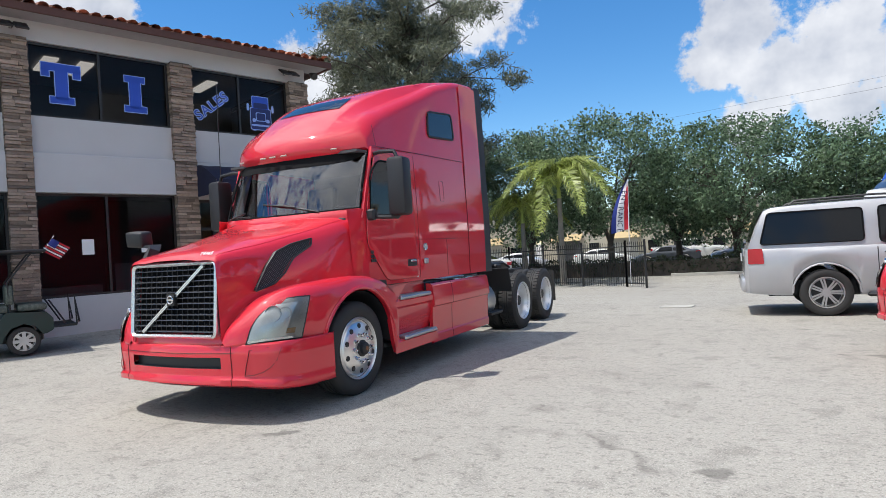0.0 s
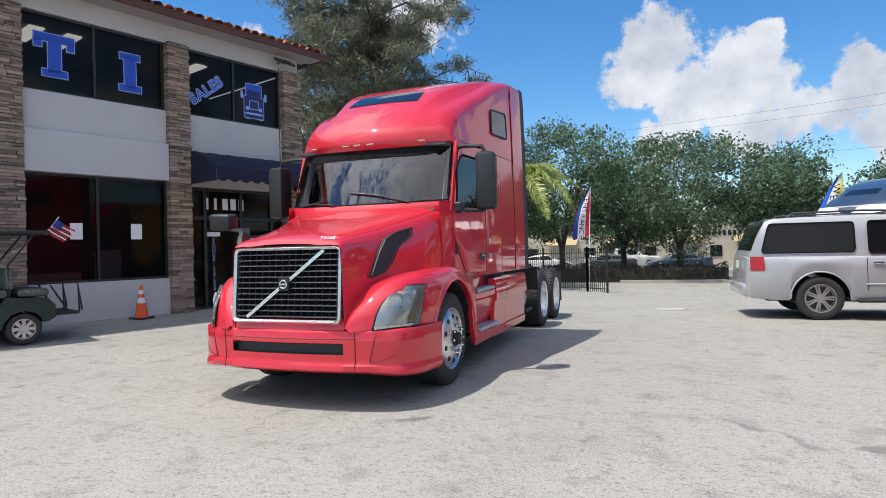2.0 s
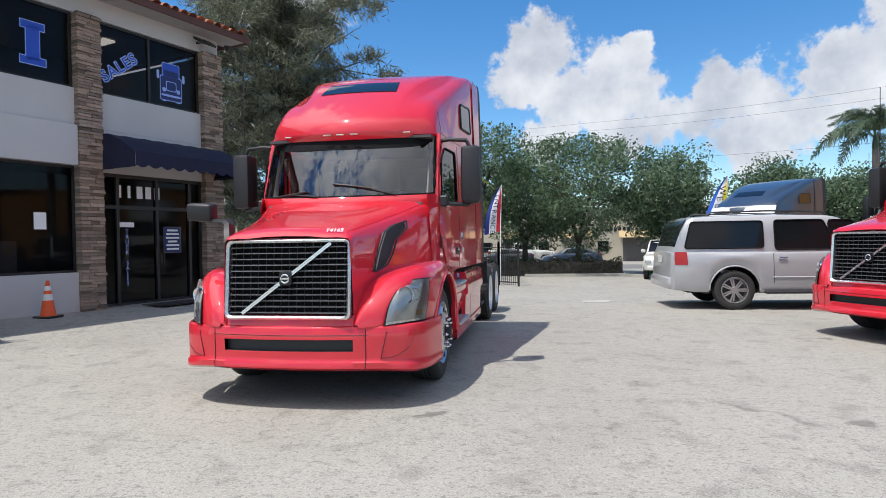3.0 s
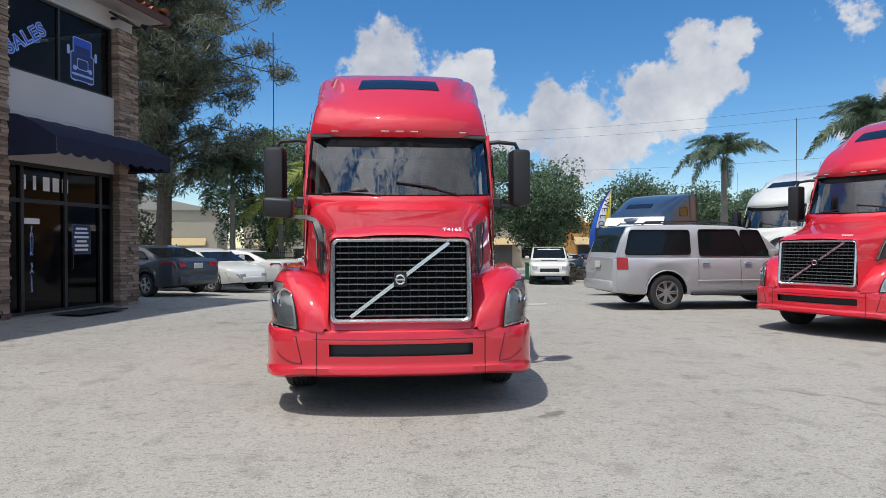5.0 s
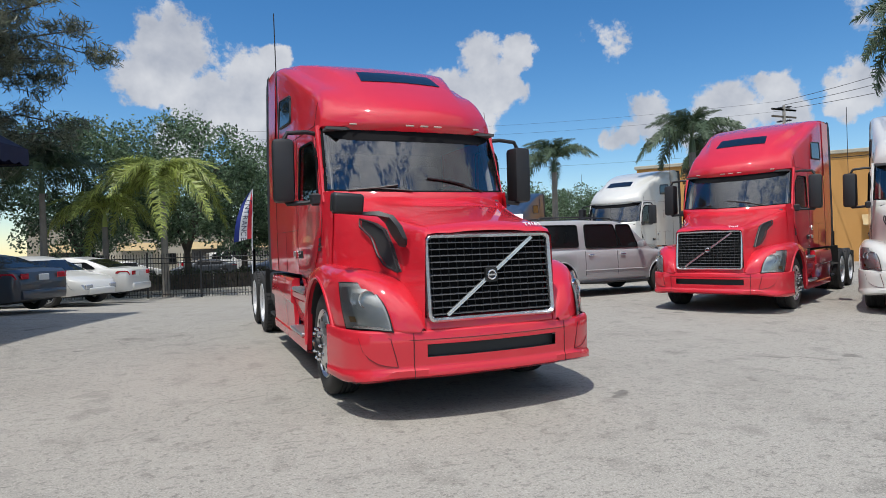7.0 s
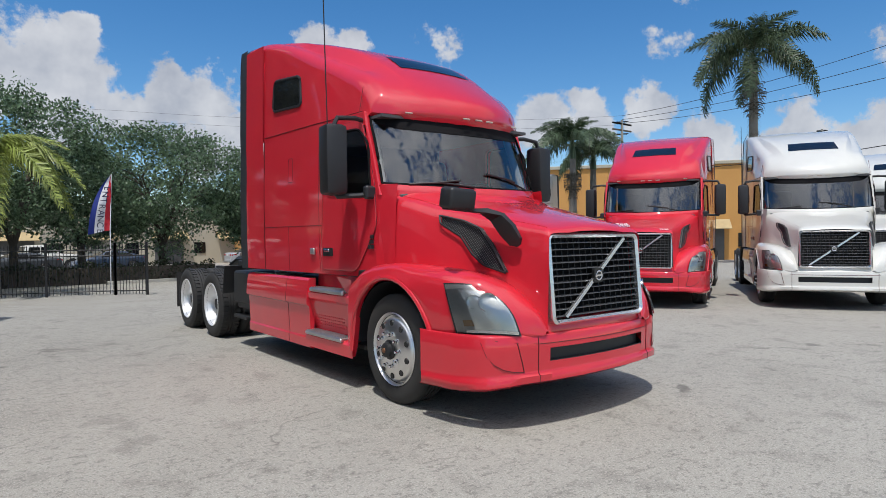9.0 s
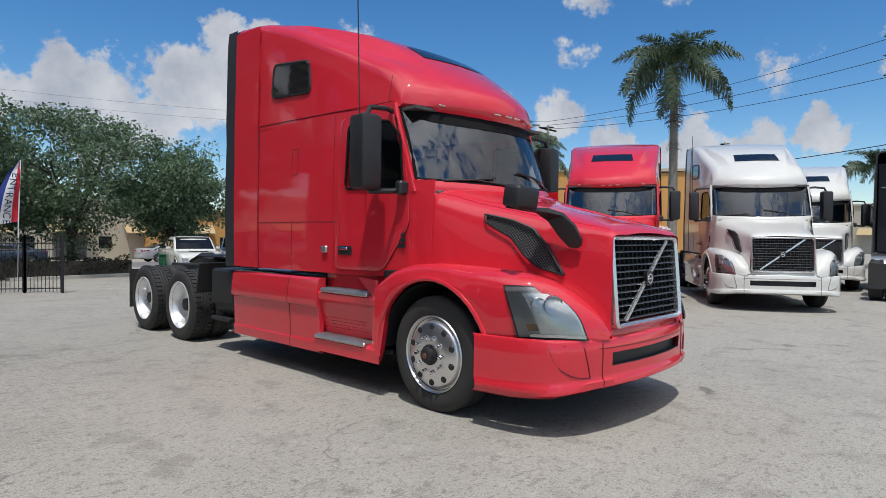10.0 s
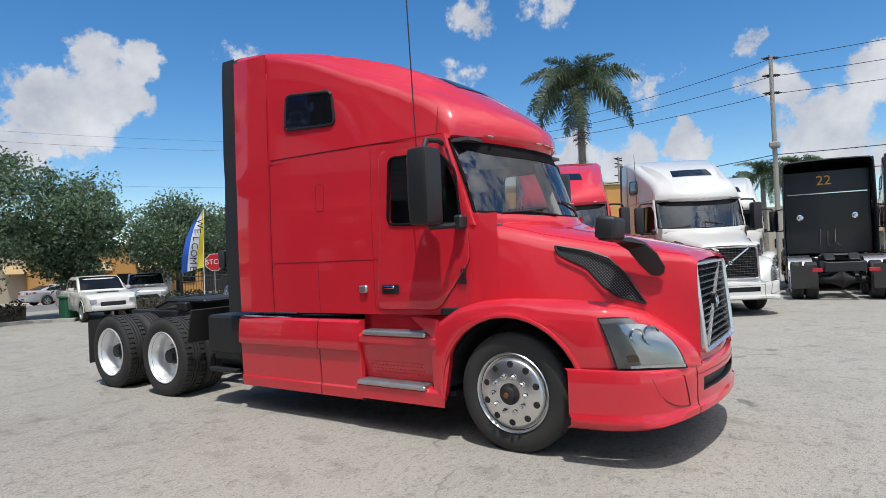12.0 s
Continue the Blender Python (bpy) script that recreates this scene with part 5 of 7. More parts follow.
plate(bm, [(WALL + 0.60, -9.0, 6.95), (WALL + 0.60, 7.72, 6.95), (WALL - 4.8, 2.6, 8.35), (WALL - 4.8, -9.0, 8.35)], (0, 0, 0.06))
plate(bm, [(WALL + 0.60, 7.72, 6.95), (WALL - 10.2, 7.72, 6.95), (WALL - 4.8, 2.6, 8.35)], (0, 0, 0.06))
part("roof_deck", bm, FASCIA, office)
tile_mesh = bmesh.new()
sheet(tile_mesh, [[Vector((0.5 * s, 0.5 * math.sin(a), 0.5 * math.cos(a))) * (1 if k == 0 else 1) for a in [math.pi * (j / 6 - 0.5) for j in range(7)]] for k, s in enumerate((-1, 1))])
bmesh.ops.solidify(tile_mesh, geom=tile_mesh.faces[:], thickness=0.12)
TILE_MESH = mesh_of("tile", tile_mesh)
TILE_MESH.materials.append(TILE)
tile_rng = random.Random(8)
for row in range(3):
    for k in range(48):
        y = -4.1 + 0.245 * k
        x = WALL + 0.50 - 0.36 * row
        z = 6.95 + 0.25926 * (WALL + 0.60 - x)
        if y > 7.7 - 0.9 * (0.36 * row):
            continue
        t = new("tile", TILE_MESH)
        t.parent = office
        t.matrix_basis = pose(x, y, z + 0.01 + 0.01 * tile_rng.random(), 0, 14.5, 0) @ Matrix.Diagonal((0.42, 0.20, 0.16, 1))
for k in range(26):
    t = new("tile", TILE_MESH)
    t.parent = office
    f = k / 26
    t.matrix_basis = pose(WALL + 0.55 - 5.3 * f, 7.66 - 5.05 * f, 7.02 + 1.38 * f, 0, 10, -43) @ Matrix.Diagonal((0.40, 0.24, 0.24, 1))

# lettering and pictures on the panes
for name, y, z, parts_ in (
        ("window_decal", 1.22, 5.58, [((0, 0.35), (0.74, 0.16)), ((-0.30, 0.22), (0.14, 0.16)), ((0.30, 0.22), (0.14, 0.16)), ((0, 0.0), (0.24, 0.70)), ((0, -0.36), (0.46, 0.14))]),
        ("window_decal", 2.72, 5.56, [((0, 0.34), (0.44, 0.14)), ((0, 0.0), (0.25, 0.70)), ((0, -0.36), (0.48, 0.14))]),
        ("window_decal", -0.52, 5.70, [((-0.28, -0.10), (0.20, 0.66)), ((0.22, -0.10), (0.22, 0.66)), ((0.0, -0.05), (0.5, 0.13)), ((0.0, 0.28), (0.34, 0.2))])):
    decal = thing(name, "large blue slab shape with a pale rim on the glass", "window decal", BM @ pose(WALL - 0.088, y, z, 90, 0, 90))
    for (cx, cy), (w, h) in parts_:
        part("rim", boxed((cx, cy, 0.001), (w + 0.035, h + 0.035, 0.001)), PALE_BLUE, decal)
        part("fill", boxed((cx, cy, 0.005), (w, h, 0.001)), BLUE_VINYL, decal)
sales = thing("sales_lettering", "blue slanted lettering SALES with a pale rim on glass", "lettering", BM @ pose(WALL - 0.088, 4.55, 5.50, 90, 0, 90) @ pose(0, 0, 0, 0, 0, 38))
words("SALES", 0.355, PALE_BLUE, "rim", sales, pose(0, 0, 0.0), 0.0005, spacing=1.17).data.offset = 0.022
words("SALES", 0.355, BLUE_VINYL, "fill", sales, pose(0, 0, 0.003), 0.0005, spacing=1.17)
pic = thing("truck_picture", "outlined blue truck picture stuck on the upper window", "window decal", BM @ pose(WALL - 0.088, 5.90, 5.42, 90, 0, 90))
for (cx, cy, w, h, mat, zz) in ((0, 0.30, 0.50, 0.40, PALE_BLUE, 0.001), (0, 0.30, 0.46, 0.36, BLUE_VINYL, 0.004), (0, -0.12, 0.62, 0.60, PALE_BLUE, 0.002), (0, -0.12, 0.58, 0.56, DEEP_BLUE, 0.006),
                                (0, 0.24, 0.40, 0.15, DEEP_BLUE, 0.008), (0, -0.06, 0.30, 0.24, PALE_BLUE, 0.010), (0, -0.06, 0.26, 0.20, DEEP_BLUE, 0.013), (-0.20, -0.16, 0.10, 0.10, PALE_BLUE, 0.010), (0.20, -0.16, 0.10, 0.10, PALE_BLUE, 0.010),
                                (0, -0.29, 0.56, 0.05, PALE_BLUE, 0.010), (-0.36, 0.18, 0.07, 0.2, PALE_BLUE, 0.003), (0.36, 0.18, 0.07, 0.2, PALE_BLUE, 0.003), (-0.2, -0.39, 0.13, 0.10, PALE_BLUE, 0.004), (0.2, -0.39, 0.13, 0.10, PALE_BLUE, 0.004)):
    part("shape", plate(bmesh.new(), [(p[0], p[1], zz) for p in rounded([(cx - w / 2, cy - h / 2), (cx + w / 2, cy - h / 2), (cx + w / 2, cy + h / 2), (cx - w / 2, cy + h / 2)], 0.05)], (0, 0, 0.0008)), mat, pic)

# entrance with transom, door leaves and awning
entry = tagged(new("door_1"), "dark bronze glazed entrance doors under the awning", "door", kind="structure")
entry.matrix_basis = BM
for y in (4.02, 4.42, 5.42, 6.34, 6.66):
    block("door_frame", WALL - 0.16, WALL - 0.05, y - 0.035, y + 0.035, BASE, 3.10, BRONZE, entry)
for z in (BASE + 0.04, 2.36, 3.06):
    block("door_frame", WALL - 0.155, WALL - 0.055, 4.055, 6.625, z - 0.04, z + 0.04, BRONZE, entry)
for y0, y1 in ((4.05, 4.39), (4.45, 5.39), (5.45, 6.31), (6.37, 6.63)):
    for z0, z1 in ((BASE + 0.08, 2.32), (2.40, 3.02)):
        pane(y0, y1, z0, z1, entry)
for y in (5.32, 5.52):
    bm = bmesh.new()
    tube(bm, [(WALL - 0.05, y, 1.0), (WALL + 0.02, y, 1.03), (WALL + 0.02, y, 1.42), (WALL - 0.05, y, 1.45)], 0.014, 6)
    part("pull_handle", bm, BRONZE, entry)
number = thing("number_bars", "row of white bars over the entrance doors", "sign", BM)
for k in range(5):
    block("bar", WALL - 0.10, WALL - 0.095, 4.47 + 0.225 * k, 4.47 + 0.225 * k + (0.07 if k < 2 else 0.15), 2.58, 2.86, SIGN_WHITE, number)
jt = thing("door_lettering", "white lettering on the dark door glass", "lettering", BM @ pose(WALL - 0.10, 4.66, 1.35, 90, 0, 90))
part("bar", boxed((0, 0.62, 0.0), (0.36, 0.11, 0.002)), SIGN_WHITE, jt)
for k, ch in enumerate("TRUCK SALES"):
    if ch != " ":
        words(ch, 0.135, PALE_BLUE, "letter", jt, pose(0, 0.46 - 0.118 * k, 0), 0.001)
board = thing("hours_board", "dark notice board with white lines on the door", "notice", BM @ pose(WALL - 0.10, 5.86, 1.62, 90, 0, 90))
part("panel", boxed((0, 0, 0.0), (0.46, 0.60, 0.004)), DEEP_BLUE, board)
part("rim", boxed((0, 0, -0.002), (0.50, 0.64, 0.003)), SIGN_WHITE, board)
for k, w in enumerate((0.30, 0.36, 0.38, 0.26, 0.36, 0.34)):
    part("line_bar", boxed((0, 0.23 - 0.09 * k, 0.004), (w, 0.045, 0.002)), SIGN_WHITE, board)
awning = thing("awning", "navy canvas awning with a scalloped edge", "awning", BM)
A0, A1, AF = 3.97, 6.98, -7.72
prof = [(WALL + 0.02, 3.93), (WALL + 0.35, 3.90), (WALL + 0.75, 3.73), (AF, 3.45)]
bm = bmesh.new()
sheet(bm, [[Vector((x, A0 + (A1 - A0) * k / 14, z - 0.015 * math.sin(k * 1.57) ** 2)) for x, z in prof] for k in range(15)])
for y in (A0, A1):
    vs = [bm.verts.new((x, y, z)) for x, z in prof] + [bm.verts.new((AF, y, 3.14)), bm.verts.new((WALL + 0.02, y, 3.14))]
    bm.faces.new(vs)
part("canvas", bm, NAVY, awning)
bm = bmesh.new()
sheet(bm, [[Vector((AF + 0.006, A0 + (A1 - A0) * k / 60, 3.46)), Vector((AF + 0.012, A0 + (A1 - A0) * k / 60, 3.19 - 0.06 * abs(math.sin(math.pi * k / 6)))) ] for k in range(61)])
part("valance", bm, NAVY, awning)
for y in (A0 + 0.02, A1 - 0.02):
    part("rail", tube(bmesh.new(), [(WALL, y, 3.17), (AF, y, 3.17)], 0.015, 6), BRONZE, awning)
mat_ = block("door_mat", WALL + 0.25, WALL + 0.95, 4.75, 6.0, BASE + 0.012, BASE + 0.03, RUBBER)
tagged(mat_, "black rubber door mat before the entrance", "door mat").matrix_basis = BM

# flood lights under the eaves
LED = material("floodlight_face", (0.75, 0.74, 0.68), 0.3, vary=0.1, bump=0.0)
for y in (0.33, 6.62):
    fl = thing("flood_light", "black twin-panel flood light under the eaves", "flood light", BM @ pose(WALL + 0.2, y, 6.58))
    part("bracket", boxed((-0.08, 0, 0.03), (0.24, 0.06, 0.06), 0.01), BRONZE, fl)
    for s in (-0.14, 0.14):
        part("head", boxed((0.10, s, 0.0), (0.30, 0.24, 0.05), 0.012, Euler((0, 0.6, 0)).to_matrix()), BRONZE, fl)
        part("led_panel", boxed((0.085, s, -0.026), (0.24, 0.19, 0.008), 0.0, Euler((0, 0.6, 0)).to_matrix()), LED, fl)
fl = thing("flood_light", "small black spotlight at the roof corner", "flood light", BM @ pose(WALL + 0.3, 7.36, 6.62))
lathe_bm = lathe(bmesh.new(), [(0, -0.12), (0.05, -0.12), (0.10, 0.08), (0.10, 0.12), (0, 0.115)], 14, pose(0, 0, 0, 0, 120, 0))
part("head", lathe_bm, BRONZE, fl)

# ---- plants ----
def leaf_material(name, base, rand=0.5, trans=0.38):
    m = bpy.data.materials.new(name)
    m.use_nodes = True
    n, l = m.node_tree.nodes, m.node_tree.links
    p = n["Principled BSDF"]
    geo, span, hsv = n.new("ShaderNodeNewGeometry"), n.new("ShaderNodeMapRange"), n.new("ShaderNodeHueSaturation")
    span.inputs[3].default_value, span.inputs[4].default_value = 1 - rand, 1 + rand
    l.new(geo.outputs["Random Per Island"], span.inputs[0])
    l.new(span.outputs[0], hsv.inputs["Value"])
    hsv.inputs["Color"].default_value = (*base, 1)
    l.new(hsv.outputs[0], p.inputs["Base Color"])
    p.inputs["Roughness"].default_value = 0.42
    tr, mx = n.new("ShaderNodeBsdfTranslucent"), n.new("ShaderNodeMixShader")
    l.new(hsv.outputs[0], tr.inputs["Color"])
    mx.inputs[0].default_value = trans
    l.new(p.outputs[0], mx.inputs[1])
    l.new(tr.outputs[0], mx.inputs[2])
    l.new(mx.outputs[0], n["Material Output"].inputs["Surface"])
    return m


OAK_LEAF = leaf_material("oak_leaf", (0.135, 0.20, 0.112), 0.6, 0.44)
PINE_LEAF = leaf_material("needle_leaf", (0.150, 0.162, 0.110), 0.5, 0.42)
PALM_LEAF = leaf_material("palm_leaf", (0.33, 0.385, 0.10), 0.5)
PALM_DARK = leaf_material("palm_leaf_dark", (0.085, 0.12, 0.065), 0.4)
PALM_MID = leaf_material("palm_leaf_grey", (0.105, 0.15, 0.085), 0.45)
DEAD_FROND = leaf_material("dead_frond", (0.10, 0.085, 0.06), 0.35)
HEDGE_LEAF = leaf_material("hedge_leaf", (0.04, 0.055, 0.028))
BARK = material("bark", (0.09, 0.075, 0.06), 0.95, vary=0.35, scale=4, fine=30, bump=0.6, dist=0.02)
PALM_BARK = material("palm_bark", (0.22, 0.20, 0.17), 0.9, vary=0.25, scale=3, fine=22, bump=0.4, dist=0.02)


def leaf_mesh(name, centres, size, rng, mat, aspect=0.55, droop=None):
    """One mesh of many small leaves at the given places."""
    c = np.asarray(centres)
    k = len(c)
    a = rng.normal(size=(k, 3))
    a /= np.linalg.norm(a, axis=1)[:, None]
    if droop is not None:
        a = a * (1 - droop) + np.array([0, 0, -1.0]) * droop
        a /= np.linalg.norm(a, axis=1)[:, None]
    b = np.cross(a, rng.normal(size=(k, 3)))
    b /= np.linalg.norm(b, axis=1)[:, None]
    s = size * rng.uniform(0.6, 1.4, size=(k, 1))
    v = np.stack([c - a * s * 0.5, c + b * s * 0.5 * aspect, c + a * s * 0.5, c - b * s * 0.5 * aspect], 1).reshape(-1, 3)
    f = np.arange(4 * k).reshape(-1, 4)
    me = bpy.data.meshes.new(name)
    me.from_pydata(v.tolist(), [], f.tolist())
    me.materials.append(mat)
    return me


def broad_tree(name, label, m, height, spread, trunk_h, seed, leaves=23000, size=0.17, mat=None, lean=0.0, forks=5, clump=0.88):
    """A tapered trunk with forking limbs and a crown of leaf clumps at the limbs' ends."""
    rng = np.random.default_rng(seed)
    root = thing(name, label, "tree", m, group="yard trees")
    tips = []
    bm = bmesh.new()
    tube(bm, [(0, 0, -0.2), (0.02, 0.03, trunk_h * 0.5), (lean * 0.3, 0, trunk_h)], [0.24, 0.19, 0.16], 9)
    part("trunk", bm, BARK, root)
    for k in range(forks):
        bm = bmesh.new()
        a = 2 * math.pi * k / forks + rng.uniform(-0.4, 0.4)
        out = spread * rng.uniform(0.35, 0.7)
        p0 = Vector((lean * 0.3, 0, trunk_h - 0.1))
        p1 = p0 + Vector((math.cos(a) * out * 0.35, math.sin(a) * out * 0.35, (height - trunk_h) * 0.3))
        p2 = p0 + Vector((math.cos(a) * out * 0.8, math.sin(a) * out * 0.8, (height - trunk_h) * rng.uniform(0.4, 0.65)))
        tube(bm, [p0, p1, p2], [0.12, 0.08, 0.04], 6)
        for j in range(4):
            b = a + rng.uniform(-1.2, 1.2)
            q = p1.lerp(p2, rng.uniform(0.2, 1.0))
            e = q + Vector((math.cos(b), math.sin(b), rng.uniform(0.1, 0.8))) * spread * rng.uniform(0.2, 0.45)
            tube(bm, [q, q.lerp(e, 0.5) + Vector((0, 0, 0.15)), e], [0.045, 0.03, 0.012], 5)
            tips.append(e)
        part("limb", bm, BARK, root)
    centres = []
    clumps = 135
    for k in range(clumps):
        u = rng.normal(size=3)
        u /= np.linalg.norm(u)
        r = rng.uniform(0.35, 1.0) ** 0.5
        mid = trunk_h * 0.75 + (height - trunk_h * 0.75) * 0.5
        c = np.array([lean, 0, mid]) + u * r * np.array([spread, spread, (height - trunk_h * 0.75) * 0.5]) * rng.uniform(0.82, 1.06)
        if u[2] < -0.3:
            c[2] += 0.25
        rad = clump * rng.uniform(0.6, 1.5)
        cnt = int(leaves / clumps * rng.uniform(0.5, 1.5))
        d = rng.normal(size=(cnt, 3))
        d /= np.linalg.norm(d, axis=1)[:, None]
        centres.append(c + d * rad * rng.uniform(0.2, 1.0, size=(cnt, 1)) ** 0.5 * np.array([1, 1, 0.75]))
    me = leaf_mesh("crown", np.concatenate(centres), size, rng, mat or OAK_LEAF)
    crown = new("crown", me)
    crown.parent = root
    tagged(crown, kind="stuff")
    return root


def oak(x, y, height, spread, seed, turn=0, trunk=1.8):
    return broad_tree("oak_tree", "dark green live oak with a dense rounded crown", pose(x, y, ground_height(x, y), 0, 0, turn), height, spread, trunk, seed)


oak(4.0, 31.0, 8.6, 3.9, 1)
oak(-2.4, 30.9, 9.4, 4.2, 2, trunk=1.9)
oak(8.8, 31.2, 7.2, 2.5, 3)
oak(14.6, 31.0, 5.9, 2.7, 4)
oak(0.8, 34.5, 7.9, 3.4, 5)
oak(19.0, 32.0, 5.7, 2.4, 6)
oak(-7.5, 32.0, 9.6, 4.0, 7)
oak(26.5, 37.0, 6.0, 3.0, 8)


def needle_tree(x, y, height, seed):
    """A tall ragged casuarina with drooping grey-green sprays."""
    rng = np.random.default_rng(seed)
    root = thing("casuarina_tree", "tall ragged casuarina with drooping grey-green sprays", "tree", pose(x, y, ground_height(x, y)), group="yard trees")
    bm = bmesh.new()
    trunk = [(0, 0, -0.3), (0.15, 0.1, height * 0.3), (-0.1, 0.2, height * 0.6), (0.2, 0.1, height * 0.95)]
    tube(bm, trunk, [0.42, 0.30, 0.18, 0.04], 10)
    part("trunk", bm, BARK, root)
    centres = []
    for k in range(72):
        bm = bmesh.new()
        f = rng.uniform(0.22, 0.98)
        z = height * f
        a = rng.uniform(0, 2 * math.pi)
        reach = (0.6 + 5.2 * math.sin(math.pi * min(1, (1.05 - f) * 1.15)) ** 0.8) * rng.uniform(0.55, 1.1)
        p0 = Vector((0.05, 0.1, z))
        p1 = p0 + Vector((math.cos(a) * reach * 0.5, math.sin(a) * reach * 0.5, reach * 0.28))
        p2 = p0 + Vector((math.cos(a) * reach, math.sin(a) * reach, reach * rng.uniform(0.15, 0.55)))
        tube(bm, [p0, p1, p2], [0.07, 0.04, 0.012], 5)
        for j in range(11):
            q = p0.lerp(p1, rng.uniform(0.15, 1)) if j < 4 else p1.lerp(p2, rng.uniform(0, 1.05))
            q = np.array(q) + rng.normal(size=3) * 0.28
            cnt = int(rng.uniform(60, 130))
            d = rng.normal(size=(cnt, 3)) * np.array([0.24, 0.24, 0.17])
            centres.append(q + d)
        part("limb", bm, BARK, root)
    crown = new("crown", leaf_mesh("crown", np.concatenate(centres), 0.34, rng, PINE_LEAF, 0.13, 0.3))
    crown.parent = root
    tagged(crown, kind="stuff")
    return root


needle_tree(-10.6, 23.4, 16.0, 21)
needle_tree(-15.0, 27.5, 14.5, 22)
broad_tree("shrub_tree", "small dark tree beside the office wall", pose(-12.6, 25.0, -0.5), 3.6, 1.3, 0.8, 23, 2500, 0.2, PINE_LEAF)


def frond_mesh(name, length, droop, leaflet, mat, seed, n=110, stand=0.75, wide=0.014, comb=0.0):
    """One arching feather frond along +x."""
    rng = np.random.default_rng(seed)
    verts, faces = [], []

    def spine(t):
        return np.array([length * t * (1 - 0.18 * droop * t), 0, length * (stand * t - (0.55 + droop) * t * t)])
    for i in range(n):
        t = 0.14 + 0.86 * i / (n - 1)
        p, q = spine(t), spine(min(1, t + 0.02))
        w = (q - p) / (np.linalg.norm(q - p) + 1e-9)
        l = leaflet * math.sin(math.pi * min(1.0, 0.18 + 0.80 * t)) ** 0.6 * rng.uniform(0.85, 1.1)
        for s in (-1, 1):
            d = np.array([0.2, s * 0.75, 0]) + w * rng.uniform(0.2, 0.8) + np.array([0, rng.uniform(-0.3, 0.3), rng.uniform(-0.95, 0.85)]) * (1 - comb)
            d /= np.linalg.norm(d)
            e = p + d * l * 0.6
            g = p + d * l * rng.uniform(0.85, 1.1) + np.array([0, 0, -0.40 * l - 0.2 * l * droop])
            k = w * wide * (1 + length * 0.12)
            b = len(verts)
            verts += [p - k, p + k, e + k * 1.2, e - k * 1.2, g]
            faces += [(b, b + 1, b + 2, b + 3), (b + 3, b + 2, b + 4)]
    b = len(verts)
    for i in range(9):
        p = spine(i / 8)
        r = 0.03 * (1 - 0.8 * i / 8)
        verts += [p + np.array([0, r, 0]), p + np.array([0, -r, 0]), p + np.array([0, 0, r])]
    for i in range(8):
        for j in range(3):
            faces.append((b + 3 * i + j, b + 3 * i + (j + 1) % 3, b + 3 * i + 3 + (j + 1) % 3, b + 3 * i + 3 + j))
    me = bpy.data.meshes.new(name)
    me.from_pydata([tuple(map(float, v)) for v in verts], [], faces)
    me.materials.append(mat)
    return me


def palm(x, y, height, length, mat, seed, droop=0.5, count=13, leaflet=0.55, r=0.13, label="slender palm with arching feathery fronds", dead=False, lean=(0, 0), shaft=True, z0=None, wide=0.014, rise=74, stand=0.75, low=-42, comb=0.0):
    rng = np.random.default_rng(seed)
    root = thing("palm_tree", label, "palm tree", pose(x, y, ground_height(x, y) if z0 is None else z0), group="palms round the yard")
    bm = bmesh.new()
    pts, rs = [], []
    for k in range(13):
        t = k / 12
        pts.append((lean[0] * t * t, lean[1] * t * t, height * t - (0.2 if k == 0 else 0)))
        rs.append(r * (1.25 - 0.45 * t) * (1 + 0.04 * (k % 2)))
    tube(bm, pts, rs, 10)
    part("trunk", bm, PALM_BARK, root)
    top = Vector(pts[-1])
    if shaft:
        bm = bmesh.new()
        tube(bm, [top, top + Vector((0, 0, 0.3)), top + Vector((0, 0, 0.6))], [r * 0.9, r * 0.8, r * 0.4], 8)
        part("crown_shaft", bm, mat, root)
    meshes = [frond_mesh("frond", length, droop, leaflet, mat, seed + k, 110, stand, wide, comb) for k in range(3)]
    for k in range(count):
        fr = new("frond", meshes[k % 3])
        fr.parent = root
        up = rise - (rise - low) * ((k * 7) % count) / count
        fr.matrix_basis = Matrix.Translation(top + Vector((0, 0, 0.45 if shaft else 0.1))) @ pose(0, 0, 0, rng.uniform(-12, 12), -up, 360 * k / count + rng.uniform(-14, 14)) @ Matrix.Diagonal((*[1.0 - 0.42 * max(0.0, up / 74) ** 1.5] * 3, 1))
    if dead:
        dm = frond_mesh("dead_frond", length * 0.55, 1.0, leaflet * 0.7, DEAD_FROND, seed + 9, 20, 0.2)
        for k in range(7):
            fr = new("dead_frond", dm)
            fr.parent = root
            fr.matrix_basis = Matrix.Translation(top - Vector((0, 0, height * 0.10))) @ pose(0, 0, 0, 0, 40, 51 * k)
    return root


palm(-3.3, 24.4, 4.1, 3.7, PALM_LEAF, 31, 0.95, 17, 0.72, stand=1.0, low=-8, rise=60, comb=0.4, wide=0.018)
palm(-5.7, 25.8, 3.1, 2.9, PALM_LEAF, 34, 0.95, 11, 0.6, stand=0.95, low=-10, rise=58, comb=0.4, wide=0.016)
palm(-7.9, 25.2, 4.5, 3.7, PALM_DARK, 37, 0.8, 15, 0.72, stand=0.95, low=-12, rise=60, comb=0.3)
palm(31.2, 13.2, 11.5, 4.2, PALM_DARK, 41, 0.42, 18, 0.95, 0.24, "tall royal palm with dark fronds and dead skirt", True, shaft=False, wide=0.021, rise=60)
palm(16.0, 23.5, 5.6, 2.7, PALM_MID, 45, 0.6, 15, 0.55, 0.16, stand=0.9, low=-16, rise=66, comb=0.25)
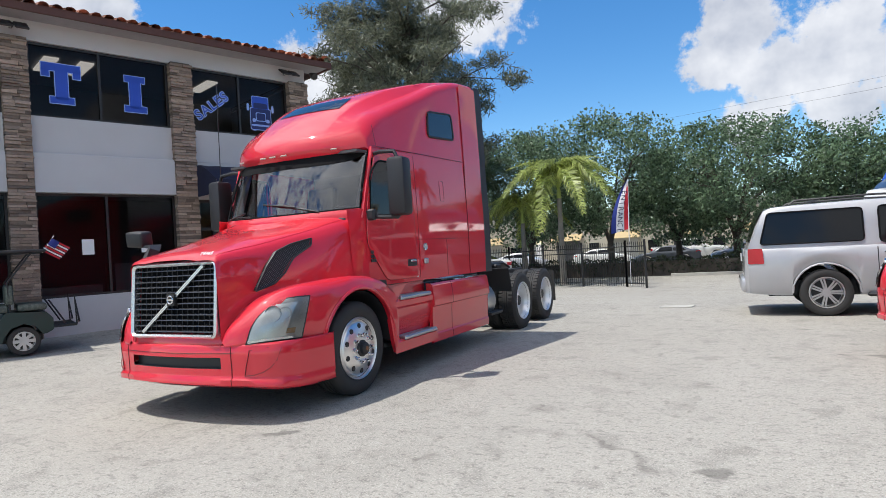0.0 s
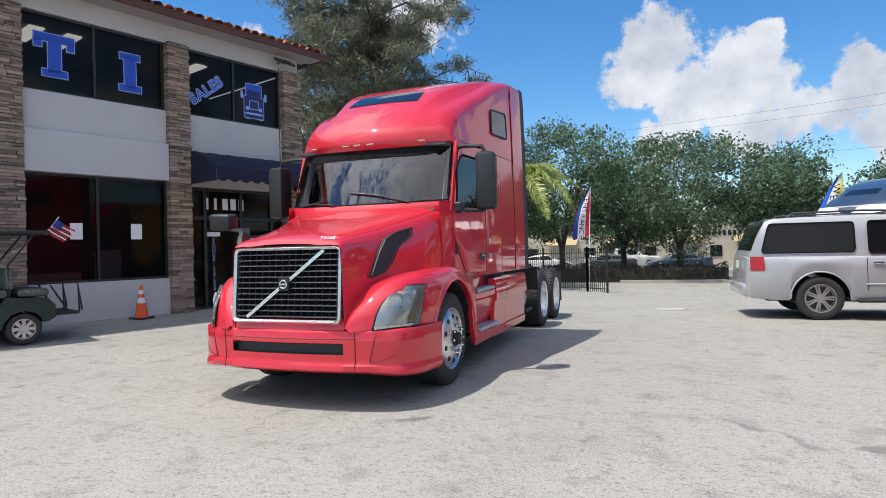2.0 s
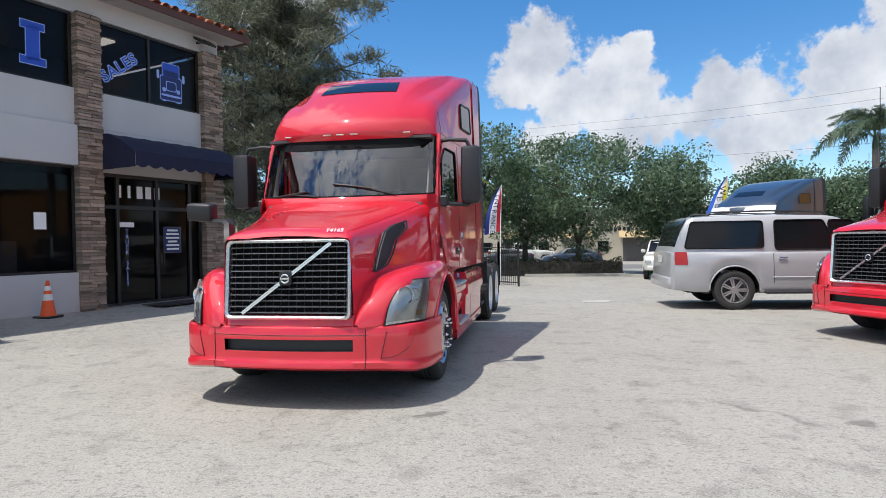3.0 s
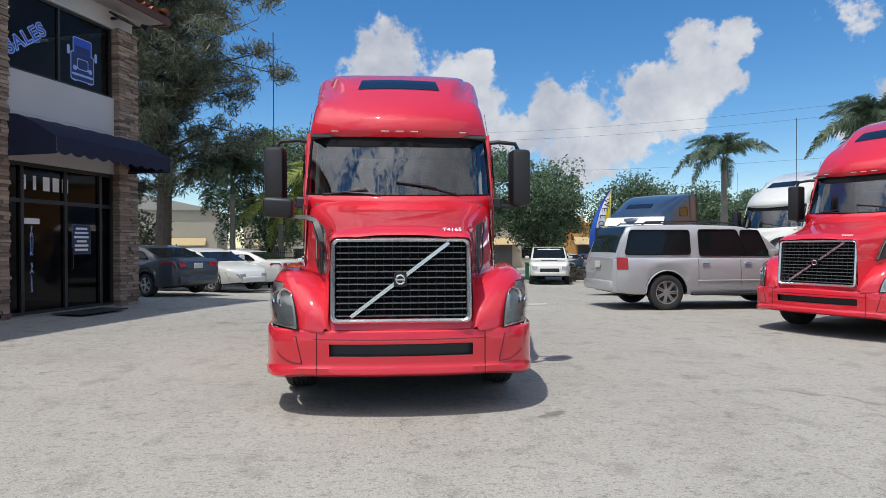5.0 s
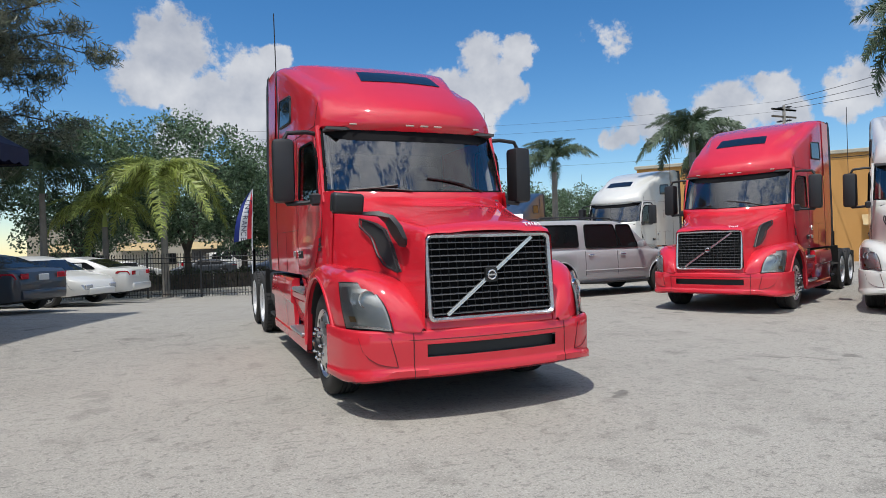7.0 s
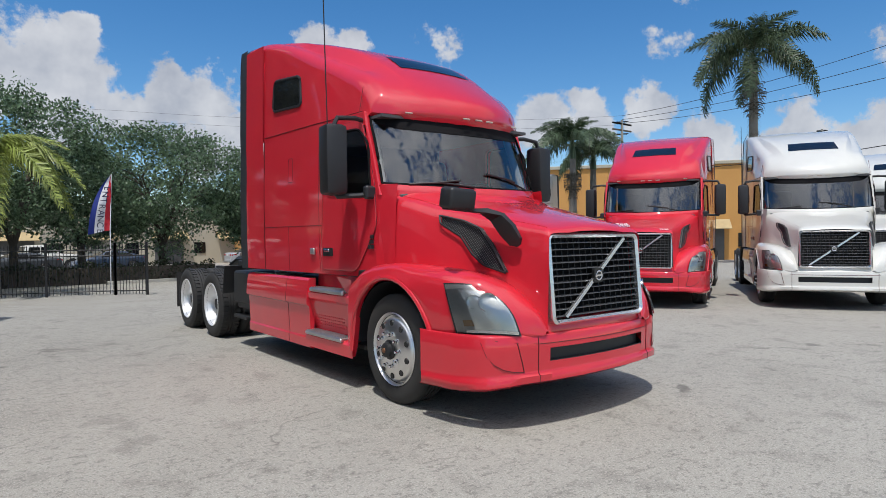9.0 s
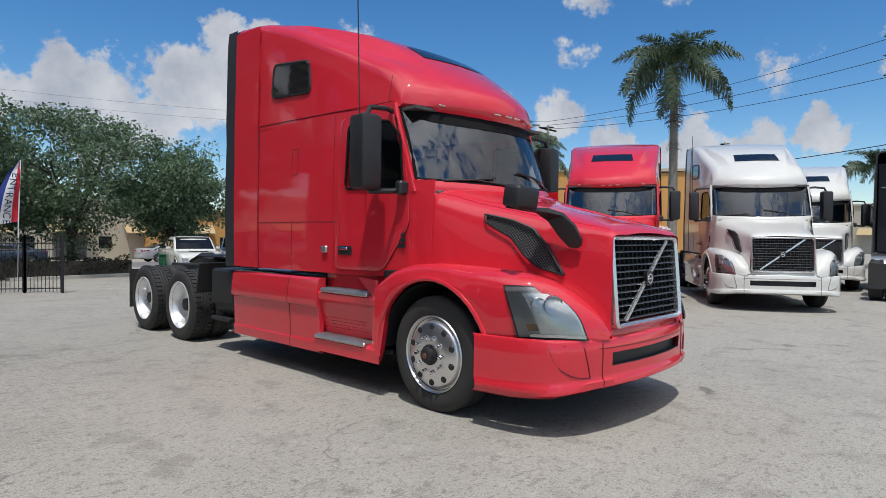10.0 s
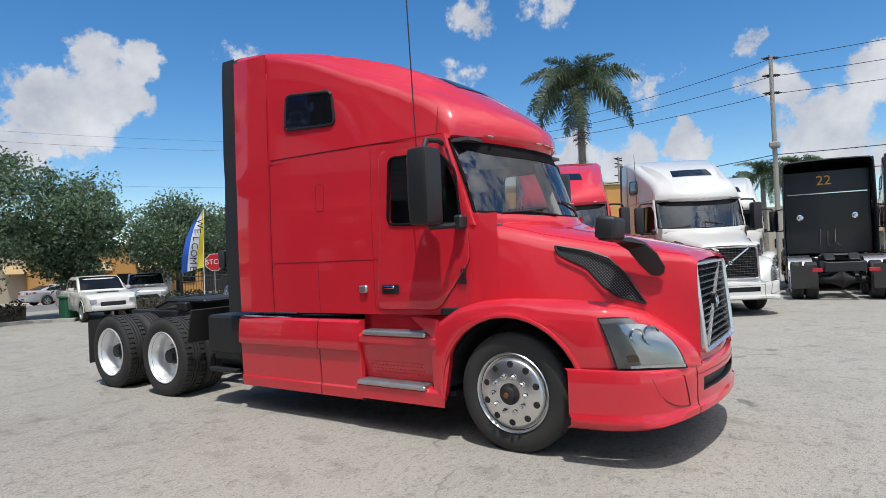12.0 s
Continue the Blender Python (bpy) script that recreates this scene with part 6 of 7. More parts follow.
palm(15.2, 12.9, 4.7, 2.3, PALM_MID, 49, 0.55, 15, 0.5, 0.15, dead=True, stand=0.85, low=-22, rise=68, comb=0.3)
palm(17.4, 13.6, 4.5, 1.9, PALM_MID, 53, 0.6, 12, 0.5, 0.15, stand=0.85, low=-20, rise=66, comb=0.3)
palm(34.0, 3.5, 4.6, 2.6, PALM_MID, 57, 0.7, 13, 0.55, 0.16, stand=0.9)
palm(37.0, 2.0, 5.0, 2.6, PALM_MID, 61, 0.7, 13, 0.55, 0.16, stand=0.9)


def hedge(pts, height, width, seed):
    rng = np.random.default_rng(seed)
    fine = subdiv(pts, 12)
    cs = []
    bm = bmesh.new()
    for (x0, y0), (x1, y1) in zip(fine, fine[1:]):
        ln = math.hypot(x1 - x0, y1 - y0)
        cnt = int(ln * 420)
        t = rng.uniform(size=(cnt, 1))
        u = rng.uniform(-0.5, 0.5, size=(cnt, 1)) * width
        nx, ny = -(y1 - y0) / ln, (x1 - x0) / ln
        px_, py_ = x0 + (x1 - x0) * t + nx * u, y0 + (y1 - y0) * t + ny * u
        gz = ground_height((x0 + x1) / 2, (y0 + y1) / 2)
        hh = height * (1 + 0.10 * np.sin(px_ * 2.1) + 0.06 * np.sin(px_ * 5.3))
        z = gz + hh * rng.uniform(0.05, 1.0, size=(cnt, 1)) ** 0.7
        cs.append(np.concatenate([px_, py_, z], 1))
        box(bm, ((x0 + x1) / 2, (y0 + y1) / 2, gz + height * 0.4), (ln * 0.98, width * 0.6, height * 0.8), 0.0, Euler((0, 0, math.atan2(y1 - y0, x1 - x0))).to_matrix())
    root = thing("hedge", "low dark clipped hedge along the street", "hedge", kind="stuff")
    part("core", bm, BARK, root)
    ob = new("leaves", leaf_mesh("leaves", np.concatenate(cs), 0.13, rng, HEDGE_LEAF))
    ob.parent = root
    return root


hedge([(-14, 30.4), (0, 29.7), (6.3, 30.0)], 0.95, 1.0, 71)
hedge([(9.4, 28.0), (18, 26.5), (30, 26.0)], 0.85, 1.0, 72)

# ---- other tractors ----
GREY_ROOF = material("grey_paint_truck", (0.10, 0.11, 0.125), 0.35, metal=0.3, vary=0.1, bump=0.0, coat=0.7)
tractor("semi_truck", "glossy red sleeper tractor facing the lane beside the van", RED, pose(6.714, 4.028, 0, 0, 0, -63.7), hood_mirror=False)
tractor("semi_truck", "white sleeper tractor with tall roof and black grille", WHITE, pose(9.02, 1.31, 0.012, 0, 0, -59.9), hood_mirror=False, number=False)
tractor("semi_truck", "white sleeper tractor parked behind the silver wagon", WHITE, pose(10.7, 13.2, 0, 0, 0, -66), hood_mirror=False, number=False)
blue_truck = tractor("semi_truck", "dark blue-grey sleeper tractor with aluminium visor behind the wagon", BLUE_PAINT, pose(7.3, 15.0, -0.19, 0, 0, -45) @ Matrix.Diagonal((1, 1, 0.89, 1)), hood_mirror=False, number=False)
black_truck = tractor("semi_truck", "black sleeper tractor with an amber 22 on its back", BLACK_PAINT, pose(21.6, 0.3, 0, 0, 0, 97), hood_mirror=False, number=False)
tractor("semi_truck", "dark red sleeper tractor parked past the black one", RED, pose(21.6, -2.35, 0, 0, 0, 97), hood_mirror=False, number=False)
tractor("semi_truck", "pale grey sleeper tractor at the end of the row", WHITE, pose(15.6, 2.1, 0, 0, 0, -72), hood_mirror=False, number=False)
part("sun_visor", plate(bmesh.new(), [(-1.08, 1.92, 2.98), (-0.5, 1.55, 2.98), (0.5, 1.55, 2.98), (1.08, 1.92, 2.98), (1.10, 1.72, 2.66), (0.52, 1.32, 2.64), (-0.52, 1.32, 2.64), (-1.10, 1.72, 2.66)], (0, 0.012, 0.004)), DULL_ALU, blue_truck, "aluminium sun visor")
NUM_YELLOW = material("number_yellow", (0.75, 0.33, 0.03), 0.5, vary=0.1, bump=0.0)
words("22", 0.42, NUM_YELLOW, "number", black_truck, pose(0.05, 4.29, 3.45, 90, 0, 180), 0.004, "amber number 22")
for side in (1, -1):
    part("work_lamp", lathe(bmesh.new(), [(0.09, 0.0), (0.10, 0.04), (0.07, 0.05), (0.0, 0.052)], 16, pose(side * 0.75, 4.28, 2.3, -90, 0, 0)), CHROME, black_truck, "round chromed work lamp")
    arc = [math.radians(10 + 15 * k) for k in range(12)]
    part("half_fender", sheet(bmesh.new(), [[(side * 0.62, 6.42 - 0.58 * math.cos(a), 0.5 + 0.58 * math.sin(a)), (side * 1.22, 6.42 - 0.58 * math.cos(a), 0.5 + 0.58 * math.sin(a))] for a in arc]), DULL_ALU, black_truck, "polished half-round fender")
part("light_bar", boxed((0, 4.30, 3.05), (2.2, 0.05, 0.05), 0.01), CHROME, black_truck)

# ---- cars ----
CAR_GLASS = material("car_glass", (0.010, 0.011, 0.012), 0.05, vary=0.1, bump=0.0, spec=0.35)
CLADDING = material("grey_cladding", (0.10, 0.10, 0.10), 0.6, vary=0.15, bump=0.05)
ALLOY = material("alloy", (0.55, 0.55, 0.56), 0.35, metal=0.9, vary=0.08, bump=0.0)
CAR_LAMP = material("car_lamp", (0.6, 0.62, 0.64), 0.15, metal=0.6, vary=0.2, bump=0.1, coat=0.6)
PLATE = material("plate_white", (0.6, 0.6, 0.58), 0.5, vary=0.1, bump=0.0)

BODIES = {
    "wagon": dict(L=5.6, W=1.98, wb=3.33, ro=1.22, r=0.40, low=0.36,
                  deck=[(0, 0.85), (0.03, 1.16), (0.15, 1.19), (3.9, 1.17), (4.3, 1.15), (5.2, 1.06), (5.48, 0.95), (5.6, 0.75)],
                  roof=[(0.06, 1.18), (0.28, 1.82), (0.40, 1.91), (0.8, 1.935), (2.0, 1.95), (3.1, 1.915), (3.55, 1.77), (4.30, 1.15)],
                  half=[(0, 0.80), (0.06, 0.92), (0.3, 0.97), (2.0, 0.99), (4.6, 0.97), (5.3, 0.90), (5.6, 0.70)], tuck=0.84,
                  side=[(0.26, 1.255, 1.80, 0.40, 1.80), (2.02, 1.22, 1.81, 2.02, 2.95), (3.05, 1.22, 1.80, 3.05, 3.50)]),
    "sedan": dict(L=4.85, W=1.82, wb=2.78, ro=1.08, r=0.325, low=0.28,
                  deck=[(0, 0.72), (0.05, 0.96), (0.2, 1.05), (0.8, 1.06), (1.2, 0.99), (3.4, 0.97), (3.7, 0.95), (4.4, 0.82), (4.75, 0.68), (4.85, 0.5)],
                  roof=[(0.62, 1.06), (1.0, 1.22), (1.45, 1.38), (1.9, 1.45), (2.4, 1.45), (2.85, 1.36), (3.3, 1.14), (3.68, 0.96)],
                  half=[(0, 0.62), (0.08, 0.78), (0.4, 0.88), (2.0, 0.91), (4.0, 0.89), (4.6, 0.78), (4.85, 0.50)], tuck=0.76,
                  side=[(1.05, 1.06, 1.26, 1.38, 1.95), (2.03, 1.04, 1.32, 2.05, 2.85)]),
    "pickup": dict(L=5.9, W=2.05, wb=3.75, ro=1.2, r=0.42, low=0.45,
                   deck=[(0, 1.25), (0.05, 1.30), (2.0, 1.30), (2.1, 1.28), (4.2, 1.24), (4.5, 1.25), (5.6, 1.16), (5.85, 1.0), (5.9, 0.7)],
                   roof=[(2.02, 1.30), (2.15, 1.85), (2.5, 1.93), (3.4, 1.93), (3.75, 1.80), (4.35, 1.26)],
                   half=[(0, 0.98), (0.3, 1.01), (5.2, 1.01), (5.7, 0.95), (5.9, 0.80)], tuck=0.84,
                   side=[(2.3, 1.38, 1.76, 2.36, 3.0), (3.1, 1.38, 1.76, 3.1, 3.72)]),
}


def car_wheel(root, x, y, r, side, spokes=6):
    m = pose(x, y, r, -90 * side, 0, 0)
    wheel = part("wheel", lathe(bmesh.new(), [(r * 0.62, -0.20), (r * 0.9, -0.21), (r * 0.98, -0.19), (r, -0.15), (r, -0.04), (r * 0.98, -0.005), (r * 0.9, 0.012), (r * 0.72, 0.01), (r * 0.64, -0.01)], 32, m), RUBBER, root, "black car tyre")
    rim = part("rim", lathe(bmesh.new(), [(r * 0.66, -0.01), (r * 0.665, 0.004), (r * 0.62, 0.004), (r * 0.60, -0.03), (r * 0.58, -0.08), (0, -0.085)], 28, m), ALLOY, wheel, "silver alloy rim")
    bm = bmesh.new()
    lathe(bm, [(0, 0.0), (r * 0.16, 0.0), (r * 0.19, -0.02), (r * 0.19, -0.06)], 14, m)
    for k in range(spokes):
        a = 2 * math.pi * k / spokes
        for d in (-0.13, 0.13):
            box(bm, m @ Vector((r * 0.37 * math.cos(a + d), r * 0.37 * math.sin(a + d), -0.02)), (r * 0.46, 0.028, 0.03), 0.0, (m.to_3x3() @ Euler((0, 0, a + d * 0.4)).to_matrix()))
    part("spokes", bm, ALLOY, wheel)
    part("brake", lathe(bmesh.new(), [(0, -0.05), (r * 0.55, -0.05), (r * 0.55, -0.07)], 20, m), STEEL_BLACK, wheel)


def car(name, label, kind, paint, m, spokes=6, roof_rails=False, category="car"):
    B = BODIES[kind]
    L, low, r = B["L"], B["low"], B["r"]
    axles = (B["ro"], B["ro"] + B["wb"])
    root = thing(name, label, category, m, group="parked cars")

    def half(x):
        return lerp(x, B["half"])

    def deck(x):
        return lerp(x, B["deck"])

    def under(x):
        z = low + (0.10 * max(0, 0.5 - x) + 0.10 * max(0, x - L + 0.5))
        for a in axles:
            d = abs(x - a)
            if d < r * 1.24:
                z = max(z, r + math.sqrt((r * 1.24) ** 2 - d * d))
        return min(z, deck(x) - 0.05)
    xs = sorted(set([0, 0.01, 0.03, 0.06, 0.1, 0.15, 0.2, L, L - 0.01, L - 0.04, L - 0.08, L - 0.14] + [k * 0.12 for k in range(2, int(L / 0.12))] + [a + r * 1.24 * f for a in axles for f in (-1, -0.98, -0.9, -0.75, -0.5, 0, 0.5, 0.75, 0.9, 0.98, 1)]))

    def section(x):
        w, d, u = half(x), deck(x), under(x)
        h = d - u
        return [(w * 0.80, u + 0.004), (w * 0.965, u + 0.002), (w, u + min(0.10, h * 0.3)), (w + 0.012, u + h * 0.52), (w + 0.004, u + h * 0.72), (w * 0.985, d - 0.055), (w * 0.955, d - 0.012), (w * 0.90, d), (w * 0.5, d + 0.018), (0, d + 0.024)]
    bm = bmesh.new()
    sheet(bm, [[Vector((x, y, z)) for y, z in section(x)] for x in xs])
    vs = {}
    for x in (0, L):
        vs[x] = [bm.verts.new((x, y, z)) for y, z in section(x)] + [bm.verts.new((x, 0, under(x)))]
        bm.faces.new(vs[x])
    old = bm.faces[:]
    made = bmesh.ops.duplicate(bm, geom=bm.verts[:] + bm.edges[:] + old)["geom"]
    for g in made:
        if isinstance(g, bmesh.types.BMVert):
            g.co.y = -g.co.y
    bmesh.ops.remove_doubles(bm, verts=bm.verts, dist=0.0005)
    body = part("body", bm, paint, root, sharp=40)
    part("underbody", boxed((L / 2, 0, low + 0.12), (L - 0.7, B["W"] * 0.72, 0.3), 0.03), STEEL_BLACK, root)
    # greenhouse
    rx = [B["roof"][0][0] + (B["roof"][-1][0] - B["roof"][0][0]) * k / 30 for k in range(31)]

    def roof(x):
        return lerp(x, B["roof"])

    def glass_half(x, z):
        d, t = deck(x) - 0.02, roof(x)
        f = min(1, max(0, (z - d) / max(0.02, max(q[1] for q in B["roof"]) - d)))
        return half(x) * (0.945 - (0.945 - B["tuck"]) * f)
    bm = bmesh.new()
    rows = []
    for x in rx:
        d, t = deck(x) - 0.02, max(deck(x), roof(x))
        hgt = t - d
        rows.append([Vector((x, y, z)) for y, z in ((glass_half(x, d), d), (glass_half(x, d + hgt * 0.5), d + hgt * 0.5), (glass_half(x, t) + 0.01, t - min(0.08, hgt * 0.4)), (glass_half(x, t) - 0.04, t - min(0.025, hgt * 0.15)), (glass_half(x, t) * 0.6, t - 0.004), (0, t))])
    sheet(bm, rows)
    old = bm.faces[:]
    made = bmesh.ops.duplicate(bm, geom=bm.verts[:] + bm.edges[:] + old)["geom"]
    for g in made:
        if isinstance(g, bmesh.types.BMVert):
            g.co.y = -g.co.y
    bmesh.ops.remove_doubles(bm, verts=bm.verts, dist=0.0005)
    part("cabin", bm, paint, root, sharp=40)
    # windows
    for s in (1, -1):
        for (x0, z0, z1, xt0, xt1) in B["side"]:
            x1 = xt1 + (0.0 if xt1 < B["roof"][-3][0] - 0.3 else 0.25)
            out = rounded([(x0, z0), (x1, z0), (xt1, z1), (xt0, z1)], 0.06, 3)
            part("side_window", plate(bmesh.new(), [(p[0], s * (glass_half(p[0], p[1]) + 0.008), p[1]) for p in out], (0, s * 0.01, 0)), CAR_GLASS, root)
            line = [Vector((p[0], s * (glass_half(p[0], p[1]) + 0.012), p[1])) for p in out]
            part("window_seal", tube(bmesh.new(), line + [line[0]], 0.014, 5, False), MATTE_BLACK, root)
        # door joints and handles
        for (x0, z0, z1, xt0, xt1) in B["side"][-2:]:
            bm = bmesh.new()
            tube(bm, [(x0 - 0.05, s * (half(x0) * 0.99), z0 - 0.08), (x0 - 0.05, s * (half(x0) + 0.012), z0 - 0.4), (x0 - 0.05, s * (half(x0) + 0.004), low + 0.18)], 0.006, 4)
            part("door_seam", bm, STEEL_BLACK, body)
            part("handle", boxed((x0 + 0.12, s * (half(x0) + 0.018), z0 - 0.17), (0.18, 0.03, 0.035), 0.012), CHROME if kind == "wagon" else paint, body)
        xm = B["side"][-1][4] + (0.22 if kind != "pickup" else 0.15)
        part("door_mirror", boxed((xm, s * (half(xm) + 0.12), deck(xm) + 0.12), (0.13, 0.22, 0.16), 0.04, None, 2), paint, root)
        if kind == "wagon":
            bm = bmesh.new()
            tube(bm, [(x, s * (half(x) + 0.008), 0.66) for x in (1.95, 2.5, 3.1, 3.6, 3.95)], 0.014, 5)
            part("rubbing_strip", bm, paint, body)
            tube_rear = tube(bmesh.new(), [(0.10, s * (half(0.1) + 0.004), 0.80), (0.35, s * (half(0.35) + 0.004), 0.80), (0.55, s * (half(0.55) + 0.004), 0.78)], 0.006, 4)
            part("bumper_seam", tube_rear, STEEL_BLACK, body)
        # lamps
        if kind == "wagon":
            tail = [(0.06, 0.92), (0.31, 0.92), (0.29, 1.19), (0.06, 1.19)]
        elif kind == "pickup":
            tail = [(0.01, 0.92), (0.12, 0.92), (0.12, 1.24), (0.02, 1.24)]
        else:
            tail = [(0.03, 0.82), (0.42, 0.90), (0.36, 0.97), (0.07, 0.97)]
        part("tail_lamp", plate(bmesh.new(), [(p[0], s * (half(p[0]) + 0.014), p[1]) for p in rounded(tail, 0.03, 3)], (0, s * 0.02, 0)), TAIL_RED, root, "red tail lamp")
        if kind != "wagon":
            part("tail_lamp", boxed((0.0, s * (half(0) - (0.02 if kind == "wagon" else 0.10)), (tail[0][1] + tail[2][1]) / 2), (0.03, 0.09 if kind == "wagon" else 0.22, tail[2][1] - tail[0][1] - 0.02), 0.01), TAIL_RED, root, "red tail lamp")
        fz = deck(L - 0.15)
        part("head_lamp", plate(bmesh.new(), [(x, s * (half(x) + 0.012), z) for x, z in rounded([(L - 0.42, fz - 0.02), (L - 0.06, fz - 0.10), (L - 0.04, fz - 0.24), (L - 0.30, fz - 0.20)], 0.03, 3)], (0, s * 0.02, 0)), CAR_LAMP, root, "clear head lamp")
        part("head_lamp", boxed((L - 0.01, s * (half(L) - 0.06), fz - 0.17), (0.06, 0.26, 0.15), 0.02), CAR_LAMP, root, "clear head lamp")
        for a in axles:
            car_wheel(root, a, s * (B["W"] / 2 - 0.02), r, s, spokes)
            bm = bmesh.new()
            tube(bm, [(a + r * 1.24 * math.cos(q), s * (half(a) + 0.002), r + r * 1.24 * math.sin(q)) for q in [math.pi * k / 14 for k in range(15)]], 0.018 if kind != "sedan" else 0.008, 6)
            part("arch_lip", bm, paint, body)
            rows = [[Vector((a + r * 1.22 * math.cos(q), s * yy, r + r * 1.22 * math.sin(q))) for yy in (B["W"] / 2 - 0.04, B["W"] / 2 - 0.45)] for q in [math.pi * k / 12 for k in range(13)]]
            part("wheel_well", sheet(bmesh.new(), rows), STEEL_BLACK, body)
    # front and rear glass
    for x0, x1 in ((B["roof"][-1][0] - 0.03, B["roof"][-3][0] + 0.03), (B["roof"][0][0] + 0.02, B["roof"][1][0] if kind == "pickup" else B["roof"][2][0])):
        rows = []
        for k in range(6):
            x = x0 + (x1 - x0) * (0.06 + 0.84 * k / 5)
            z = max(deck(x), roof(x))
            w = glass_half(x, z) - 0.085
            rows.append([Vector((x, w * u, z + 0.006 - 0.02 * max(0, abs(u) - 0.6))) for u in (-1, -0.6, 0, 0.6, 1)])
        part("windscreen" if x0 > L / 2 else "rear_window", sheet(bmesh.new(), rows), CAR_GLASS, root)
    part("grille", boxed((L + 0.0, 0, deck(L - 0.1) - 0.28), (0.05, half(L) * 1.2, 0.20), 0.02), BLACK_PLASTIC, root)
    part("bumper", boxed((L - 0.02, 0, low + 0.13), (0.16, half(L) * 1.9, 0.2), 0.05, None, 2), paint, root)
    part("bumper", boxed((0.03, 0, low + 0.18), (0.2, half(0) * 2.05, 0.24), 0.06, None, 2), paint, root)
    part("number_plate", boxed((-0.02, 0, 0.86 if kind != "wagon" else 1.02), (0.02, 0.30, 0.15), 0.01), PLATE, root, "blank pale number plate")
    if roof_rails:
        for s in (1, -1):
            bm = bmesh.new()
            zt = B["roof"][3][1]
            tube(bm, [(0.75, s * 0.70, zt - 0.01), (0.85, s * 0.70, zt + 0.06), (2.0, s * 0.70, zt + 0.075), (3.0, s * 0.69, zt + 0.03), (3.1, s * 0.69, zt - 0.04)], 0.02, 6)
            part("roof_rail", bm, BLACK_PLASTIC, root)
            part("running_board", boxed((2.9, s * 0.98, 0.36), (2.2, 0.16, 0.06), 0.02), BLACK_PLASTIC, root)
        for x in (1.2, 2.6):
            part("roof_bar", boxed((x, 0, B["roof"][3][1] + 0.055), (0.06, 1.4, 0.03), 0.01), BLACK_PLASTIC, root)
    if kind == "pickup":
        part("bed_cover", boxed((1.02, 0, 1.325), (1.85, 1.75, 0.03), 0.01), BLACK_PLASTIC, root)
        part("hood_scoop", boxed((5.0, 0, 1.235), (0.5, 0.8, 0.04), 0.02), BLACK_PLASTIC, root)
    return root


def by_wheel(kind, x, y, yaw, axle, side):
    """The pose of a car one of whose wheels stands at x, y."""
    B = BODIES[kind]
    a = B["ro"] + (B["wb"] if axle else 0)
    return pose(x, y, ground_height(x, y), 0, 0, yaw) @ pose(-a, -side * B["W"] / 2, 0)


car("station_wagon", "silver full-size wagon with tinted windows and roof rails", "wagon", SILVER, by_wheel("wagon", 6.05, 8.0, 3, 0, -1), 7, True)
car("sedan", "dark grey sedan parked in the office's shade", "sedan", GREY_CAR, by_wheel("sedan", -7.0, 12.4, 146, 0, 1), 5)
car("sedan", "white sedan parked beside the iron fence", "sedan", WHITE, by_wheel("sedan", -5.15, 17.3, 160, 0, 1), 5)
car("sedan", "white sedan parked nose out between two cars", "sedan", WHITE, by_wheel("sedan", -6.05, 15.3, -36, 1, -1), 5)
car("pickup_truck", "white pickup truck with dark grille at the gate", "pickup", WHITE, pose(9.0, 30.6, -0.55, 0, 0, -103), 6, False, "pickup")
car("pickup_truck", "silver pickup truck parked behind the hedge", "pickup", SILVER, pose(14.5, 34.5, -0.6, 0, 0, -118), 6, False, "pickup")
for x, y, yaw, paint, lab in ((-9, 47, 10, WHITE, "white sedan parked across the street"), (1.0, 46, 190, GREY_CAR, "dark grey sedan parked across the street"), (6.5, 46.4, 186, BLUE_PAINT, "dark blue sedan parked across the street"), (12.5, 46, 5, SILVER, "silver sedan parked across the street"), (18.5, 46.5, 185, BLUE_PAINT, "blue sedan parked across the street"), (-16, 46.5, 4, SILVER, "silver sedan parked across the street")):
    car("sedan", lab, "sedan", paint, pose(x, y, ground_height(x, y), 0, 0, yaw), 5)
car("pickup_truck", "white pickup truck parked across the street", "pickup", WHITE, pose(-3.0, 49, ground_height(-3, 49), 0, 0, 8), 6, False, "pickup")

# ---- golf cart, cone and small things by the office ----
CART_GREEN = material("green_paint", (0.005, 0.024, 0.020), 0.45, vary=0.1, bump=0.0, coat=0.15)
CAMO = material("mottled_vinyl", (0.10, 0.115, 0.095), 0.6, vary=0.7, scale=22, bump=0.1, stain=(0.006, 0.012, 0.010))


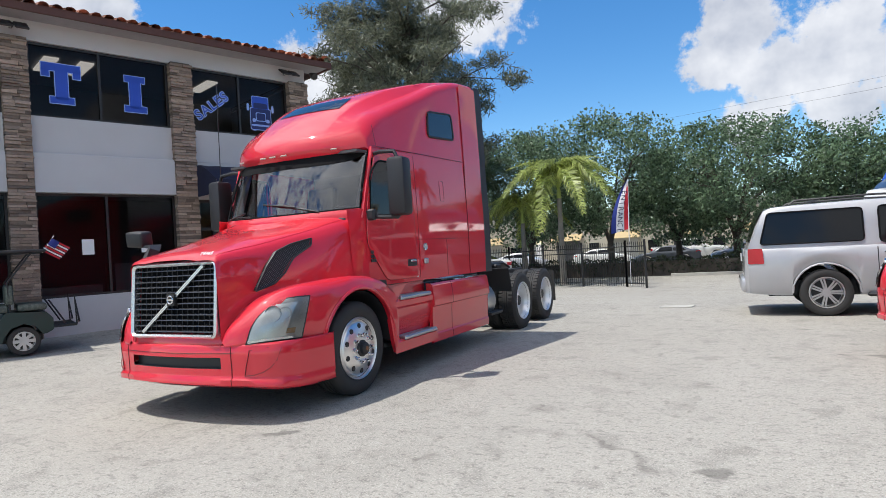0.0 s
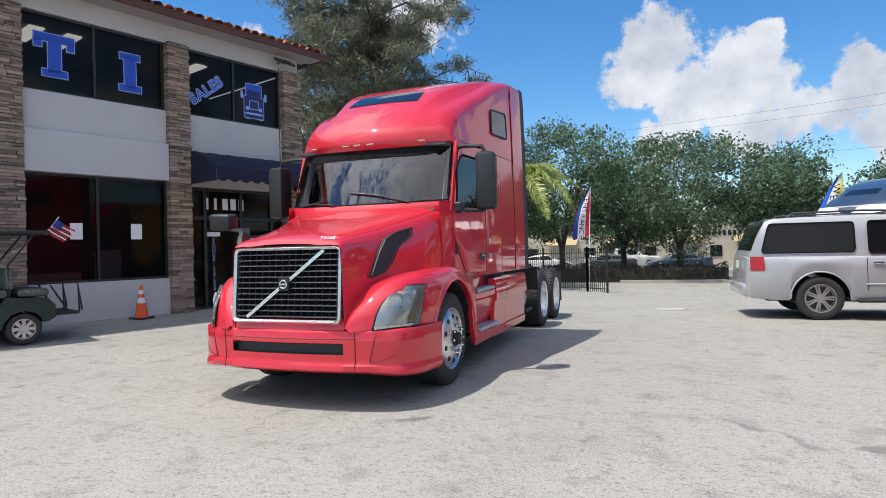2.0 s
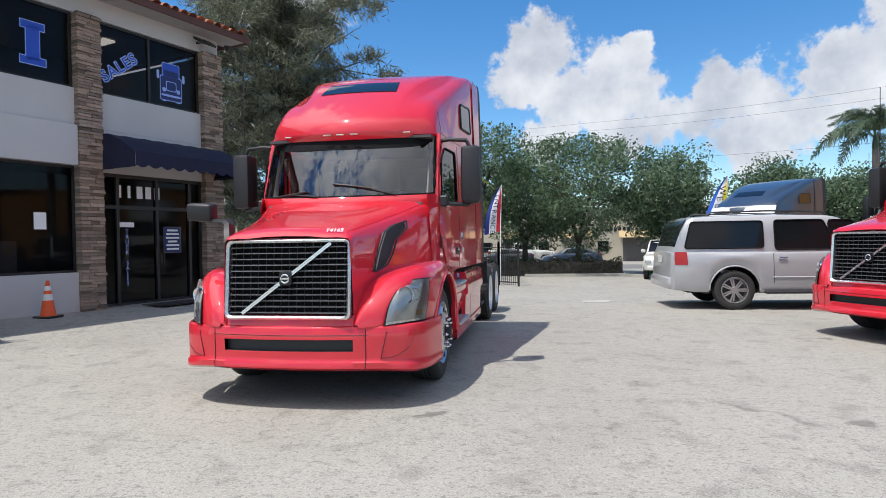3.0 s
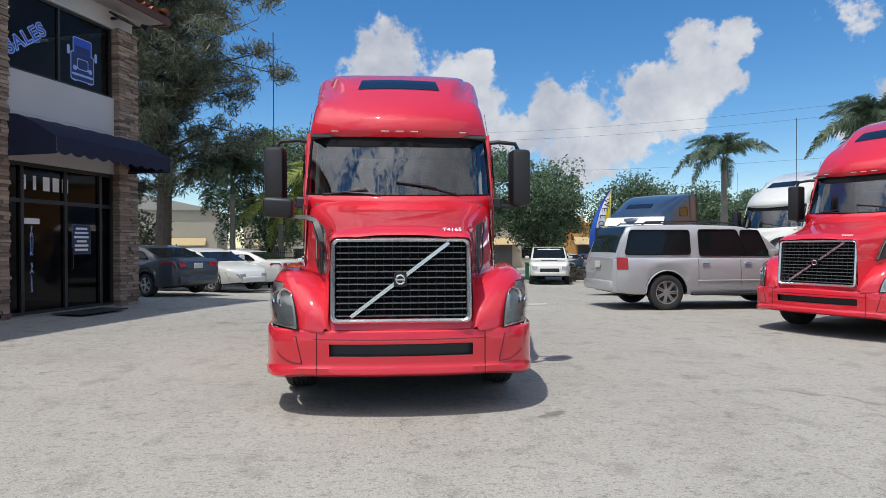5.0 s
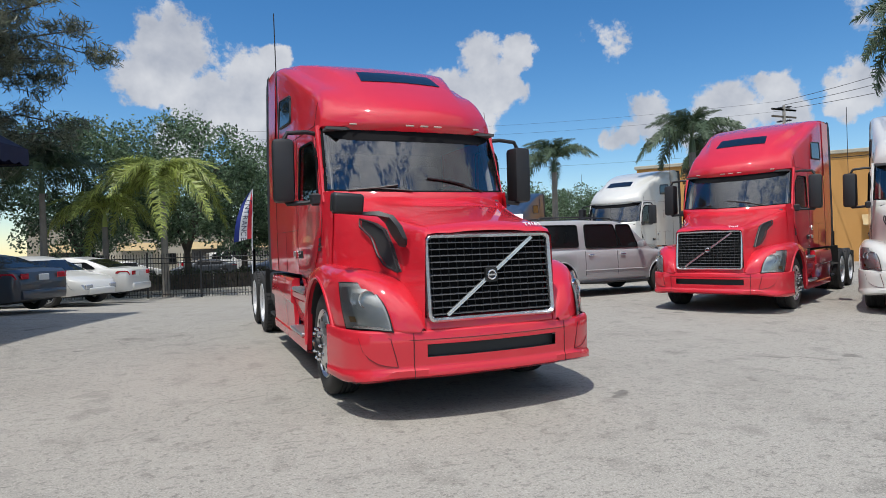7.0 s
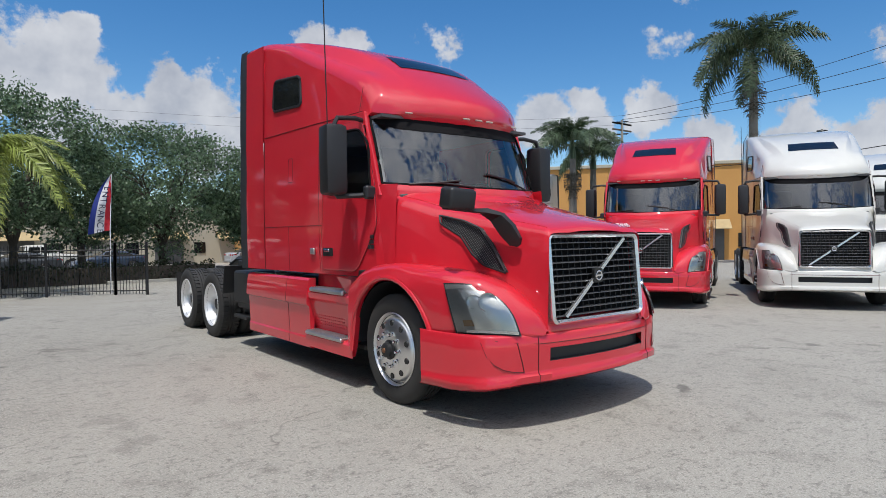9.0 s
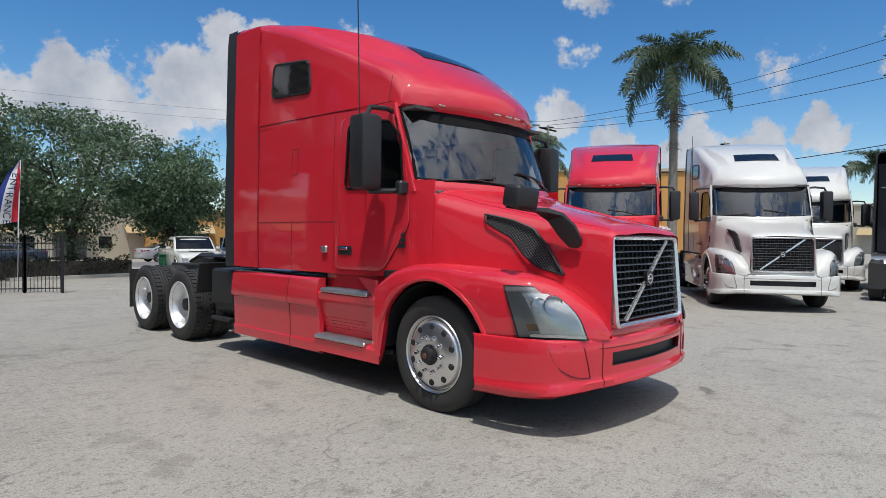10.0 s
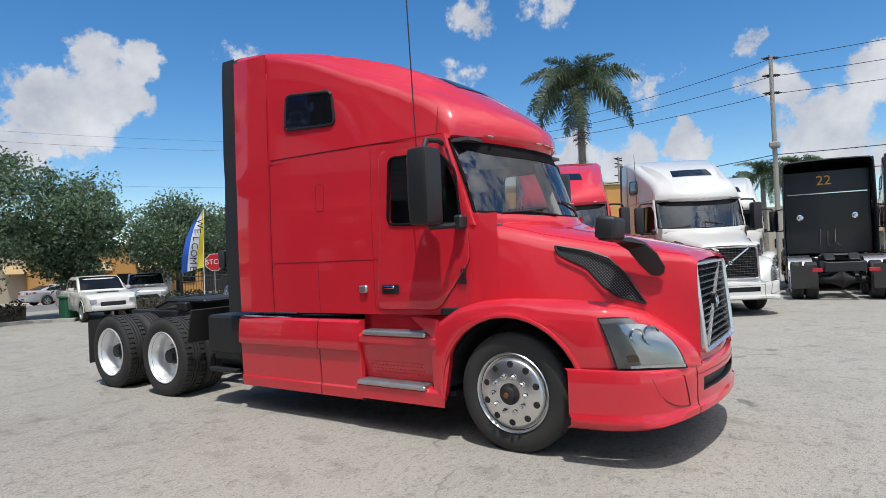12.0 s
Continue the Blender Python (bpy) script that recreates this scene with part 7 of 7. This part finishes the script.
def golf_cart(m):
    root = thing("golf_cart", "dark green golf cart with black roof beside the office", "golf cart", m)
    bm = bmesh.new()
    prof = [(-1.25, 0.42), (-1.25, 0.62), (-1.15, 0.74), (-0.55, 0.78), (-0.45, 0.62), (0.35, 0.42), (0.55, 0.62), (0.85, 0.82), (1.1, 0.72), (1.2, 0.45), (1.08, 0.34)] + [(0.82 + 0.29 * math.cos(a), 0.26 + 0.29 * math.sin(a)) for a in (0.3, 0.9, 1.57, 2.2, 2.84)] + [(0.5, 0.26), (-0.48, 0.26)] + [(-0.80 + 0.30 * math.cos(a), 0.26 + 0.30 * math.sin(a)) for a in (0.3, 0.9, 1.57, 2.2, 2.84)] + [(-1.15, 0.36)]
    plate(bm, [(x, 0.58, z) for x, z in prof], (0, 1.16, 0))
    part("body", bm, CART_GREEN, root)
    part("chassis", boxed((0, 0, 0.30), (2.2, 0.7, 0.14), 0.02), STEEL_BLACK, root)
    for x in (-0.80, 0.82):
        for s in (1, -1):
            car_wheel(root, x, s * 0.54, 0.255, s, 8)
    seat = part("seat", boxed((-0.35, 0, 0.84), (0.5, 1.05, 0.14), 0.05, None, 2), CAMO, root, "mottled vinyl bench seat")
    part("backrest", boxed((-0.62, 0, 1.08), (0.12, 1.05, 0.36), 0.05, None, 2), CAMO, root, "mottled vinyl backrest")
    part("rear_seat", boxed((-0.95, 0, 0.84), (0.45, 1.05, 0.13), 0.05, None, 2), CAMO, root, "mottled vinyl rear seat")
    part("roof", boxed((-0.15, 0, 1.84), (2.1, 1.16, 0.055), 0.025, None, 2), BLACK_PLASTIC, root, "thin black roof")
    for s in (1, -1):
        part("roof_post", tube(bmesh.new(), [(0.62, s * 0.5, 0.75), (0.42, s * 0.52, 1.82)], 0.018, 6), STEEL_BLACK, root)
        part("roof_post", tube(bmesh.new(), [(-0.62, s * 0.5, 0.80), (-0.60, s * 0.52, 1.30), (-0.98, s * 0.52, 1.82)], 0.018, 6), STEEL_BLACK, root)
        part("grab_bar", tube(bmesh.new(), [(-1.2, s * 0.5, 0.45), (-1.62, s * 0.5, 0.48), (-1.60, s * 0.5, 1.02), (-1.66, s * 0.5, 0.5)], 0.018, 6), STEEL_BLACK, root)
        part("grab_bar", tube(bmesh.new(), [(-1.2, s * 0.45, 0.95), (-1.45, s * 0.48, 0.5)], 0.016, 6), STEEL_BLACK, root)
    part("foot_board", boxed((-1.42, 0, 0.46), (0.42, 1.0, 0.05), 0.015), BLACK_PLASTIC, root)
    part("steering_wheel", tube(bmesh.new(), [Vector((0.30 + 0.06 * math.sin(a), 0.25 + 0.15 * math.cos(a), 1.08 + 0.13 * math.sin(a))) for a in [2 * math.pi * k / 16 for k in range(17)]], 0.012, 6, False), BLACK_PLASTIC, root)
    return root


CART = pose(-7.32, 1.55, ground_height(-7.3, 1.55), 0, 0, -115)
golf_cart(CART)
FLAG_RED = material("flag_red", (0.50, 0.015, 0.03), 0.8, vary=0.1, bump=0.0)
FLAG_WHITE = material("flag_white", (0.72, 0.72, 0.74), 0.8, vary=0.06, bump=0.0)
FLAG_BLUE = material("flag_blue", (0.015, 0.03, 0.20), 0.8, vary=0.1, bump=0.0)
flag = thing("small_flag", "small striped flag on a stick on the cart", "flag", CART @ pose(-1.15, 0.50, 1.80) @ Matrix.Diagonal((0.85, 0.85, 0.85, 1)))
part("stick", tube(bmesh.new(), [(0, 0, 0), (-0.22, 0.02, 0.36)], 0.007, 6), FLAG_WHITE, flag)
for k in range(7):
    z0, z1 = 0.30 - 0.036 * k, 0.30 - 0.036 * (k + 1)
    x0 = -0.18 + 0.02 * k
    rows = [[Vector((x0 - 0.045 * j + 0.012 * k, 0.02 + 0.025 * math.sin(j * 1.1 + k * 0.2), z - 0.03 * j)) for j in range(8)] for z in (z0, z1)]
    part("stripe", sheet(bmesh.new(), rows), FLAG_RED if k % 2 == 0 else FLAG_WHITE, flag)
rows = [[Vector((-0.18 - 0.045 * j + 0.03 * i, 0.012 + 0.025 * math.sin(j * 1.1), 0.302 - 0.045 * i - 0.03 * j)) for j in range(4)] for i in range(4)]
part("canton", sheet(bmesh.new(), rows), FLAG_BLUE, flag)
part("canton", sheet(bmesh.new(), [[v + Vector((0, 0.022, 0)) for v in row] for row in rows]), FLAG_BLUE, flag)

CONE_ORANGE = material("cone_orange", (0.75, 0.10, 0.02), 0.6, vary=0.12, scale=6, bump=0.05)
REFLECT = material("reflective_band", (0.75, 0.74, 0.72), 0.5, vary=0.1, bump=0.0)
cone = thing("traffic_cone", "orange traffic cone with two white bands", "traffic cone", pose(-7.25, 5.15, ground_height(-7.25, 5.15)))
part("base", boxed((0, 0, 0.02), (0.38, 0.38, 0.04), 0.015), BLACK_PLASTIC, cone, "black rubber base")
part("shell", lathe(bmesh.new(), [(0.15, 0.04), (0.135, 0.06), (0.028, 0.72), (0.0, 0.725)], 24), CONE_ORANGE, cone)
for z0, z1 in ((0.34, 0.46), (0.53, 0.62)):
    def cone_r(z):
        return 0.135 - (z - 0.06) / 0.66 * 0.107 + 0.003
    part("band", lathe(bmesh.new(), [(cone_r(z0), z0), (cone_r(z1), z1)], 24), REFLECT, cone)

# ---- iron fences ----
IRON = material("black_iron", (0.014, 0.014, 0.015), 0.5, vary=0.2, bump=0.05)
PICKET = mesh_of("picket", lathe(bmesh.new(), [(0.011, 0.0), (0.011, 1.72), (0.017, 1.75), (0.0, 1.84)], 4))
PICKET.materials.append(IRON)


def iron_fence(label, pts, pitch=0.115):
    root = thing("iron_fence", label, "fence", kind="structure")
    made = 0
    for (x0, y0), (x1, y1) in zip(pts, pts[1:]):
        ln = math.hypot(x1 - x0, y1 - y0)
        z0, z1 = ground_height(x0, y0), ground_height(x1, y1)
        for h in (0.16, 1.45, 1.66):
            part("rail", tube(bmesh.new(), [(x0, y0, z0 + h), (x1, y1, z1 + h)], 0.02, 4), IRON, root)
        n = int(ln / pitch)
        for k in range(n):
            t = (k + 0.5) / n
            ob = new("picket", PICKET)
            ob.parent = root
            ob.matrix_basis = pose(x0 + (x1 - x0) * t, y0 + (y1 - y0) * t, z0 + (z1 - z0) * t + 0.04)
        m = max(1, round(ln / 2.4))
        for k in range(m + 1):
            t = k / m
            part("post", boxed((x0 + (x1 - x0) * t, y0 + (y1 - y0) * t, z0 + (z1 - z0) * t + 0.95), (0.08, 0.08, 1.95), 0.01), IRON, root)
    return root


iron_fence("black iron picket fence with pointed tops", [(0.15, 21.7), (-6.0, 24.4), (-14.0, 27.9)])
iron_fence("black iron gate leaf standing open", [(1.05, 20.9), (0.15, 21.7)])
iron_fence("black iron picket fence behind the stop sign", [(10.0, 23.6), (17.5, 21.2)])


def feather_flag(label, text, x, y, stripes, lean, height=4.3, width=0.85, turn=0.0, size=0.30, base=1.75):
    """A tall three-colour banner on a thin bent pole."""
    z = ground_height(x, y)
    root = thing("feather_flag", label, "flag", pose(x, y, z, 0, 0, turn))
    part("pole", tube(bmesh.new(), [(0, 0, 0), (0.02 * lean, 0, height * 0.5), (0.10 * lean, 0, height)], 0.018, 6), FLAG_WHITE, root)
    for k, mat in enumerate(stripes):
        rows = []
        for i in range(15):
            t = i / 14
            zz = base + (height - base) * t
            w = width * (1 - t ** 2.2) + 0.02
            px_ = 0.10 * lean * (zz / height) ** 2
            edges = (0, 0.27, 0.72, 1.0)
            a, b = px_ - lean * w * edges[k], px_ - lean * w * edges[k + 1]
            rows.append([Vector((a, 0.05 * math.sin(t * 7 + k), zz - 0.25 * abs(a) * (1 - t))), Vector((b, 0.05 * math.sin(t * 7 + k + 1), zz - 0.25 * abs(b) * (1 - t)))])
        part("stripe", sheet(bmesh.new(), rows), mat, root)
    n = len(text)
    for i, ch in enumerate(text):
        t = 0.80 - 0.76 * i / max(1, n - 1)
        zz = base + (height - base) * t
        w = width * (1 - t ** 2.2) + 0.02
        ob = words(ch, size, FLAG_NAVY, "letter", root, pose(-lean * w * 0.5 + 0.10 * lean * (zz / height) ** 2, -0.07, zz - 0.12, 90, 0 if lean < 0 else 0, 0) @ pose(0, 0, 0, 0, 0, 90 if lean < 0 else -90), 0.004)
    return root


FLAG_NAVY = material("flag_navy", (0.02, 0.02, 0.06), 0.8, vary=0.1, bump=0.0)
FLAG_YELLOW = material("flag_yellow", (0.72, 0.58, 0.02), 0.8, vary=0.08, bump=0.0)
FLAG_MID_BLUE = material("flag_mid_blue", (0.02, 0.10, 0.48), 0.8, vary=0.08, bump=0.0)
feather_flag("red, white and blue banner lettered ENTRANCE", "ENTRANCE", 0.15, 22.6, (FLAG_RED, FLAG_WHITE, FLAG_BLUE), 1, 4.5, 0.72, 0, 0.31, 2.4)
feather_flag("blue, white and yellow banner lettered WELCOME", "WELCOME", 9.3, 20.9, (FLAG_YELLOW, FLAG_WHITE, FLAG_MID_BLUE), 1, 4.4, 0.85, -22, 0.36, 2.05)

STOP_RED = material("sign_red", (0.52, 0.015, 0.02), 0.45, vary=0.06, bump=0.0)
GALV = material("galvanised_post", (0.35, 0.36, 0.36), 0.5, metal=0.7, vary=0.12, bump=0.05)
stop = thing("stop_sign", "red octagonal stop sign on a steel post", "road sign", pose(10.8, 22.3, ground_height(10.8, 22.3), 0, 0, -36))
part("post", boxed((0, 0.03, 1.2), (0.05, 0.03, 2.5), 0.005), GALV, stop)
for r, d, mat, nm in ((0.40, 0.0, FLAG_WHITE, "rim"), (0.375, -0.004, STOP_RED, "face")):
    part(nm, plate(bmesh.new(), [(r * math.cos(a), d, 2.25 + r * math.sin(a)) for a in [math.pi / 8 + math.pi / 4 * k for k in range(8)]], (0, -0.006 if d else -0.01, 0)), mat, stop)
words("STOP", 0.30, FLAG_WHITE, "lettering", stop, pose(0, -0.014, 2.25, 90, 0, 0), 0.002)

GREEN_BIN = material("green_plastic", (0.02, 0.12, 0.06), 0.5, vary=0.15, bump=0.05)
bin_ = thing("waste_bin", "green wheeled waste bin by the hedge", "waste bin", pose(7.6, 28.6, ground_height(7.6, 28.6)))
part("body", boxed((0, 0, 0.5), (0.6, 0.65, 0.95), 0.05), GREEN_BIN, bin_)
part("lid", boxed((0, 0, 1.02), (0.66, 0.72, 0.08), 0.03), GREEN_BIN, bin_)
part("handle", tube(bmesh.new(), [(-0.25, 0.38, 0.95), (0.25, 0.38, 0.95)], 0.02, 6), GREEN_BIN, bin_)

# ---- poles and wires ----
POLE_GREY = material("pole_concrete", (0.30, 0.28, 0.25), 0.85, vary=0.15, scale=3, bump=0.2)
WIRE = material("wire_black", (0.02, 0.02, 0.02), 0.6, vary=0.1, bump=0.0)


def power_pole(x, y, h, arms=False):
    root = thing("power_pole", "grey utility pole with insulators", "utility pole", pose(x, y, ground_height(x, y)), group="utility poles")
    part("shaft", tube(bmesh.new(), [(0, 0, -0.3), (0, 0, h)], [0.16, 0.10], 10), POLE_GREY, root)
    for k in range(3):
        z = h - 0.15 - 0.95 * k
        if arms:
            part("crossarm", boxed((0, 0, h - 0.3 - 0.5 * (k % 2)), (2.4, 0.1, 0.12), 0.01), BARK, root)
        part("insulator", lathe(bmesh.new(), [(0.02, 0.1), (0.09, 0.14), (0.04, 0.18), (0.09, 0.22), (0.04, 0.26), (0.08, 0.3), (0.02, 0.5)], 10, pose(0, 0, z, 90, 0, 30)), BLACK_PLASTIC, root)
        part("insulator", lathe(bmesh.new(), [(0.02, 0.1), (0.09, 0.14), (0.04, 0.18), (0.09, 0.22), (0.04, 0.26), (0.08, 0.3), (0.02, 0.5)], 10, pose(0, 0, z, -90, 0, 30)), BLACK_PLASTIC, root)
    if not arms:
        part("collar", boxed((0, 0, h * 0.58), (0.7, 0.5, 0.3), 0.06), POLE_GREY, root)
    return root


power_pole(32.0, 2.6, 11.6)
power_pole(36.8, 26.0, 11.0, True)
power_pole(62.0, 21.0, 12.0, True)


def wire(a, b, sag, r=0.012, label="thin black overhead wire"):
    a, b = Vector(a), Vector(b)
    pts = [a.lerp(b, k / 16) - Vector((0, 0, sag * 4 * (k / 16) * (1 - k / 16))) for k in range(17)]
    return tagged(part("overhead_wire", tube(bmesh.new(), pts, r, 4), WIRE), label, "wire", "overhead wires")


for k in range(3):
    z = 11.4 - 0.95 * k
    wire((32, 2.6, z), (36.8, 26, 10.8 - 0.3 * k), 0.5, 0.016)
    wire((32, 2.6, z), (24, -34, z + 0.3), 0.9, 0.016)
wire((32, 2.6, 6.2), (24, -34, 6.5), 0.6, 0.022)
wire((32, 2.6, 5.2), (24, -34, 5.4), 0.6, 0.022)
wire((32, 2.6, 6.2), (36.8, 26, 6.6), 0.6, 0.022)
for z in (11.6, 10.9, 8.2):
    wire((36.8, 26, z - 0.8), (6, 50, z), 0.6, 0.007)
    wire((6, 50, z), (-40, 52, z), 0.6, 0.007)

# ---- buildings in the distance ----
BEIGE = material("beige_wall", (0.46, 0.42, 0.33), 0.9, vary=0.08, scale=0.5, fine=20, bump=0.1)
ORANGE = material("ochre_wall", (0.58, 0.30, 0.09), 0.9, vary=0.08, scale=0.5, fine=20, bump=0.1)
ROOF_PALE = material("pale_metal_roof", (0.42, 0.41, 0.36), 0.6, vary=0.08, scale=0.4, bump=0.05)
TAN_CANVAS = material("tan_canvas", (0.45, 0.34, 0.18), 0.85, vary=0.1, bump=0.05)


def warehouse(label, m, w, d, h, mat, gable=0.0, doors=4, bars=False, trim=None):
    """A plain far building: wall, roof, openings along its front (local -y)."""
    root = thing("warehouse", label, "building", m)
    part("wall", boxed((0, d / 2, h / 2 - 0.5), (w, d, h + 1.0)), mat, root)
    if gable:
        bm = bmesh.new()
        plate(bm, [(-w / 2 - 0.2, -0.2, h), (w / 2 + 0.2, -0.2, h), (0, -0.2, h + gable)], (0, -d - 0.4, 0))
        part("roof", bm, ROOF_PALE, root)
    else:
        part("roof", boxed((0, d / 2, h + 0.02), (w + 0.3, d + 0.3, 0.25), 0.03), trim or mat, root)
    for k in range(doors):
        x = -w / 2 + w * (k + 0.5) / doors
        wd = min(2.4, w / doors * 0.5)
        part("door", boxed((x, -0.02, 1.2), (wd, 0.12, 2.4)), ROOF_PALE if k % 2 else CLADDING, root)
        aw = bmesh.new()
        plate(aw, [(x - wd * 0.65, -0.05, 3.1), (x + wd * 0.65, -0.05, 3.1), (x + wd * 0.65, -1.0, 2.45), (x - wd * 0.65, -1.0, 2.45)], (0, 0, 0.05))
        part("canopy", aw, TAN_CANVAS, root)
        part("window", boxed((x + wd * 1.1, -0.02, 1.6), (1.0, 0.1, 1.0)), CAR_GLASS, root)
    if bars:
        for k in range(10):
            part("sign_bar", boxed((w * 0.12 + 0.42 * k, -0.03, h * 0.62), (0.26, 0.06, 0.42)), BLACK_PLASTIC, root)
    return root


warehouse("long beige warehouse with tan canopies across the street", pose(2, 56, -0.9, 0, 0, -3), 34, 14, 5.2, BEIGE, 0, 6, True, ROOF_PALE)
warehouse("beige gabled warehouse beyond the parked cars", pose(-26, 50, -0.9, 0, 0, 12), 20, 18, 5.6, BEIGE, 2.2, 4)
warehouse("beige warehouse far down the street", pose(-52, 56, -0.9, 0, 0, 8), 26, 14, 6.5, BEIGE, 1.5, 4)
warehouse("ochre commercial building behind the trucks", pose(38.5, 20.0, -0.6, 0, 0, -52), 31, 12, 7.2, ORANGE, 0, 5, False, BEIGE)
warehouse("ochre low building beyond the pickup trucks", pose(22, 46, -0.9, 0, 0, -12), 15, 9, 4.2, ORANGE, 0, 3)
warehouse("white low shed beyond the hedge", pose(34, 45, -0.9, 0, 0, -25), 12, 8, 4.0, WHITE, 0, 3)
warehouse("beige warehouse at the far end of the yard", pose(70, -6, -0.5, 0, 0, -92), 60, 12, 5.5, BEIGE, 0, 6)

# ---- stones of the office columns ----
for y0, y1 in COLS:
    stone_column(y0, y1)
